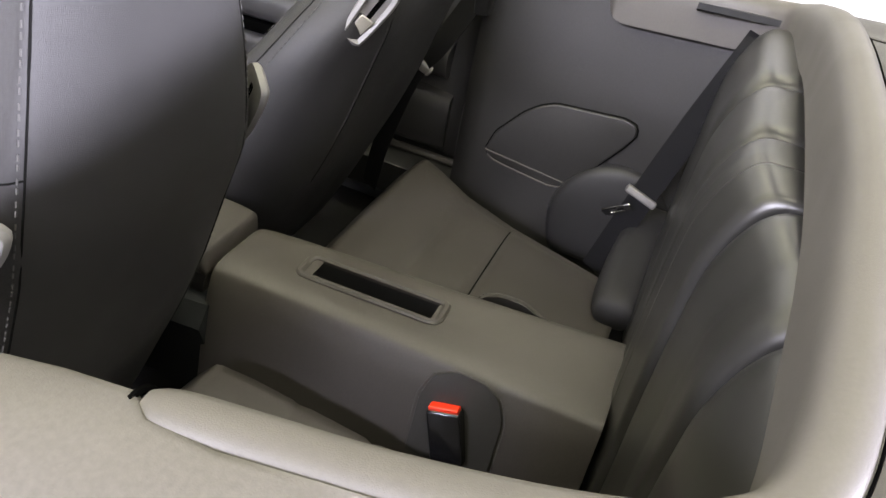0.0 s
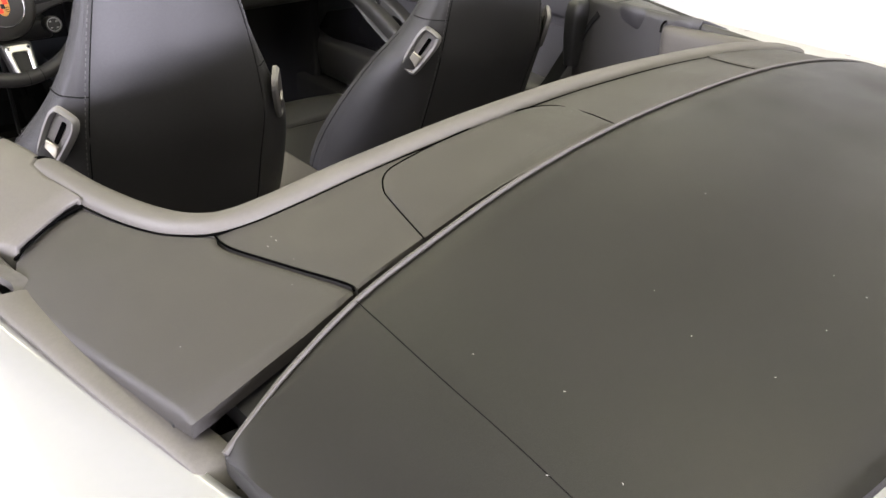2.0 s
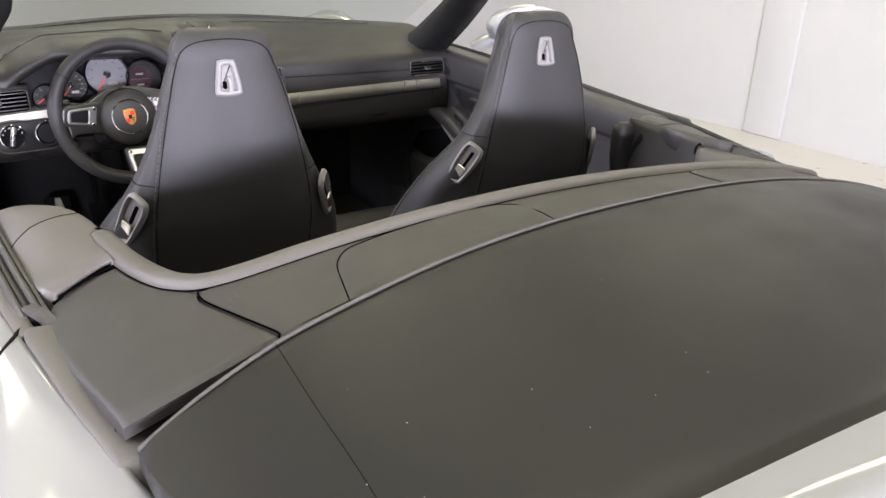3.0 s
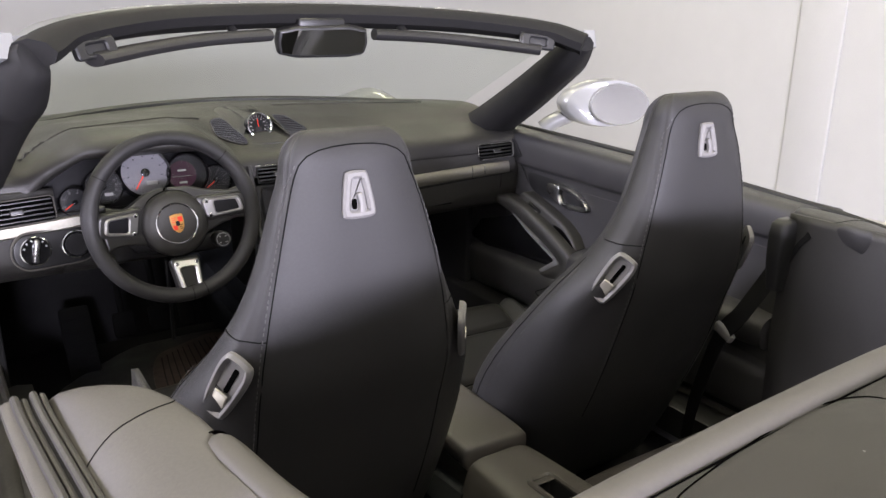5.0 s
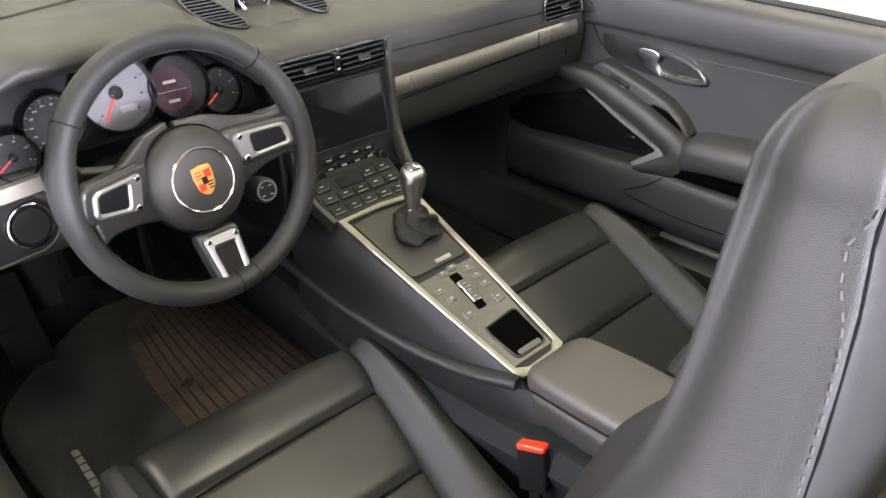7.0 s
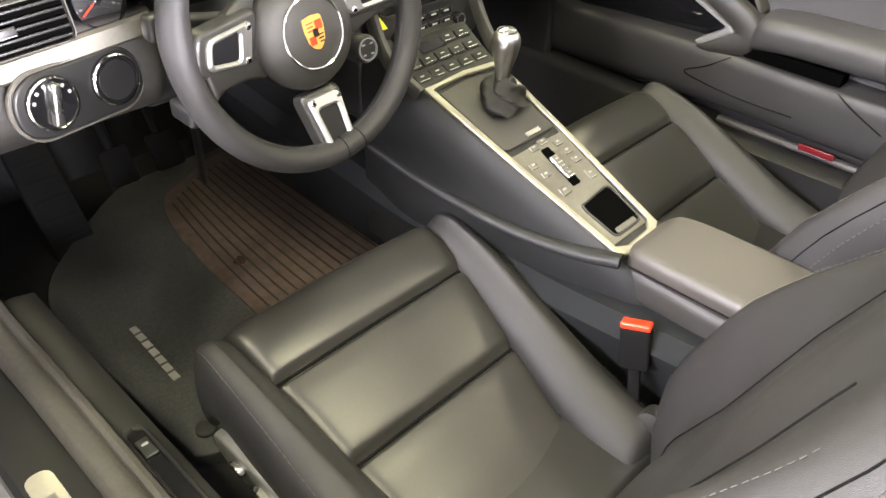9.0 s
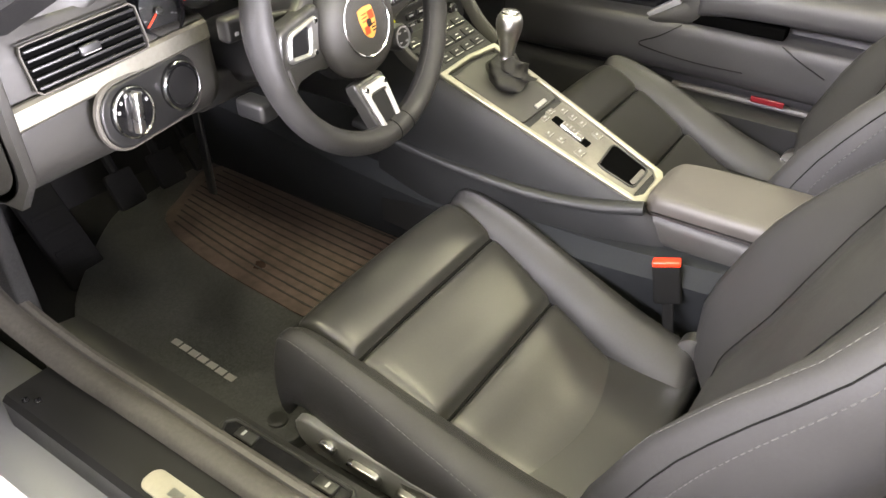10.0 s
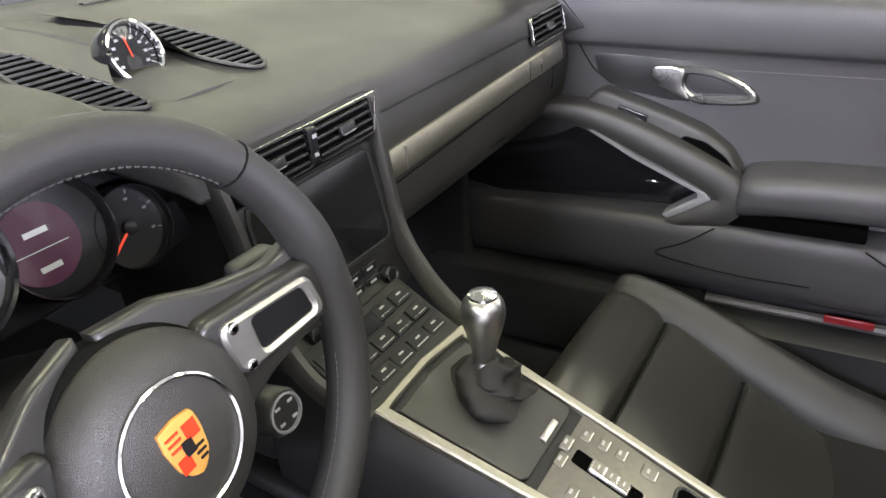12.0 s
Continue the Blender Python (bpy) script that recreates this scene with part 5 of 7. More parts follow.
def spoke(tl, tr, br, bl, reach, hub_side):
    """A leather spoke with a silver frame on it; hub_side names the edge with the two screws."""
    tl, tr, br, bl = (V(*p) for p in (tl, tr, br, bl))
    m = plane_frame((tl + tr + br + bl) / 4, (tr + br) - (tl + bl), (tl + tr) - (bl + br))
    q = [m.inverted() @ p for p in (bl, br, tr, tl)]
    quad = [Vector((p.x, p.y)) for p in q]
    mid = sum(quad, Vector((0, 0))) / 4

    def rounded(pts, r):
        out = []
        for i in range(4):
            p, a, b = pts[i], pts[i - 1], pts[(i + 1) % 4]
            u, w = (a - p).normalized() * r, (b - p).normalized() * r
            out += [tuple(p + u), tuple(p + (u + w) * 0.29), tuple(p + w)]
        return resample(out, 48)

    # the window keeps a broad margin on the hub side and narrow ones elsewhere
    hole = []
    for p in quad:
        f = Vector((0.78, 0.66))
        if hub_side == "top":
            f = Vector((0.60, 0.50 if p.y > 0 else 0.80))
        elif (p.x > 0) == (hub_side == "right"):
            f = Vector((0.42, 0.66))
        hole.append(Vector((mid.x + (p.x - mid.x) * f.x, mid.y + (p.y - mid.y) * f.y)))
    outer, inner2 = rounded(quad, 0.008), rounded(hole, 0.004)
    base = [mid + Vector(((p.x - mid.x) * reach[0], (p.y - mid.y) * reach[1])) for p in quad]
    part("spoke", slab(rounded(base, 0.010), 0.020, m @ pose(0, 0, -0.0215), 0.006), LEATHER_SMOOTH, sw, "black leather spoke")
    p = part("spoke_trim", frame_slab(outer, inner2, 0.0075, m @ pose(0, 0, -0.004), 0.0028), SPOKE, sw, "satin silver spoke frame")
    # dark plate fills the window in place of its shaded opening
    part("spoke_window_shade", slab(inner2, 0.0012, m @ pose(0, 0, -0.0018)), DIAL, p)
    ends = {"top": (2, 3), "right": (1, 2), "left": (0, 3)}[hub_side]
    for i in ends:
        c = mid + (quad[i] - mid) * 0.76
        part("screw", lathe([(0.0042, 0.0), (0.0042, 0.0042), (0.0030, 0.0050)], m @ pose(c.x, c.y, 0), 12), CHROME, p)
        # small black stud painted as the shaded screw hole
        part("screw_hole", lathe([(0.0022, 0.0), (0.0022, 0.0053), (0.0010, 0.0054)], m @ pose(c.x, c.y, 0), 8), SHADE_BLACK, p)


# leather shields between the hub and the rim, behind the silver trims
for s, y0, run in ((-1, 0.055, 0.286), (1, 0.044, -0.096)):
    m = plane_frame(V(-0.336, y0, 0.812), (1, run, 0), (0, math.sin(TILT), math.cos(TILT))) @ Matrix.Rotation(radians(6), 4, "Z")
    poly = [(s * a, b) for a, b in [(0.156, 0.046), (0.130, 0.040), (0.085, 0.050), (0.045, 0.066), (0.0, 0.070), (0.0, -0.05), (0.06, -0.045), (0.10, -0.030), (0.140, -0.024), (0.156, -0.030)]]
    part("spoke_shield", slab(resample(poly if s < 0 else poly[::-1], 48), 0.014, m @ pose(0, 0, -0.014), 0.005), LEATHER_SMOOTH, sw, "black leather shield beside the hub")
spoke((-0.479, 0.009, 0.838), (-0.409, 0.029, 0.840), (-0.417, 0.025, 0.790), (-0.484, 0.008, 0.803), (1.36, 1.40), "right")
spoke((-0.277, 0.034, 0.851), (-0.194, 0.024, 0.853), (-0.184, 0.022, 0.819), (-0.269, 0.027, 0.810), (1.30, 1.40), "left")
spoke((-0.352, 0.017, 0.7245), (-0.296, 0.021, 0.7242), (-0.299, -0.016, 0.662), (-0.343, -0.018, 0.664), (1.20, 1.25), "top")
col = thing("steering_column", (-0.337, 0.12, 0.78), "dark plastic steering column with two control stalks", "steering column")
CM = plane_frame(V(-0.337, 0.04, 0.797), (1, 0, 0), (0, math.sin(TILT), math.cos(TILT)))
part("column_cover", loft([[CM @ V(a * k, b * k - off, h) for a, b in rrect(0.13, 0.10, 0.035)] for h, k, off in ((-0.03, 0.85, 0), (-0.06, 1.0, 0), (-0.16, 1.05, 0.01), (-0.24, 1.0, 0.02))]), PLASTIC, col)
for s, z1 in ((-1, 0.836), (1, 0.838)):
    stalk = part("stalk", tube(cr([V(-0.337 + s * 0.05, 0.085, 0.82), V(-0.337 + s * 0.10, 0.088, 0.828), V(-0.337 + s * 0.135, 0.088, z1)], 5), 0.009, 10), PLASTIC, col)
    part("stalk_end", box(V(-0.337 + s * 0.150, 0.085, z1), (0.045, 0.022, 0.030), Matrix.Identity(4), 0.006), PLASTIC, stalk)
    for i in range(3):
        part("pictogram", box(V(-0.337 + s * 0.150 - 0.010 + i * 0.010, 0.0735, z1 + (0.004 if i % 2 else -0.004)), (0.005, 0.001, 0.004)), WHITE, stalk, "small white pictogram bar")
km_ = plane_frame(V(-0.2347, 0.074, 0.746), (1, 0, 0), (0, 0.2, 1))
knob_ = part("lower_stalk", lathe([(0.016, 0), (0.019, 0.02), (0.019, 0.040), (0.0165, 0.044), (0.0005, 0.045)], km_, 24), PLASTIC, col, "round drive mode knob")
part("knob_ring", lathe([(0.0150, 0.0435), (0.0158, 0.0462), (0.0140, 0.0466), (0.0134, 0.0440)], km_, 24, cap=False), SATIN, knob_, "satin ring")
for i in range(4):
    a = radians(45 + 90 * i)
    part("knob_mark", box(V(0.0095 * math.cos(a), 0.0095 * math.sin(a), 0.0452), (0.005, 0.0022, 0.0006), km_), WHITE, knob_, "small white mark")
part("wiper_stalk", box(V(-0.470, 0.090, 0.722), (0.030, 0.05, 0.026), r=0.006), PLASTIC, col)

# ---- centre console ----
SL = 0.465
CU = V(0, 1, SL).normalized()
CN = V(0, -SL, 1).normalized()
con = thing("centre_console", (0.0, -0.1, 0.4), "dark sloping centre console with aluminium side rails and buttons", "centre console")


def CP(x, y, h=0.0):
    """A point on the console's sloping face."""
    return V(x, y, 0.465 + (y + 0.295) * SL) + CN * h


def con_frame(x, y, h=0.0):
    return plane_frame(CP(x, y, h), (1, 0, 0), CU)


rows = []
for y, l, r, in ((0.20, -0.086, 0.100), (0.07, -0.092, 0.082), (-0.05, -0.072, 0.084), (-0.17, -0.050, 0.088), (-0.30, -0.026, 0.096), (-0.34, -0.020, 0.098)):
    top = CP(0, y).z - (0.012 if y < -0.31 else 0)
    lo = 0.30
    rows.append([V(l - 0.012, y, lo), V(l - 0.020, y, top - 0.09), V(l - 0.014, y, top - 0.035), V(l - 0.006, y, top - 0.008), V(l, y, top), V((l + r) / 2, y, top), V(r, y, top), V(r + 0.006, y, top - 0.008), V(r + 0.014, y, top - 0.035), V(r + 0.020, y, top - 0.09), V(r + 0.012, y, lo)])
rows = [[*r] for r in zip(*[cr(c, 4) for c in zip(*rows)])]
part("body", loft(rows, True, True), CONSIDE, con, "dark leather console sides", angle=35)
rows = []
for y, hw, top, lo in ((0.86, 0.15, 0.50, 0.20), (0.40, 0.15, 0.45, 0.20), (0.10, 0.145, 0.42, 0.20), (-0.20, 0.125, 0.405, 0.20), (-0.45, 0.112, 0.42, 0.20), (-0.68, 0.110, 0.44, 0.20)):
    rows.append([V(0.018 - hw + 0.088, y, lo), V(0.018 - hw + 0.014, y, top - 0.03), V(0.018 - hw + 0.035, y, top), V(0.018 + hw - 0.035, y, top), V(0.018 + hw - 0.008, y, top - 0.03), V(0.018 + hw, y, lo)])
rows = [[*r] for r in zip(*[cr(c, 4) for c in zip(*rows)])]
part("tunnel", loft(rows), TUNNEL, con, "dark carpeted tunnel side", angle=35)
lip_ = cr([V(-0.112, 0.24, 0.515), V(-0.110, 0.163, 0.503), V(-0.104, 0.03, 0.485), V(-0.084, -0.113, 0.469), V(-0.064, -0.22, 0.471), V(-0.046, -0.30, 0.484)], 8)
part("side_lip", sweep(lip_, [(-0.012, -0.006), (0.010, -0.010), (0.012, -0.002), (0.006, 0.005), (-0.004, 0.006), (-0.012, 0.004)]), CONSIDE, con, "rounded ledge along the console side", angle=60)
# aluminium rails with rounded ends
outer = [(-0.092, 0.068), (-0.060, -0.115), (-0.028, -0.288), (0.0, -0.294), (0.06, -0.292), (0.088, -0.278), (0.086, -0.115), (0.080, 0.066), (0.0, 0.072)]
inner_ = [(-0.077, 0.060), (-0.048, -0.115), (-0.019, -0.271), (0.002, -0.279), (0.06, -0.277), (0.076, -0.265), (0.0745, -0.115), (0.068, 0.057), (0.0, 0.063)]


M0 = con_frame(0, 0, 0)
part("rail", frame_slab([(a, b * math.sqrt(1 + SL * SL)) for a, b in [p for i in range(9) for p in [tuple(Vector(outer[i]).lerp(Vector(outer[(i + 1) % 9]), k / 6)) for k in range(6)]]],
                        [(a, b * math.sqrt(1 + SL * SL)) for a, b in [p for i in range(9) for p in [tuple(Vector(inner_[i]).lerp(Vector(inner_[(i + 1) % 9]), k / 6)) for k in range(6)]]], 0.007, M0, 0.002), ALU, con, "brushed aluminium rail round the gear lever")
SQ = math.sqrt(1 + SL * SL)
part("button_plate", slab([(a, b * SQ) for a, b in [(-0.053, -0.085), (-0.020, -0.268), (0.072, -0.268), (0.0735, -0.085)]], 0.003, M0, 0.001), BUTTONPLATE, con, "satin grey button plate")
for px, py, w, h in ((-0.028, -0.112, 0.018, 0.012), (-0.020, -0.132, 0.018, 0.012), (-0.014, -0.166, 0.022, 0.016), (0.050, -0.098, 0.018, 0.012), (0.053, -0.116, 0.018, 0.012), (0.055, -0.134, 0.018, 0.012), (0.056, -0.164, 0.018, 0.018), (0.0, -0.089, 0.020, 0.011), (0.024, -0.086, 0.020, 0.011)):
    b = part("button", slab([(px + a, py * SQ + c) for a, c in rrect(w, h, 0.002)], 0.0045, M0, 0.0012), BUTTONPLATE, con)
    part("button_bar", box(V(px, py * SQ + 0.002, 0.0047), (w * 0.35, 0.003, 0.0006), M0), WHITE, b)
    part("button_edge", box(V(px, py * SQ - h / 2 + 0.0015, 0.0047), (w * 0.8, 0.001, 0.0006), M0), SILVER, b)
# flat black plate painted as the shade round the switch
part("switch_well", slab([(0.016 + a, -0.132 * SQ + b) for a, b in rrect(0.020, 0.078, 0.003)], 0.0036, M0), SHADE_BLACK, con)
sw2 = part("roof_switch", slab([(0.016 + a, -0.134 * SQ + b) for a, b in rrect(0.017, 0.046, 0.002)], 0.008, M0, 0.002), SILVER, con, "silver-framed roof switch")
for k in (-1, 0, 1):
    part("switch_key", box(V(0.016, -0.134 * SQ + k * 0.0145, 0.0085), (0.0125, 0.012, 0.0012), M0), BUTTONPLATE, sw2)
    part("key_bar", box(V(0.016, -0.134 * SQ + k * 0.0145, 0.0093), (0.006, 0.002, 0.0005), M0), WHITE, sw2)
cup = resample([(a, b * SQ) for a, b in [(-0.010, -0.196), (0.060, -0.190), (0.068, -0.198), (0.070, -0.254), (0.062, -0.262), (0.002, -0.263), (-0.005, -0.257), (-0.014, -0.205)]], 40)
tray = part("ash_tray", frame_slab(cup, shrink(cup, 0.004), 0.0055, M0, 0.001), PLASTIC, con, "open black storage tray")
# no depth below: black plate painted as the shaded inside of the tray
part("tray_floor", slab(shrink(cup, 0.0035), 0.0040, M0), SHADE_BLACK, tray)
part("tray_liner", slab([(0.032 + a, -0.2545 * SQ + b) for a, b in rrect(0.052, 0.009, 0.004)], 0.0046, M0, 0.0004), GREYPANEL, tray)

# gear lever
lever = thing("gear_lever", (0.008, -0.01, 0.60), "satin silver gear knob on a black gathered leather gaiter", "gear lever")
gbase = [(a, b * SQ) for a, b in [(-0.071, 0.052), (-0.052, -0.074), (0.071, -0.074), (0.065, 0.050), (0.0, 0.057)]]
part("gaiter_plate", slab(resample(gbase, 40), 0.004, M0, 0.002), DASH, lever, "dark grey leather plate round the gaiter")
axis0, axis1 = CP(0.020, 0.004, 0.0), V(0.024, 0.0, 0.733)
rows = []
for k, (f, r) in enumerate(((0.01, 0.050), (0.04, 0.048), (0.08, 0.045), (0.12, 0.038), (0.16, 0.036), (0.20, 0.031), (0.24, 0.029), (0.28, 0.022), (0.33, 0.0150))):
    c = axis0.lerp(axis1, f)
    rows.append([c + V(r * (1 + 0.13 * math.sin(5 * a + k * 1.3) + 0.04 * math.sin(11 * a + k)) * math.cos(a), r * (1 + 0.13 * math.sin(5 * a + k * 1.3) + 0.04 * math.sin(11 * a + k)) * math.sin(a), 0.004 * math.sin(3 * a + k)) for a in np.linspace(0, 2 * math.pi, 41)[:-1]])
rows = [[*r] for r in zip(*[cr(c, 3) for c in zip(*rows)])]
part("gaiter", loft(rows), GAITER, lever, "gathered black leather gaiter", angle=80)
d = (axis1 - axis0).normalized()
km = plane_frame(axis0.lerp(axis1, 0.16), (1, 0, 0), d.cross(V(1, 0, 0)) * 1.0)
part("shaft", lathe([(0.013, -0.01), (0.013, 0.004), (0.0155, 0.006), (0.0145, 0.018), (0.0115, 0.024)], km, 24), SILVER, lever)
part("knob", lathe([(0.0115, 0.018), (0.0125, 0.032), (0.0155, 0.046), (0.0195, 0.060), (0.0225, 0.074), (0.0228, 0.084), (0.0205, 0.092), (0.015, 0.098), (0.0005, 0.100)], km, 28), SILVER, lever, "satin silver gear knob", angle=70)
part("knob_cap", lathe([(0.015, 0.0975), (0.0145, 0.1005), (0.0005, 0.1025)], km, 24), CHROME, lever)
part("shift_badge", box(V(0.022, -0.066 * SQ, 0.0055), (0.034, 0.008, 0.003), M0, 0.001), SILVER, lever)

# armrest
arm = thing("armrest", (0.035, -0.48, 0.45), "grey-brown leather centre armrest with a padded lid", "armrest")
rows = []
for y, k, zt in ((-0.290, 0.45, 0.478), (-0.294, 0.66, 0.488), (-0.304, 0.84, 0.496), (-0.325, 0.96, 0.502), (-0.40, 1.02, 0.505), (-0.55, 1.0, 0.507), (-0.640, 0.98, 0.505), (-0.655, 0.90, 0.498)):
    rows.append([V(0.036 + a * k, y, zt - 0.02 + b) for a, b in rrect(0.150, 0.042, 0.016, 5)])
rows = [[*r] for r in zip(*[cr(c, 4) for c in zip(*rows)])]
part("lid", loft(rows), ARMLEATHER, arm, "padded leather lid", angle=60)
part("lid_seam", tube(cr([V(-0.041, -0.31, 0.476), V(-0.041, -0.40, 0.478), V(-0.040, -0.55, 0.480), V(-0.038, -0.64, 0.478)], 6), 0.0013, 6), SEAM, arm)
rows = []
for y, k in ((-0.30, 0.86), (-0.33, 0.95), (-0.45, 1.0), (-0.655, 1.0)):
    rows.append([V(0.036 + a * k, y, 0.435 + b) for a, b in rrect(0.140, 0.060, 0.018, 5)])
part("box", loft(rows), DASH, arm, "dark armrest box")

# radio stack
radio = thing("radio_unit", (0.02, 0.17, 0.72), "black touchscreen radio with two round knobs and button rows", "radio")
RM = plane_frame(V(0.018, 0.186, 0.764), (1, 0, 0), (0, 0.20, 1))
part("fascia", slab(rrect(0.235, 0.185, 0.012), 0.012, RM @ pose(0, -0.025, -0.012), 0.003), PLASTIC, radio)
part("screen", slab(rrect(0.196, 0.108, 0.005), 0.0025, RM @ pose(0, 0.006, 0), 0.0008), GLOSS, radio, "dark glossy touchscreen")
part("screen_rim", frame_slab(resample(rrect(0.206, 0.118, 0.008), 40), resample(rrect(0.196, 0.108, 0.005), 40), 0.003, RM @ pose(0, 0.006, 0), 0.001), PLASTIC, radio)
for px in (-0.072, 0.068):
    k = part("knob", lathe([(0.0125, 0), (0.0125, 0.010), (0.011, 0.013), (0.0005, 0.0135)], RM @ pose(px, -0.088, 0), 24), GLOSS, radio)
    part("knob_ring", lathe([(0.0095, 0.0125), (0.0100, 0.0145), (0.0085, 0.0145), (0.0082, 0.0125)], RM @ pose(px, -0.088, 0), 24, cap=False), CHROME, k)
for r_ in range(3):
    for c_ in range(4):
        b = part("button", box(V(-0.045 + c_ * 0.030, -0.068 - r_ * 0.016, 0.001), (0.026, 0.011, 0.003), RM, 0.0012), GLOSS, radio)
        part("button_bar", box(V(-0.045 + c_ * 0.030, -0.068 - r_ * 0.016, 0.0027), (0.011, 0.0026, 0.0005), RM), WHITE, b)
part("sticker", slab([(-0.108, -0.066), (-0.090, -0.066), (-0.104, -0.045)], 0.001, RM @ pose(0, 0, 0.003)), YELLOW, radio, "small yellow warning sticker")
climate = thing("climate_panel", (0.0, 0.10, 0.63), "sloping black climate control panel with small buttons", "control panel")
CMx = plane_frame(V(-0.004, 0.115, 0.652), (1, 0, 0), (0, 1, 0.62))
part("plate", slab(rrect(0.176, 0.088, 0.006), 0.006, CMx, 0.002), DIAL, climate)
part("display", slab(rrect(0.056, 0.020, 0.002), 0.0012, CMx @ pose(-0.008, 0.022, 0.006)), GLOSS, climate)
for r_ in range(3):
    for c_ in range(5):
        if r_ == 0 and c_ in (1, 2):
            continue
        px, py = -0.068 + c_ * 0.0335, 0.024 - r_ * 0.026
        b = part("button", box(V(px, py, 0.0068), (0.030, 0.018, 0.003), CMx, 0.0012), DIAL, climate)
        part("button_bar", box(V(px, py + 0.003, 0.0085), (0.008, 0.0022, 0.0005), CMx), WHITE, b)
        part("button_edge", box(V(px, py - 0.005, 0.0085), (0.022, 0.0012, 0.0005), CMx), SILVER, b)
for s in (-1, 1):
    pts = cr([(0.018 + s * 0.126, 0.205, 0.880), (0.018 + s * 0.120, 0.190, 0.80), (0.016 + s * 0.116, 0.172, 0.72), (0.008 + s * 0.112, 0.128, 0.665), (0.0 + s * 0.098, 0.066, 0.632)], 8)
    part("stack_edge", sweep(pts, [(-0.007, -0.012), (0.007, -0.012), (0.007, 0.006), (0.004, 0.010), (-0.004, 0.010), (-0.007, 0.006)], up=(0, -1, 0.6)), DASH, climate, "dark rounded stack edge")
part("stack_body", box(V(0.012, 0.30, 0.68), (0.235, 0.20, 0.30), r=0.01), PLASTIC, climate)

# ---- passenger door ----
def door_section(y, s=1):
    pts = [(0.860, 0.880), (0.845, 0.896), (0.800, 0.905), (0.752, 0.908), (0.730, 0.898), (0.722, 0.87), (0.723, 0.822), (0.728, 0.812), (0.734, 0.796), (0.736, 0.70), (0.736, 0.62), (0.728, 0.575), (0.722, 0.52), (0.716, 0.45), (0.724, 0.38), (0.76, 0.345), (0.84, 0.34)]
    return [V(s * a.x, y, a.y + (a.y > 0.7) * (a.y - 0.7) / 0.2 * (-0.018 + 0.034 * (y + 0.25))) for a in cr([(p, q, 0) for p, q in pts], 4)]


door = thing("passenger_door", (0.78, 0.45, 0.6), "closed passenger door with dark leather panel and chrome handle", "door")
part("door_card", loft([door_section(y) for y in np.linspace(0.50, -0.765, 24)], False, False), DOORSKIN_DIM_CAP, door, "dark leather door card", solid=0.01, angle=60)
part("outer_skin", loft([[V(x, y, z) for x, z in ((0.845, 0.832), (0.875, 0.78), (0.90, 0.65), (0.885, 0.40), (0.87, 0.22))] for y in np.linspace(0.50, -1.02, 10)], False, False), PAINT, door, "white painted outer skin", solid=0.004)
part("window_seal", sweep([V(0.84, 0.46, 0.905), V(0.825, -0.3, 0.886), V(0.775, -0.80, 0.868), V(0.70, -1.12, 0.856), V(0.655, -1.25, 0.852)], circle2(0.008, 8)), RUBBER, door, "black rubber window seal")
def DX(x):
    return plane_frame(V(x, 0, 0), (0, -1, 0), (0, 0, 1))


def yz(pts, n=40):
    """An outline in y and z, for a slab that faces the cabin."""
    pts = [(-a, b) for a, b in pts]
    area = sum(p[0] * q[1] - q[0] * p[1] for p, q in zip(pts, pts[1:] + pts[:1]))
    return resample(pts if area > 0 else pts[::-1], n)


part("panel_seam", tube([V(0.731, 0.174, 0.812), V(0.730, 0.0, 0.815), V(0.730, -0.4, 0.811), V(0.730, -0.75, 0.802)], 0.0016, 6), SEAM, door)
part("panel_line", tube([V(0.7345, -0.085, 0.775), V(0.7345, -0.4, 0.774), V(0.7345, -0.75, 0.768)], 0.0008, 6), GREYPANEL, door)
part("front_seam", tube(cr([V(0.729, 0.176, 0.814), V(0.734, 0.162, 0.786), V(0.735, 0.144, 0.762), V(0.735, 0.112, 0.740)], 5), 0.0014, 6), SEAM, door)
part("handle_dish", slab(yz([(0.148, 0.793), (0.079, 0.792), (-0.013, 0.786), (-0.087, 0.769), (-0.130, 0.738), (-0.085, 0.722), (0.008, 0.719), (0.1, 0.733), (0.138, 0.757)]), 0.003, DX(0.7365), 0.001), PLASTIC, door, "dark recessed handle dish")
outer_ = smooth2([(-a, b) for a, b in [(-0.004, 0.780), (-0.06, 0.776), (-0.105, 0.759), (-0.127, 0.740), (-0.124, 0.727), (-0.076, 0.721), (-0.028, 0.722), (-0.008, 0.745)]], 48)
hole_ = smooth2([(-a, b) for a, b in [(-0.016, 0.768), (-0.060, 0.765), (-0.100, 0.750), (-0.115, 0.739), (-0.112, 0.734), (-0.07, 0.732), (-0.032, 0.733), (-0.014, 0.750)]], 48)
hnd = part("door_handle", frame_slab(outer_, hole_, 0.014, DX(0.7345), 0.003), SILVER, door, "satin chrome door release handle")
part("grip", slab(smooth2([(-a, b) for a, b in [(0.043, 0.766), (0.036, 0.779), (0.004, 0.781), (-0.014, 0.772), (-0.012, 0.750), (-0.024, 0.726), (0.0, 0.732), (0.039, 0.754)]]), 0.0160, DX(0.7345), 0.004), SILVER, hnd)
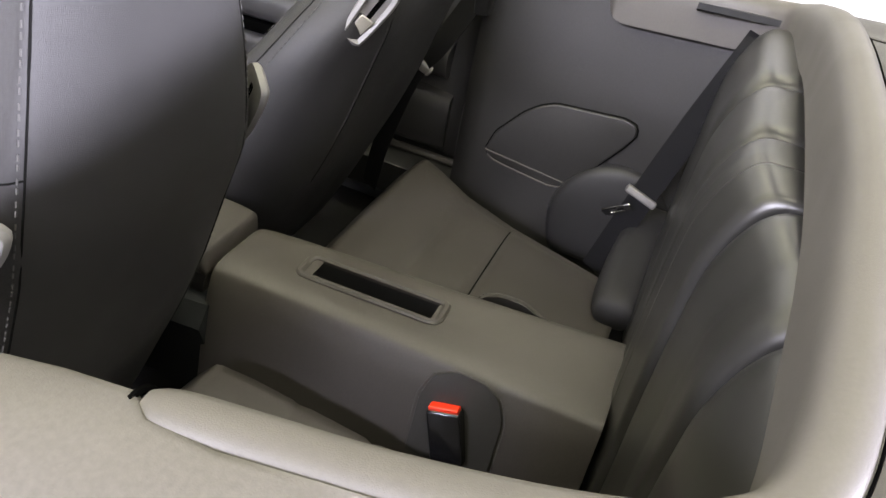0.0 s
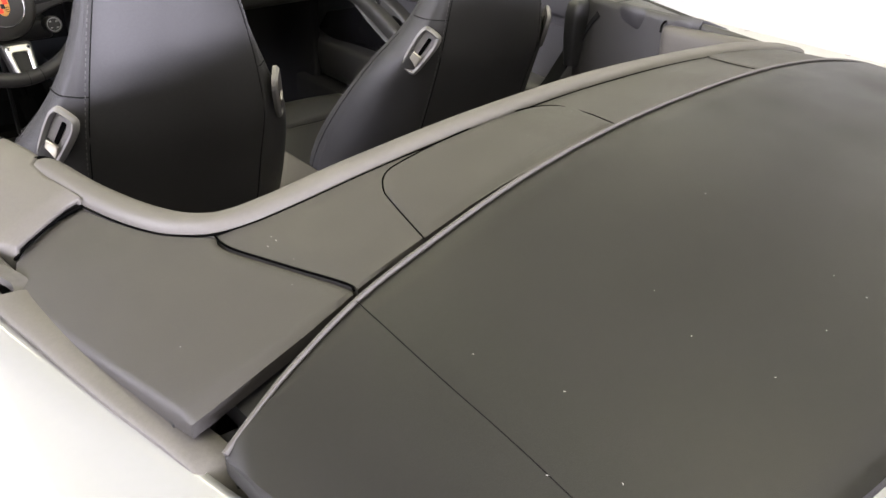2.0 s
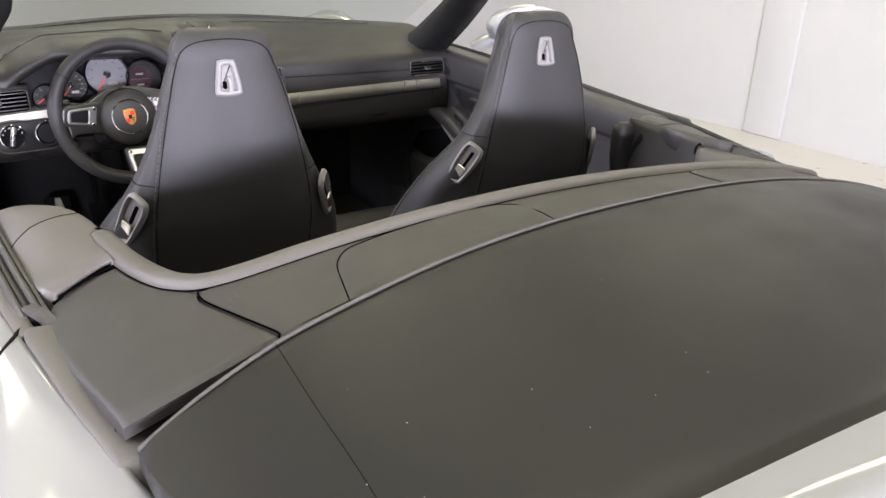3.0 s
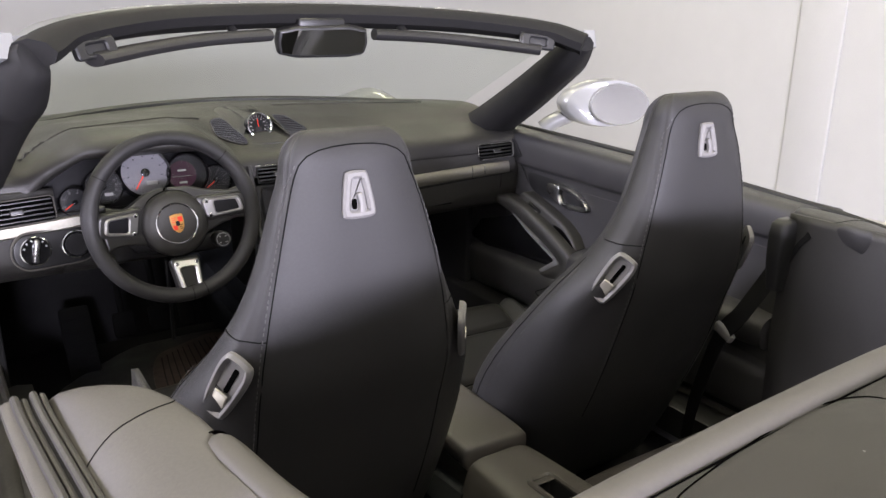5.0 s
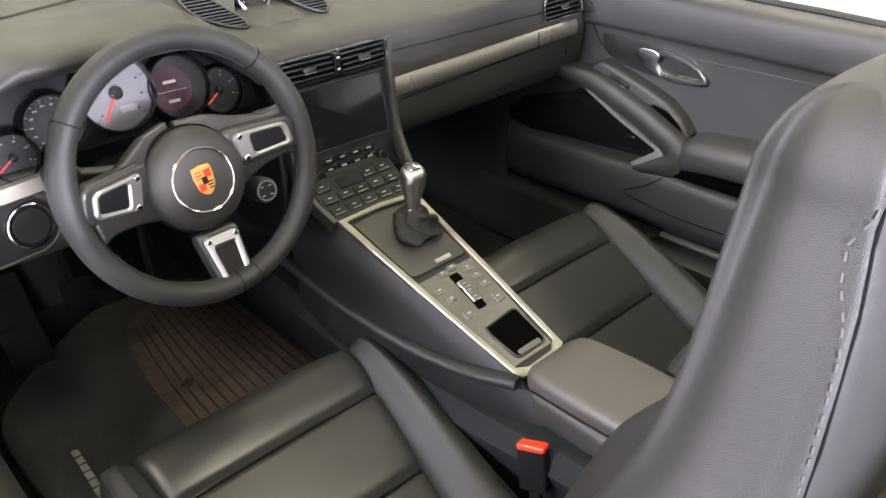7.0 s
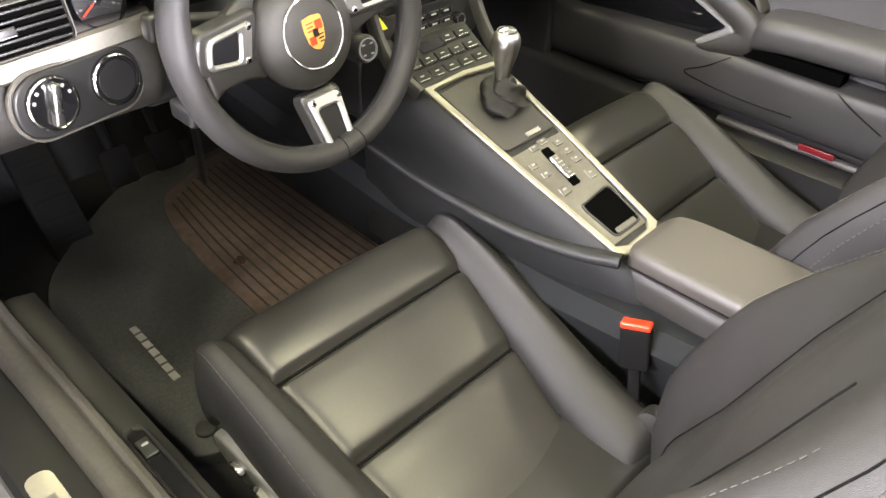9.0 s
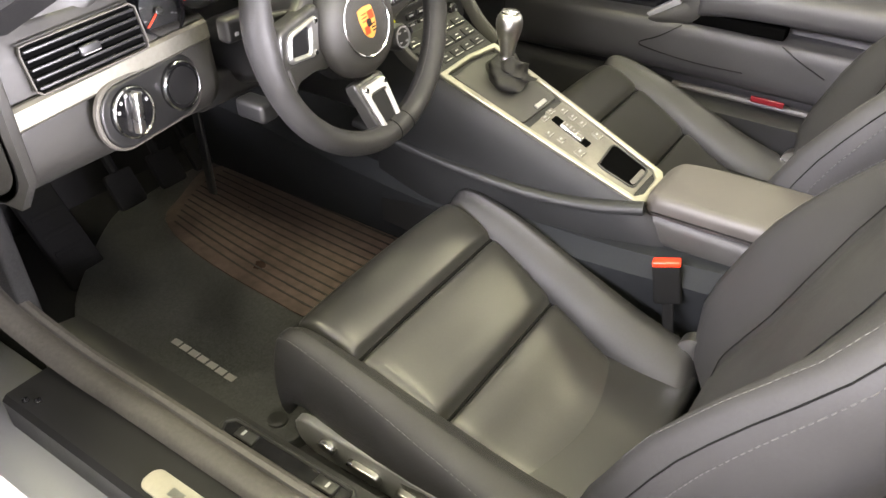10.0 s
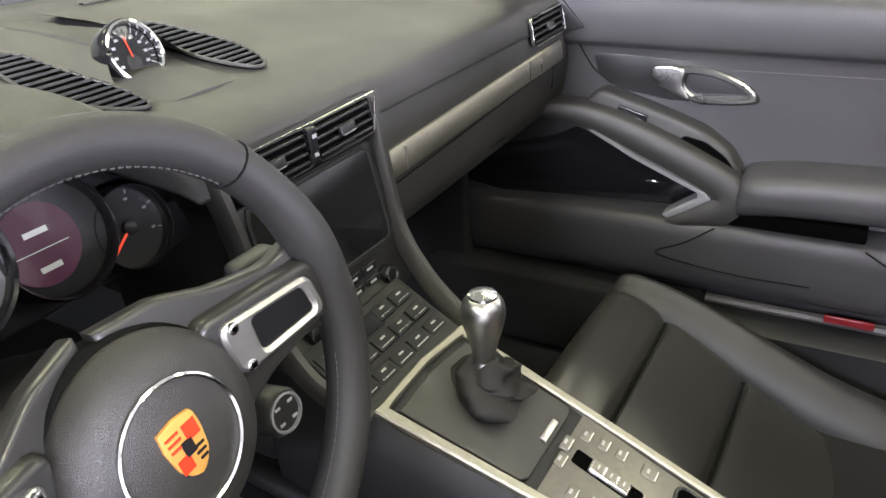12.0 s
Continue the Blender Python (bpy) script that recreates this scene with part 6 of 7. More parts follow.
# switch plate with a black plate painted as the shaded hollow behind the pull
plate_ = part("switch_plate", slab(yz([(0.20, 0.675), (0.156, 0.709), (0.142, 0.728), (0.122, 0.740), (0.047, 0.717), (-0.016, 0.696), (-0.06, 0.678), (-0.097, 0.650), (-0.120, 0.616), (-0.10, 0.590), (0.0, 0.640), (0.1, 0.680)], 60), 0.038, DX(0.737), 0.010), DASH, door, "dark switch plate")
part("recess", slab(yz([(0.004, 0.650), (-0.027, 0.671), (-0.062, 0.663), (-0.095, 0.640), (-0.114, 0.614), (-0.108, 0.598)], 36), 0.0010, DX(0.6990), 0.0003), SHADE_BLACK, plate_, "thin black plate painted as the shade behind the pull")
sw_ = part("window_switch", slab(yz([(0.089, 0.716), (0.037, 0.700), (0.042, 0.683), (0.093, 0.699)], 32), 0.007, DX(0.701), 0.002), GLOSS, plate_)
part("switch_edge", box(V(0, 0, 0), (0.026, 0.006, 0.006), plane_frame(V(0.694, 0.060, 0.694), (0, -1, -0.30), (0, -0.30, 1)), 0.002), SILVER, sw_)
# boomerang pull with a silver inner edge
mid_ = cr([V(0.23, 0.703, 0.012), V(0.16, 0.699, 0.020), V(0.092, 0.682, 0.024), V(0.038, 0.662, 0.025), V(-0.020, 0.638, 0.025), V(-0.084, 0.606, 0.026), V(-0.107, 0.587, 0.028), V(-0.111, 0.570, 0.029), V(-0.098, 0.555, 0.028), V(-0.070, 0.543, 0.023), V(-0.030, 0.529, 0.012), V(-0.009, 0.527, 0.004)], 5)
rows = []
for i, p in enumerate(mid_):
    d = (mid_[min(i + 1, len(mid_) - 1)] - mid_[max(i - 1, 0)])
    d = V(d.x, d.y, 0).normalized()
    sec = [(-1, 0.716), (-1, 0.682), (-0.92, 0.672), (-0.75, 0.668), (0, 0.666), (0.75, 0.668), (0.92, 0.672), (1, 0.682), (1, 0.716)]
    rows.append([V(x, p.x - d.y * u * p.z, p.y + d.x * u * p.z) for u, x in sec])
part("door_pull", loft(rows, True, True), DASH, door, "dark padded diagonal pull", angle=50)
part("pull_trim", sweep(cr([V(0.675, 0.133, 0.6785), V(0.673, 0.084, 0.6545), V(0.672, 0.041, 0.6325), V(0.672, -0.066, 0.5865)], 8), [(-0.012, -0.003), (0.007, -0.003), (0.007, 0.003), (-0.012, 0.003)]), SATIN, door, "satin silver pull edge")
part("pull_foot", slab(yz([(-0.058, 0.589), (-0.070, 0.588), (-0.083, 0.573), (-0.012, 0.529), (-0.001, 0.535), (-0.060, 0.576)], 40), 0.036, DX(0.7045), 0.002), SATIN, door, "satin silver pull foot")
rows = []
for y, x0, zt in ((-0.122, 0.668, 0.606), (-0.130, 0.660, 0.618), (-0.16, 0.652, 0.626), (-0.23, 0.650, 0.633), (-0.40, 0.652, 0.636), (-0.58, 0.667, 0.630), (-0.72, 0.69, 0.620)):
    rows.append(cr([V(0.745, y, zt), V(x0 + 0.03, y, zt + 0.002), V(x0 + 0.006, y, zt - 0.010), V(x0, y, zt - 0.034), V(x0 + 0.012, y, zt - 0.066), V(0.745, y, zt - 0.070)], 3, True))
part("armrest", loft([[*r] for r in zip(*[cr(c, 4) for c in zip(*rows)])]), DOORSKIN_DIM_CAP, door, "dark grey leather door armrest", angle=60)
part("speaker_pocket", slab(yz([(0.42, 0.53), (0.36, 0.60), (0.218, 0.640), (0.152, 0.672), (0.13, 0.678), (0.04, 0.632), (-0.06, 0.587), (-0.06, 0.575), (-0.01, 0.526), (0.1, 0.520), (0.3, 0.512)]), 0.004, DX(0.722), 0.001), GLOSS, door, "gloss black door pocket")
# chrome sliver built as a highlight; no fitting sits in the pocket
part("pocket_glint", box(V(0.716, 0.03, 0.575), (0.004, 0.022, 0.003), r=0.001), CHROME, door, "small chrome sliver made as a glint in the pocket")
rows = []
for y, x0, zt in ((0.42, 0.705, 0.508), (0.30, 0.688, 0.512), (0.197, 0.680, 0.518), (0.10, 0.674, 0.522), (0.0, 0.668, 0.526), (-0.10, 0.661, 0.530), (-0.25, 0.664, 0.528), (-0.55, 0.682, 0.520), (-0.74, 0.700, 0.512)):
    rows.append(cr([V(0.735, y, zt), V(x0 + 0.02, y, zt + 0.001), V(x0 + 0.002, y, zt - 0.010), V(x0, y, zt - 0.05), V(x0 + 0.01, y, zt - 0.115), V(0.735, y, zt - 0.13)], 3, True))
part("lower_bin", loft([[*r] for r in zip(*[cr(c, 4) for c in zip(*rows)])]), DOORSKIN_DIM_CAP, door, "dark lower door bin", angle=60)
part("bin_seam", tube(cr([V(0.660, -0.094, 0.528), V(0.660, -0.045, 0.492), V(0.666, 0.004, 0.464), V(0.664, -0.032, 0.454), V(0.662, -0.141, 0.446), V(0.664, -0.25, 0.446)], 6), 0.0014, 6), SEAM, door)
# solid black box put in for the shade between armrest and bin
part("bin_gap_shade", box(V(0.690, -0.215, 0.546), (0.04, 0.205, 0.026), r=0.003), SHADE_BLACK, door, "black box painted as the shade under the armrest")
part("bin_seam", tube(cr([V(0.662, -0.320, 0.525), V(0.664, -0.36, 0.500), V(0.668, -0.42, 0.470)], 5), 0.0014, 6), SEAM, door)
part("reflector", box(V(0.682, -0.315, 0.385), (0.006, 0.075, 0.014), r=0.002), RED_DIM, door, "dull red door reflector")
part("corner_vent", slab(resample([(0.20, 0.885), (0.42, 0.89), (0.42, 0.82), (0.25, 0.815), (0.16, 0.84)], 30), 0.003, Matrix(((0, 0, -1, 0.7190), (1, 0, 0, 0), (0, 1, 0, 0), (0, 0, 0, 1))), 0.001), PLASTIC, door)
# right sill visible by the seat
cov_ = thing("sill_cover", (0.69, -0.3, 0.30), "black plastic inner sill cover beside the passenger seat", "sill")
part("cover", sweep([V(0.690, -0.06, 0.330), V(0.690, -0.3, 0.330), V(0.690, -0.95, 0.330)], [(-0.04, -0.05), (0.05, -0.05), (0.05, 0.02), (0.03, 0.03), (-0.03, 0.022)]), PLASTIC, cov_)
part("carpet", box(V(0.715, 0.20, 0.290), (0.12, 0.56, 0.16), r=0.012), CARPET, cov_, "dark carpet on the sill side")
part("seal", sweep([V(0.716, -0.08, 0.362), V(0.716, -0.3, 0.362), V(0.716, -0.95, 0.362)], circle2(0.009, 8)), SEAL, cov_, "grey-black rubber seal")

# ---- driver's door, open ----
dd = thing("driver_door", (-0.83, 0.50, 0.6), "open driver's door with dark inner panel and storage bin", "door")
DM = Matrix.Translation((-0.83, 0.50, 0)) @ Matrix.Rotation(radians(-35), 4, "Z")


def dpt(d, off, z):
    """A point on the open door: d along it from the hinge, off towards the cabin."""
    return DM @ V(off, -d, z)


part("outer_skin", loft([[dpt(d, o, z) for o, z in ((-0.03, 0.88), (-0.055, 0.80), (-0.07, 0.62), (-0.055, 0.40), (-0.04, 0.22))] for d in np.linspace(0.0, 1.45, 12)], False, False), PAINT, dd, "white painted outer skin", solid=0.004)
rows = []
for d, bin_ in ((0.02, 0.02), (0.10, 0.05), (0.22, 0.075), (0.5, 0.08), (0.9, 0.07), (1.2, 0.05), (1.42, 0.02)):
    rows.append([dpt(d, a.x, a.y) for a in cr([(p, q, 0) for p, q in ((-0.03, 0.885), (0.03, 0.90), (0.062, 0.86), (0.058, 0.76), (0.040, 0.70), (0.045, 0.60), (0.05 + bin_ * 0.3, 0.52), (0.05 + bin_, 0.49), (0.05 + bin_, 0.40), (0.04 + bin_ * 0.6, 0.34), (-0.02, 0.32))], 4)])
part("door_card", loft([[*r] for r in zip(*[cr(c, 4) for c in zip(*rows)])], False, False), PLASTIC, dd, "dark inner door card with storage bin", solid=0.01, angle=60)
part("door_edge", box(V(0.0, -0.01, 0.56), (0.09, 0.012, 0.62), DM, 0.004), PAINT, dd, "white door end")

# ---- windscreen ----
ws = thing("windscreen", (0, 0.3, 0.95), "windscreen frame in dark trim with clear glass, roof removed", "windscreen")
HDR = [(-0.590, -0.222, 1.183), (-0.53, -0.155, 1.209), (-0.38, -0.05, 1.230), (-0.19, 0.005, 1.240), (0.0, 0.025, 1.243)]
HDR = HDR + [(-x, y, z) for x, y, z in HDR[-2::-1]]
hdr = cr(HDR, 8)
SEC = [(-0.045, -0.006), (-0.035, -0.026), (0.0, -0.030), (0.035, -0.018), (0.045, 0.0), (0.030, 0.016), (0.0, 0.022), (-0.030, 0.014)]
part("header", sweep(hdr, SEC), PILLAR, ws, "dark header rail")
part("header_cap", sweep([p + V(0, 0.035, 0.016) for p in hdr], [(-0.030, -0.008), (0.030, -0.008), (0.026, 0.006), (0, 0.010), (-0.026, 0.006)]), PAINT, ws, "white painted header cap")
for s in (-1, 1):
    post = cr([(s * 0.590, -0.222, 1.183), (s * 0.642, -0.06, 1.110), (s * 0.68, 0.12, 1.020), (s * 0.715, 0.32, 0.925), (s * 0.735, 0.44, 0.875)], 6)
    deep = 0.034 * (s < 0)
    part("pillar", sweep(post, [(-0.036, -0.030 - deep), (0.0, -0.038 - deep), (0.036, -0.028 - deep), (0.042, 0.0), (0.03, 0.026), (0.0, 0.032), (-0.03, 0.026), (-0.042, 0.0)], scale=[(1 + 0.7 * i / 24) * min(1.0, 0.55 + 0.20 * i - 0.02 * i * i) if i < 5 else 1 + 0.7 * i / 24 for i in range(25)]), PILLAR, ws, "dark trimmed windscreen pillar", angle=70)
    part("pillar_cap", sweep([p + V(s * 0.034, 0.02, 0.012) for p in post], [(-0.014, -0.024), (0.014, -0.024), (0.014, 0.018), (-0.014, 0.018)]), PAINT, ws, "white painted pillar skin")
    part("latch_block", slab(rrect(0.080, 0.034, 0.006), 0.012, plane_frame(V(s * 0.490, -0.158, 1.184), (1, s * -0.5, s * -0.15), (0, 0.3, 1)), 0.003), PLASTIC, ws)
    part("latch_pocket", frame_slab(resample(rrect(0.080, 0.034, 0.006), 32), resample(rrect(0.040, 0.016, 0.003), 32), 0.008, plane_frame(V(s * 0.488, -0.171, 1.184), (1, s * -0.5, s * -0.15), (0, 0.3, 1)), 0.003), PLASTIC, ws, "black roof latch pocket")
rows = []
for k in range(13):
    v = k / 12
    row = []
    for u in np.linspace(-1, 1, 33):
        top = V(0.56 * u, 0.03 - 0.19 * u * u, 1.230 - 0.035 * u * u)
        low = V(0.66 * u, 0.84 - 0.34 * u * u, 0.945 - 0.02 * u * u)
        row.append(top.lerp(low, v))
    rows.append(row)
glass = part("glass", loft(rows, False, False), GLASS, ws, "clear laminated glass")
glass.visible_shadow = False
low = [V(0.68 * u, 0.845 - 0.34 * u * u, 0.974 - 0.02 * u * u) for u in np.linspace(-1, 1, 33)]
part("lower_seal", sweep(low, [(-0.018, -0.012), (0.016, -0.012), (0.016, 0.004), (-0.018, 0.007)]), RUBBER, ws, "black lower glass seal")
cowl = [V(0.70 * u, 0.90 - 0.34 * u * u, 0.925 - 0.02 * u * u) for u in np.linspace(-1, 1, 33)]
part("cowl", sweep(cowl, [(-0.06, -0.01), (0.06, -0.01), (0.06, 0.006), (-0.06, 0.016)]), PLASTIC, ws, "black plastic cowl")
for x0, x1 in ((-0.52, 0.02), (0.0, 0.5)):
    f = lambda x: V(x, 0.86 - 0.34 * (x / 0.68) ** 2, 0.962 - 0.02 * (x / 0.68) ** 2)
    part("wiper", tube([f(x) for x in np.linspace(x0, x1, 10)], 0.006, 8), RUBBER, ws, "black wiper arm")
part("centre_latch", box(V(0.0, -0.005, 1.222), (0.11, 0.05, 0.026), r=0.006), PLASTIC, ws)
mir_ = thing("rear_view_mirror", (-0.02, 0.02, 1.15), "black rear-view mirror on the windscreen header", "mirror")
mm = plane_frame(V(0.0, -0.030, 1.184), (1, -0.06, 0), (0, -0.24, 1))
mo = resample([(-0.100, 0.026), (-0.06, 0.034), (0.06, 0.036), (0.100, 0.028), (0.106, 0.0), (0.098, -0.028), (0.06, -0.034), (-0.06, -0.034), (-0.098, -0.026), (-0.105, 0.0)], 48)
part("housing", slab(mo, 0.024, mm @ pose(0, 0, -0.02), 0.006), PLASTIC, mir_)
part("glass", slab(shrink(mo, 0.007), 0.001, mm @ pose(0, 0, 0.0036)), MIRROR, mir_, "dark mirror glass")
part("stem", tube([V(0.0, -0.015, 1.186), V(0.0, 0.01, 1.222)], 0.010, 10, (1, 0, 0)), PLASTIC, mir_)
for s in (-1, 1):
    visor = thing("sun_visor", (s * 0.29, 0.0, 1.18), "black leather sun visor folded up under the header", "sun visor", "sun visors")
    pts = cr([V(s * 0.492, -0.175, 1.166), V(s * 0.38, -0.105, 1.181), V(s * 0.26, -0.055, 1.193), V(s * 0.125, -0.03, 1.200)], 8)
    part("pad", sweep(pts, circle2(0.017, 12, 1.5, 0.75)), LEATHER, visor)
    part("hinge", tube([V(s * 0.20, -0.045, 1.200), V(s * 0.20, -0.01, 1.222)], 0.009, 10, (1, 0, 0)), PLASTIC, visor)

wm = thing("wing_mirror", (0.95, 0.20, 0.95), "white painted wing mirror on the passenger door", "wing mirror")
rows = []
for k, (d, a, b) in enumerate(((0.0, 0.104, 0.070), (0.03, 0.108, 0.075), (0.07, 0.094, 0.066), (0.10, 0.064, 0.047), (0.115, 0.020, 0.014))):
    rows.append([V(1.015 + a * math.cos(t) * (1.35 if math.cos(t) < 0 else 1), 0.098 + d - 0.045 * math.cos(t), 0.985 + b * math.sin(t)) for t in np.linspace(0, 2 * math.pi, 33)[:-1]])
part("shell", loft([[*r] for r in zip(*[cr(c, 4) for c in zip(*rows)])], True, True), PAINT, wm, "white painted shell", angle=70)
part("mirror_glass", lathe([(1.0, 0), (1.0, 0.002), (0.001, 0.003)], plane_frame(V(1.018, 0.070, 0.985), (0.84, -0.44, 0), (0, 0.20, 0.98)) @ Matrix.Diagonal((0.088, 0.060, 1, 1)), 32), MIRROR, wm, "mirror glass")
wgm = plane_frame(V(1.018, 0.070, 0.985), (0.84, -0.44, 0), (0, 0.20, 0.98))
part("glass_rim", lathe([(1.0, -0.030), (1.05, -0.026), (1.06, 0.0), (1.03, 0.004), (0.99, 0.002)], wgm @ Matrix.Diagonal((0.088, 0.060, 1, 1)), 36, cap=False), PAINT, wm, "white painted mirror edge")
part("foot", tube(cr([V(0.86, 0.24, 0.900), V(0.89, 0.22, 0.925), V(0.94, 0.19, 0.950)], 4), 0.026, 12), PAINT, wm)

# ---- footwell ----
mat_ = thing("floor_mat", (-0.33, 0.35, 0.20), "dark floor mat with ribbed heel pad in the driver's footwell", "floor mat")
mo = cr([(-0.515, 0.625, 0), (-0.590, 0.53, 0), (-0.610, 0.42, 0), (-0.602, 0.22, 0), (-0.596, 0.06, 0), (-0.585, 0.02, 0), (-0.50, 0.0, 0), (-0.30, 0.0, 0), (-0.10, 0.02, 0), (-0.075, 0.06, 0), (-0.050, 0.22, 0), (-0.035, 0.64, 0), (-0.028, 0.72, 0), (-0.05, 0.77, 0), (-0.12, 0.785, 0), (-0.24, 0.78, 0), (-0.34, 0.765, 0)], 4, True)
part("carpet", slab([(p.x, p.y) for p in mo], 0.028, pose(0, 0, 0.198), 0.004), MATBLACK, mat_)
pad = [(-0.335, 0.125), (-0.20, 0.10), (-0.075, 0.11), (-0.055, 0.16), (-0.048, 0.40), (-0.036, 0.68), (-0.048, 0.725), (-0.09, 0.750), (-0.14, 0.735), (-0.20, 0.705), (-0.28, 0.66), (-0.325, 0.52), (-0.345, 0.30)]
part("heel_pad", slab([(p.x, p.y) for p in cr([(a, b, 0) for a, b in pad], 4, True)], 0.003, pose(0, 0, 0.2255), 0.001), MATBROWN, mat_, "brown-black worn rubber heel pad")
for i in range(13):
    f = i / 12
    a, b = V(-0.275 + 0.226 * f, 0.635 + 0.075 * math.sin(math.pi * min(1, f * 1.25) / 2), 0.2288), V(-0.325 + 0.262 * f, 0.135, 0.2288)
    part("groove", sweep([a.lerp(b, k / 8) + V(-0.010 * math.sin(math.pi * k / 8) * (1 - f), 0, 0) for k in range(9)], [(-0.0020, -0.001), (0.0020, -0.001), (0.0020, 0.0004), (-0.0020, 0.0004)]), RUBBER, mat_, "dark groove")
for k in range(7):
    f = k / 6
    part("letter_bar", box(V(-0.5245 - 0.007 * f, 0.332 - 0.142 * f, 0.2266), (0.0125, 0.0185, 0.0012)), SLOTGREY, mat_, "silver bar in place of lettering")
part("eyelet", lathe([(0.016, 0.0), (0.016, 0.005), (0.012, 0.007), (0.004, 0.006)], pose(-0.555, 0.058, 0.226), 20), RUBBER, mat_)
foot = thing("footrest", (-0.485, 0.72, 0.21), "black plastic footrest in the driver's footwell", "footrest")
fm = plane_frame(V(-0.485, 0.72, 0.285), (1, 0, 0), (0, 0.60, 0.75))
part("pad", slab(rrect(0.085, 0.24, 0.012), 0.02, fm, 0.005), SEAM, foot)
for k in range(5):
    part("rib", box(V(0, -0.08 + 0.04 * k, 0.0205), (0.066, 0.010, 0.003), fm, 0.001), SEAM, foot)
for px, w in ((-0.37, 0.06), (-0.27, 0.06), (-0.19, 0.045)):
    ped = thing("pedal", (px, 0.62, 0.36), "black pedal hanging under the dashboard", "pedal", "pedals")
    part("arm", tube(cr([V(px, 0.78, 0.62), V(px, 0.70, 0.48), V(px, 0.635, 0.37)], 4), 0.010, 8, (1, 0, 0)), SEAM, ped)
    part("pad", slab(rrect(w, 0.075, 0.008), 0.012, plane_frame(V(px, 0.63, 0.36), (1, 0, 0), (0, 0.5, 0.86)), 0.003), SEAM, ped)
part("trim_edge", box(V(-0.262, 0.50, 0.46), (0.008, 0.02, 0.24), r=0.002), PLASTIC, dash)

# ---- rear cabin ----
tun = thing("rear_tunnel", (0.01, -0.95, 0.3), "grey-brown leather tunnel between the rear seats with an open tray", "tunnel trim")
rows = []
for y, zt, hw in ((-0.672, 0.488, 0.058), (-0.685, 0.498, 0.064), (-0.80, 0.503, 0.070), (-0.98, 0.508, 0.076), (-1.15, 0.514, 0.084), (-1.235, 0.518, 0.088)):
    rows.append([V(0.026 + a, y, b) for a, b in ((-hw - 0.050, 0.22), (-hw - 0.022, zt - 0.09), (-hw - 0.006, zt - 0.022), (-hw + 0.014, zt - 0.002), (0, zt), (hw - 0.014, zt - 0.002), (hw + 0.006, zt - 0.022), (hw + 0.022, zt - 0.09), (hw + 0.050, 0.22))])
rows = [cr(r, 8) for r in [[*q] for q in zip(*[cr(list(c), 16) for c in zip(*rows)])]]
bm = loft(rows, True, True)
hole_faces = [f for f in bm.faces if len(f.verts) == 4 and f.calc_center_median().z > 0.47 and abs(f.calc_center_median().x - 0.030) < 0.021 and -0.978 < f.calc_center_median().y < -0.796]
bmesh.ops.delete(bm, geom=hole_faces, context="FACES")
part("cover", bm, ARMLEATHER, tun, angle=40)
to = resample(rrect(0.060, 0.222, 0.016), 44)
tm = plane_frame(V(0.030, -0.886, 0.5025), (1, 0, 0), (0, 1, -0.03))
tr = part("tray_frame", frame_slab(to, shrink(to, 0.011), 0.008, tm, 0.003), ARMLEATHER, tun, "raised tray frame")
well = bmesh.new()
top_ = [well.verts.new(tm @ V(a, b, 0.004)) for a, b in shrink(to, 0.0105)]
low_ = [well.verts.new(tm @ V(a * 0.85, b * 0.94, -0.055)) for a, b in shrink(to, 0.0105)]
for i in range(44):
    well.faces.new((top_[i], top_[(i + 1) % 44], low_[(i + 1) % 44], low_[i]))
well.faces.new(low_)
part("tray_well", well, PLASTIC, tr, "deep black tray well")
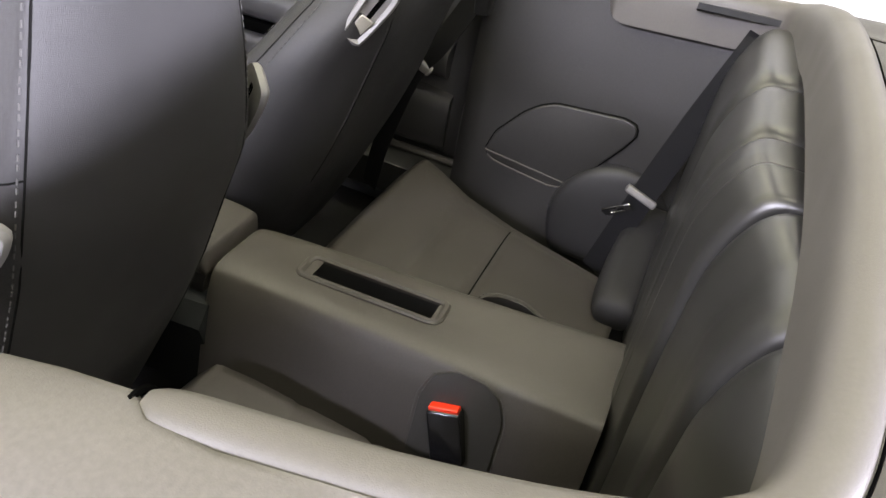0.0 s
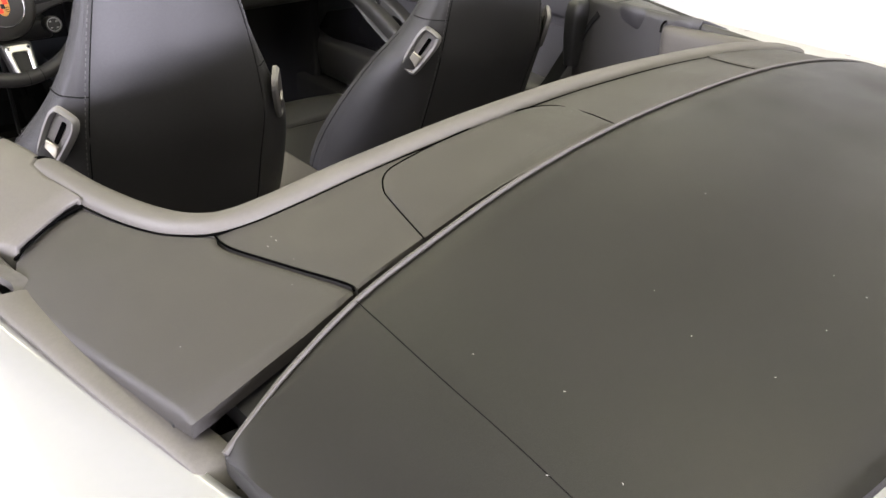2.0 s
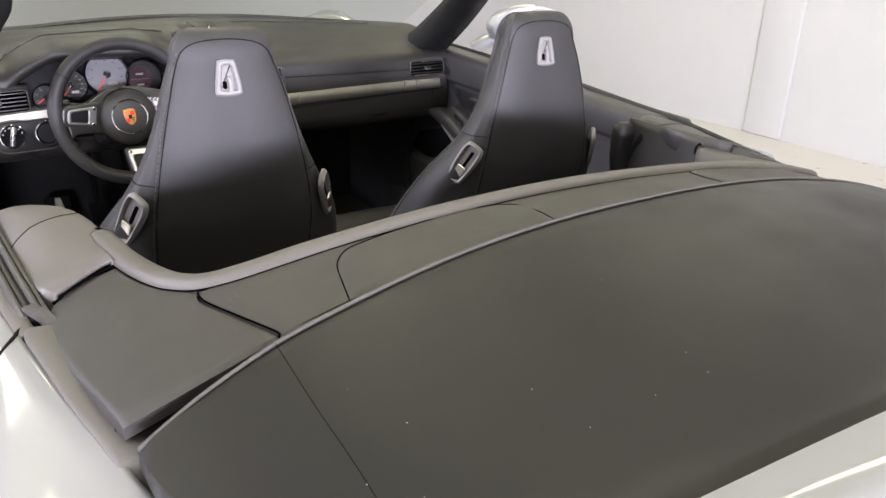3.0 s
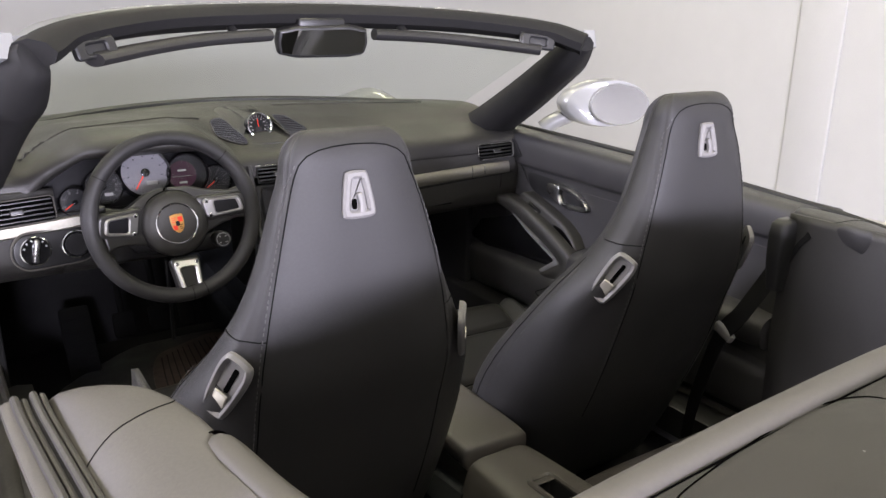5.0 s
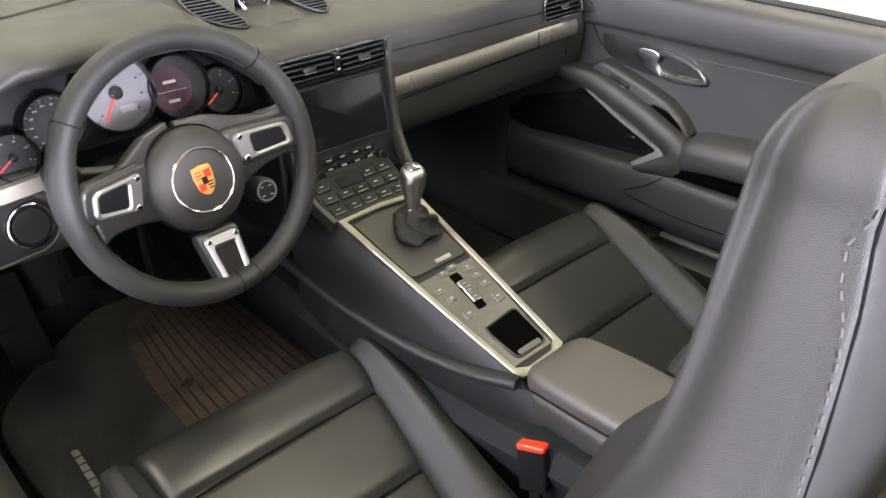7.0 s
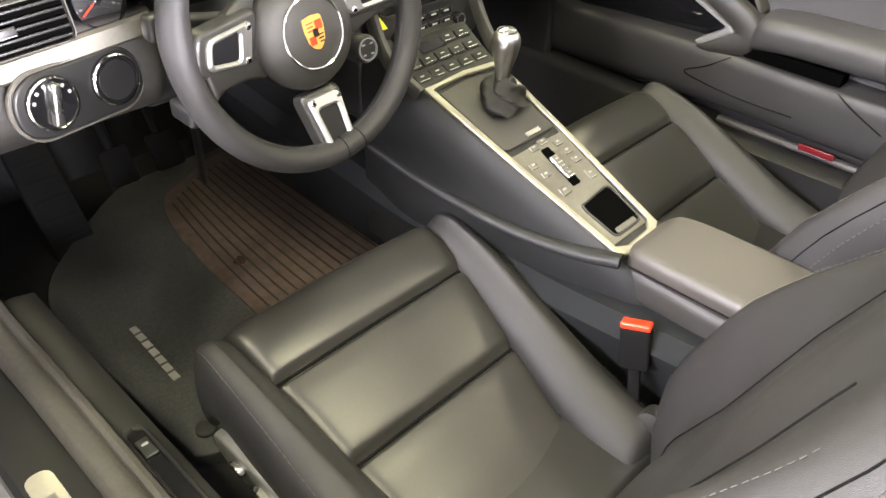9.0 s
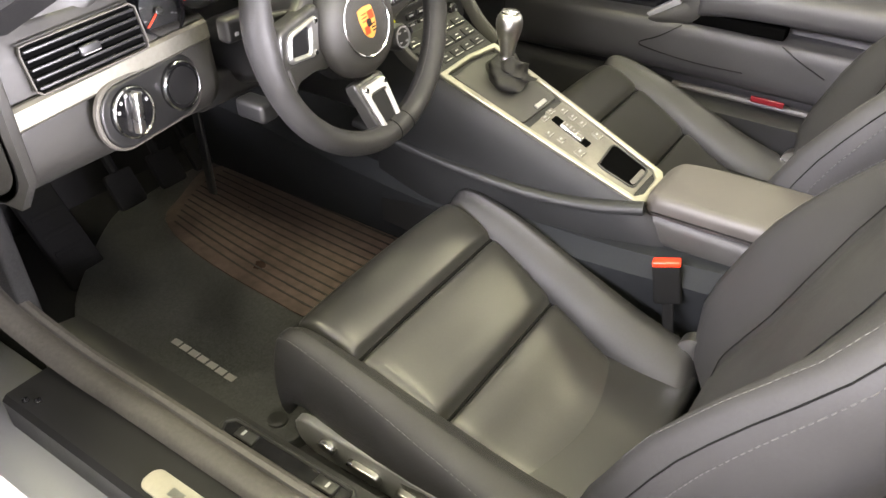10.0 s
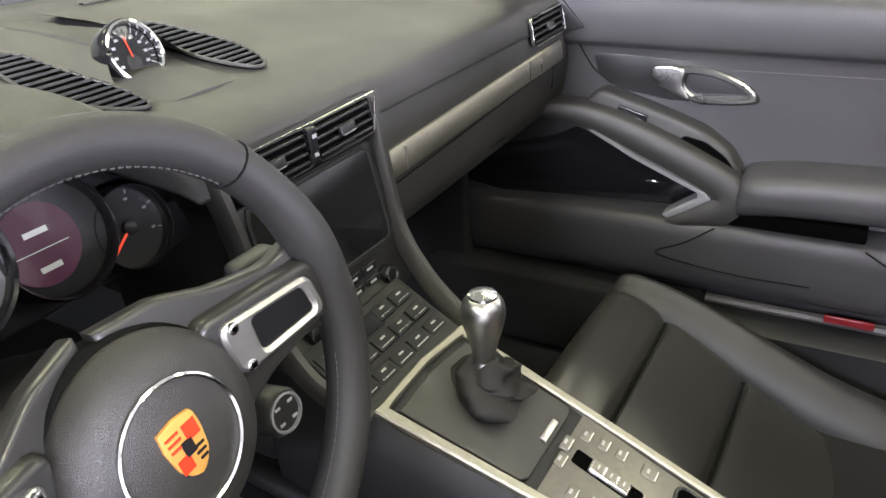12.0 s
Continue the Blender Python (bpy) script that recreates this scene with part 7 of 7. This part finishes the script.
for s in (-1, 1):
    m = plane_frame(V(0.026 + s * 0.1005, -1.066, 0.447), (0, s, 0), (-s * 0.20, 0, 1))
    arch = resample([(-0.056, -0.075), (-0.056, 0.015), (-0.044, 0.048), (-0.018, 0.064), (0.018, 0.064), (0.044, 0.048), (0.056, 0.015), (0.056, -0.075)], 40)
    b = part("buckle_pocket", slab(arch, 0.004, m, 0.001), DASH, tun)
    part("stitching", stitches([m @ V(x * 1.07, y * 1.04, 0.0035) for x, y in arch[3:]], 0.004, 0.003, 0.0009, 0.0006, (s, 0, 0.2)), THREAD, b)
    buck = thing("rear_buckle", (0.026 + s * 0.115, -1.06, 0.42), "black rear seat belt buckle with red release button", "buckle", "rear buckles")
    bmx = plane_frame(V(0.026 + s * 0.103, -1.060 if s < 0 else -1.095, 0.422), (0.0, s, 0.30 * -s), (-s * 0.1, 0.30, 1))
    part("case", slab(rrect(0.046, 0.080, 0.006), 0.020, bmx, 0.004), GLOSS, buck)
    part("button", box(V(0, 0.040, 0.010), (0.040, 0.010, 0.014), bmx, 0.002), RED, buck, "red release button")
    # rear bench: cushion with side roll, backrest in three pads
    rs = thing("rear_bench_seat", (s * 0.36, -1.0, 0.3), "small black leather rear seat with stitched panels", "rear seat", "rear seats")
    edge_x = lambda y: float(np.interp(-y, (0.70, 0.753, 0.87, 0.98, 1.16, 1.22), (0.62, 0.600, 0.525, 0.487, 0.425, 0.40)))
    seat_z = lambda y, u: 0.418 - 0.10 * max(0, -0.80 - y) + 0.10 * max(0, -0.98 - y) + 0.012 * (1 - (2 * u - 1) ** 4) - 1.2 * max(0, y + 0.745)
    rows = []
    for y in np.linspace(-0.715, -1.21, 56):
        row = []
        for u in np.linspace(0, 1, 30):
            z = seat_z(y, u)
            for ys in (-0.872, -0.978):
                z -= 0.007 * math.exp(-((y - ys) / 0.0045) ** 2) * (u < 0.93)
            z -= 0.008 * math.exp(-((u - 0.92) * 0.38 / 0.004) ** 2)
            row.append(V(s * (0.125 + (edge_x(y) - 0.125) * u), y, z - (0.03 if u > 0.99 else 0)))
        rows.append(row)
    part("cushion", loft(rows, False, False), ARMLEATHER, rs, solid=0.05, angle=70)
    for ys in (-0.872, -0.978):
        part("seam", tube([V(s * (0.125 + (edge_x(ys) - 0.125) * u), ys, seat_z(ys, u) - 0.0055) for u in np.linspace(0.03, 0.92, 20)], 0.0022, 6), SEAM, rs)
    # bolster standing behind the cushion, and the padded wheel arch beside it
    rows = []
    for x, y, z, k in ((0.275, -1.205, 0.425, 0.5), (0.285, -1.205, 0.432, 0.85), (0.33, -1.205, 0.440, 1.0), (0.42, -1.205, 0.450, 1.0), (0.52, -1.215, 0.462, 1.0), (0.565, -1.225, 0.468, 0.85), (0.578, -1.228, 0.468, 0.5)):
        rows.append([V(s * x, y + a * k, z + b * k) for a, b in rrect(0.085, 0.060, 0.028, 5)])
    part("corner_bolster", loft([[*r] for r in zip(*[cr(list(c), 4) for c in zip(*rows)])]), LEATHER, rs, "dark leather corner bolster", angle=70)
    rows = []
    for x, k in ((0.572, 0.62), (0.576, 0.88), (0.584, 1.0), (0.60, 1.04), (0.62, 1.06)):
        rows.append([V(s * x, -1.145 + 0.125 * k * math.cos(a), 0.40 + 0.135 * k * max(-0.6, math.sin(a))) for a in np.linspace(0, 2 * math.pi, 33)[:-1]])
    part("arch_pad", loft([[*r] for r in zip(*[cr(list(c), 4) for c in zip(*rows)])]), LEATHER, rs, "dark padded wheel arch", angle=70)
    for (x0, x1) in (((-0.024, 0.050), (0.054, 0.235), (0.239, 0.53)) if s > 0 else ((0.024, 0.098), (0.102, 0.283), (0.287, 0.53))):
        rows = []
        for z, y in ((0.40, -1.226), (0.50, -1.228), (0.62, -1.227), (0.74, -1.229), (0.795, -1.233), (0.840, -1.247), (0.860, -1.266), (0.866, -1.292), (0.864, -1.34)):
            row = []
            for u in np.linspace(0, 1, 25):
                open_end = x0 < 0.03 and u < 0.5
                puff = 0.016 * (1 if open_end else 1 - abs(2 * u - 1) ** 9)
                xw = s * (x0 + (x1 - x0) * u)
                row.append(V(xw, y + puff - float(np.interp(xw, (-0.20, 0.0), (0.055, 0.020))), z + 0.55 * puff * (z > 0.84)))
            rows.append(row)
        rows = [[*r] for r in zip(*[cr(list(c), 4) for c in zip(*rows)])]
        part("backrest_pad", loft(rows, False, False), LEATHER_SMOOTH, rs, solid=0.03, angle=70)
    # side trim with speaker panel
    side = thing("rear_side_trim", (s * 0.63, -1.0, 0.5), "dark rear side trim with speaker panel", "side trim", "rear side trims")
    rows = []
    for y in np.linspace(-0.80, -1.36, 14):
        f = max(0, (-1.12 - y) / 0.24)
        rows.append([V(s * (a.x - 0.05 * f) + 0.028 * (s > 0) * max(0, a.y - 0.62) / 0.25, y, a.y + 0.022 * (s > 0)) for a in cr([(0.590, 0.868, 0), (0.594, 0.80, 0), (0.600, 0.70, 0), (0.606, 0.60, 0), (0.612, 0.50, 0), (0.614, 0.40, 0), (0.610, 0.24, 0)], 4)])
    part("panel", loft(rows, False, False), DASH, side, solid=0.008, angle=70)
    sm = Matrix(((0, 0.08 * -s, -s, s * (0.600 + 0.04)), (1, 0, 0, -0.018), (0, 1, 0, 0.042), (0, 0, 0, 1)))
    sp = resample([(-0.844, 0.440), (-0.857, 0.482), (-0.903, 0.540), (-0.93, 0.563), (-0.96, 0.578), (-1.09, 0.590), (-1.113, 0.583), (-1.117, 0.565), (-1.098, 0.530), (-1.030, 0.430), (-1.012, 0.412), (-0.985, 0.406), (-0.885, 0.418), (-0.855, 0.425)], 60)
    if s < 0:
        sp = sp[::-1]
    g = part("speaker_panel", slab(sp, 0.010, sm, 0.003), DASH, side, "raised speaker panel")
    part("panel_gap", tube([sm @ V(a, b, 0.004) for a, b in sp], 0.0030, 6, (1, 0, 0), True), SEAM, g)
    part("panel_rim", tube([sm @ V(a, b, 0.009) for a, b in sp if b < 0.44 and a > -1.03], 0.0024, 6, (1, 0, 0)), GREYPANEL, g)
    part("trim_line", tube([V(s * 0.606, y, 0.590 - 0.25 * (-0.65 - y)) for y in np.linspace(-0.80, -0.89, 5)], 0.0015, 6), SEAM, side)
    part("trim_line", tube(cr([V(s * 0.609, -1.05, 0.50), V(s * 0.606, -1.10, 0.545), V(s * 0.600, -1.17, 0.55)], 5), 0.0015, 6), SEAM, side)
    rb = thing("rear_seat_belt", (s * 0.55, -1.2, 0.6), "black rear seat belt hanging from the side trim", "seat belt", "rear seat belts")
    pts = cr([V(s * 0.550 + 0.03 * (s > 0), -1.278, 0.858), V(s * 0.520, -1.262, 0.825), V(s * 0.500, -1.222, 0.695), V(s * 0.488, -1.183, 0.545), V(s * 0.486, -1.160, 0.45), V(s * 0.488, -1.142, 0.37)], 8)
    part("webbing", sweep(pts, [(-0.023, -0.0008), (0.023, -0.0008), (0.023, 0.0008), (-0.023, 0.0008)], up=(-s, 0.15, 0.25)), BELT, rb)
    tongue = part("tongue", box(V(0, 0, 0), (0.060, 0.014, 0.022), plane_frame(V(s * 0.480, -1.180, 0.548), (0, -1, -0.35), (0.3 * s, 0.3, 1)), 0.004), SLOTGREY, rb, "pale belt tongue grip")
    tmx = plane_frame(V(s * 0.466, -1.150, 0.515), (0, 0.8, -0.5), (-0.7 * s, 0.5, 0.6))
    to2 = resample(rrect(0.050, 0.030, 0.004), 32)
    part("latch_plate", frame_slab(to2, resample(rrect(0.026, 0.015, 0.002), 32), 0.003, tmx, 0.0005), CHROME, tongue, "bright latch plate")
    part("belt_guide", box(V(s * 0.545 + 0.04 * (s > 0), -1.272, 0.852), (0.040, 0.045, 0.024), r=0.008), PLASTIC, rb)

# front belts: passenger belt runs from the side trim behind the seat
for s in (1,):
    fb = thing("front_seat_belt", (s * 0.62, -0.75, 0.6), "black front seat belt with pale tongue beside the seat", "seat belt", "front seat belts")
    pts = cr([V(s * 0.612, -0.835, 0.868), V(s * 0.612, -0.815, 0.84), V(s * 0.606, -0.78, 0.76), V(s * 0.598, -0.73, 0.66), V(s * 0.594, -0.688, 0.59), V(s * 0.60, -0.64, 0.42), V(s * 0.61, -0.62, 0.30)], 8)
    part("webbing", sweep(pts, [(-0.023, -0.0008), (0.023, -0.0008), (0.023, 0.0008), (-0.023, 0.0008)], up=(s * -1, 0.5, 0)), BELT, fb)
    if s > 0:
        tg = part("tongue", box(V(0, 0, 0), (0.016, 0.052, 0.020), plane_frame(V(s * 0.592, -0.700, 0.612), (1, 0, 0), (0, 1, 0.5)), 0.005), SLOTGREY, fb, "pale belt tongue grip")
        part("latch_plate", box(V(-0.02, 0.028, 0), (0.034, 0.022, 0.003), plane_frame(V(s * 0.592, -0.700, 0.612), (1, 0, 0), (0, 1, 0.5)), 0.001), CHROME, tg)
    if s > 0:
        part("belt_hood", loft([[V(s * (0.60 + a), -0.80 + b * 0.4, z) for a, b in rrect(0.06 * k, 0.10 * k, 0.02 * k)] for z, k in ((0.74, 0.7), (0.80, 0.95), (0.85, 1.0), (0.872, 0.9), (0.880, 0.6))]), PLASTIC, fb, "black belt exit hood", angle=60)

for bx, by, bz, s in ((-0.080, -0.362, 0.425, 1), (0.155, -0.335, 0.425, -1)):
    buck = thing("front_buckle", (bx, by, 0.35), "black seat belt buckle with red release button", "buckle", "front buckles")
    m = plane_frame(V(bx, by, bz), (0.3, -0.95, 0.2), (0.25, -0.1, 1))
    part("case", box(V(0, -0.040, 0), (0.044, 0.068, 0.022), m, 0.005), SEAM, buck)
    part("button", box(V(0, -0.004, 0.0), (0.044, 0.010, 0.022), m, 0.003), RED, buck, "red release button")
    part("stalk", box(V(0, -0.11, 0), (0.018, 0.08, 0.010), m, 0.003), SEAM, buck)
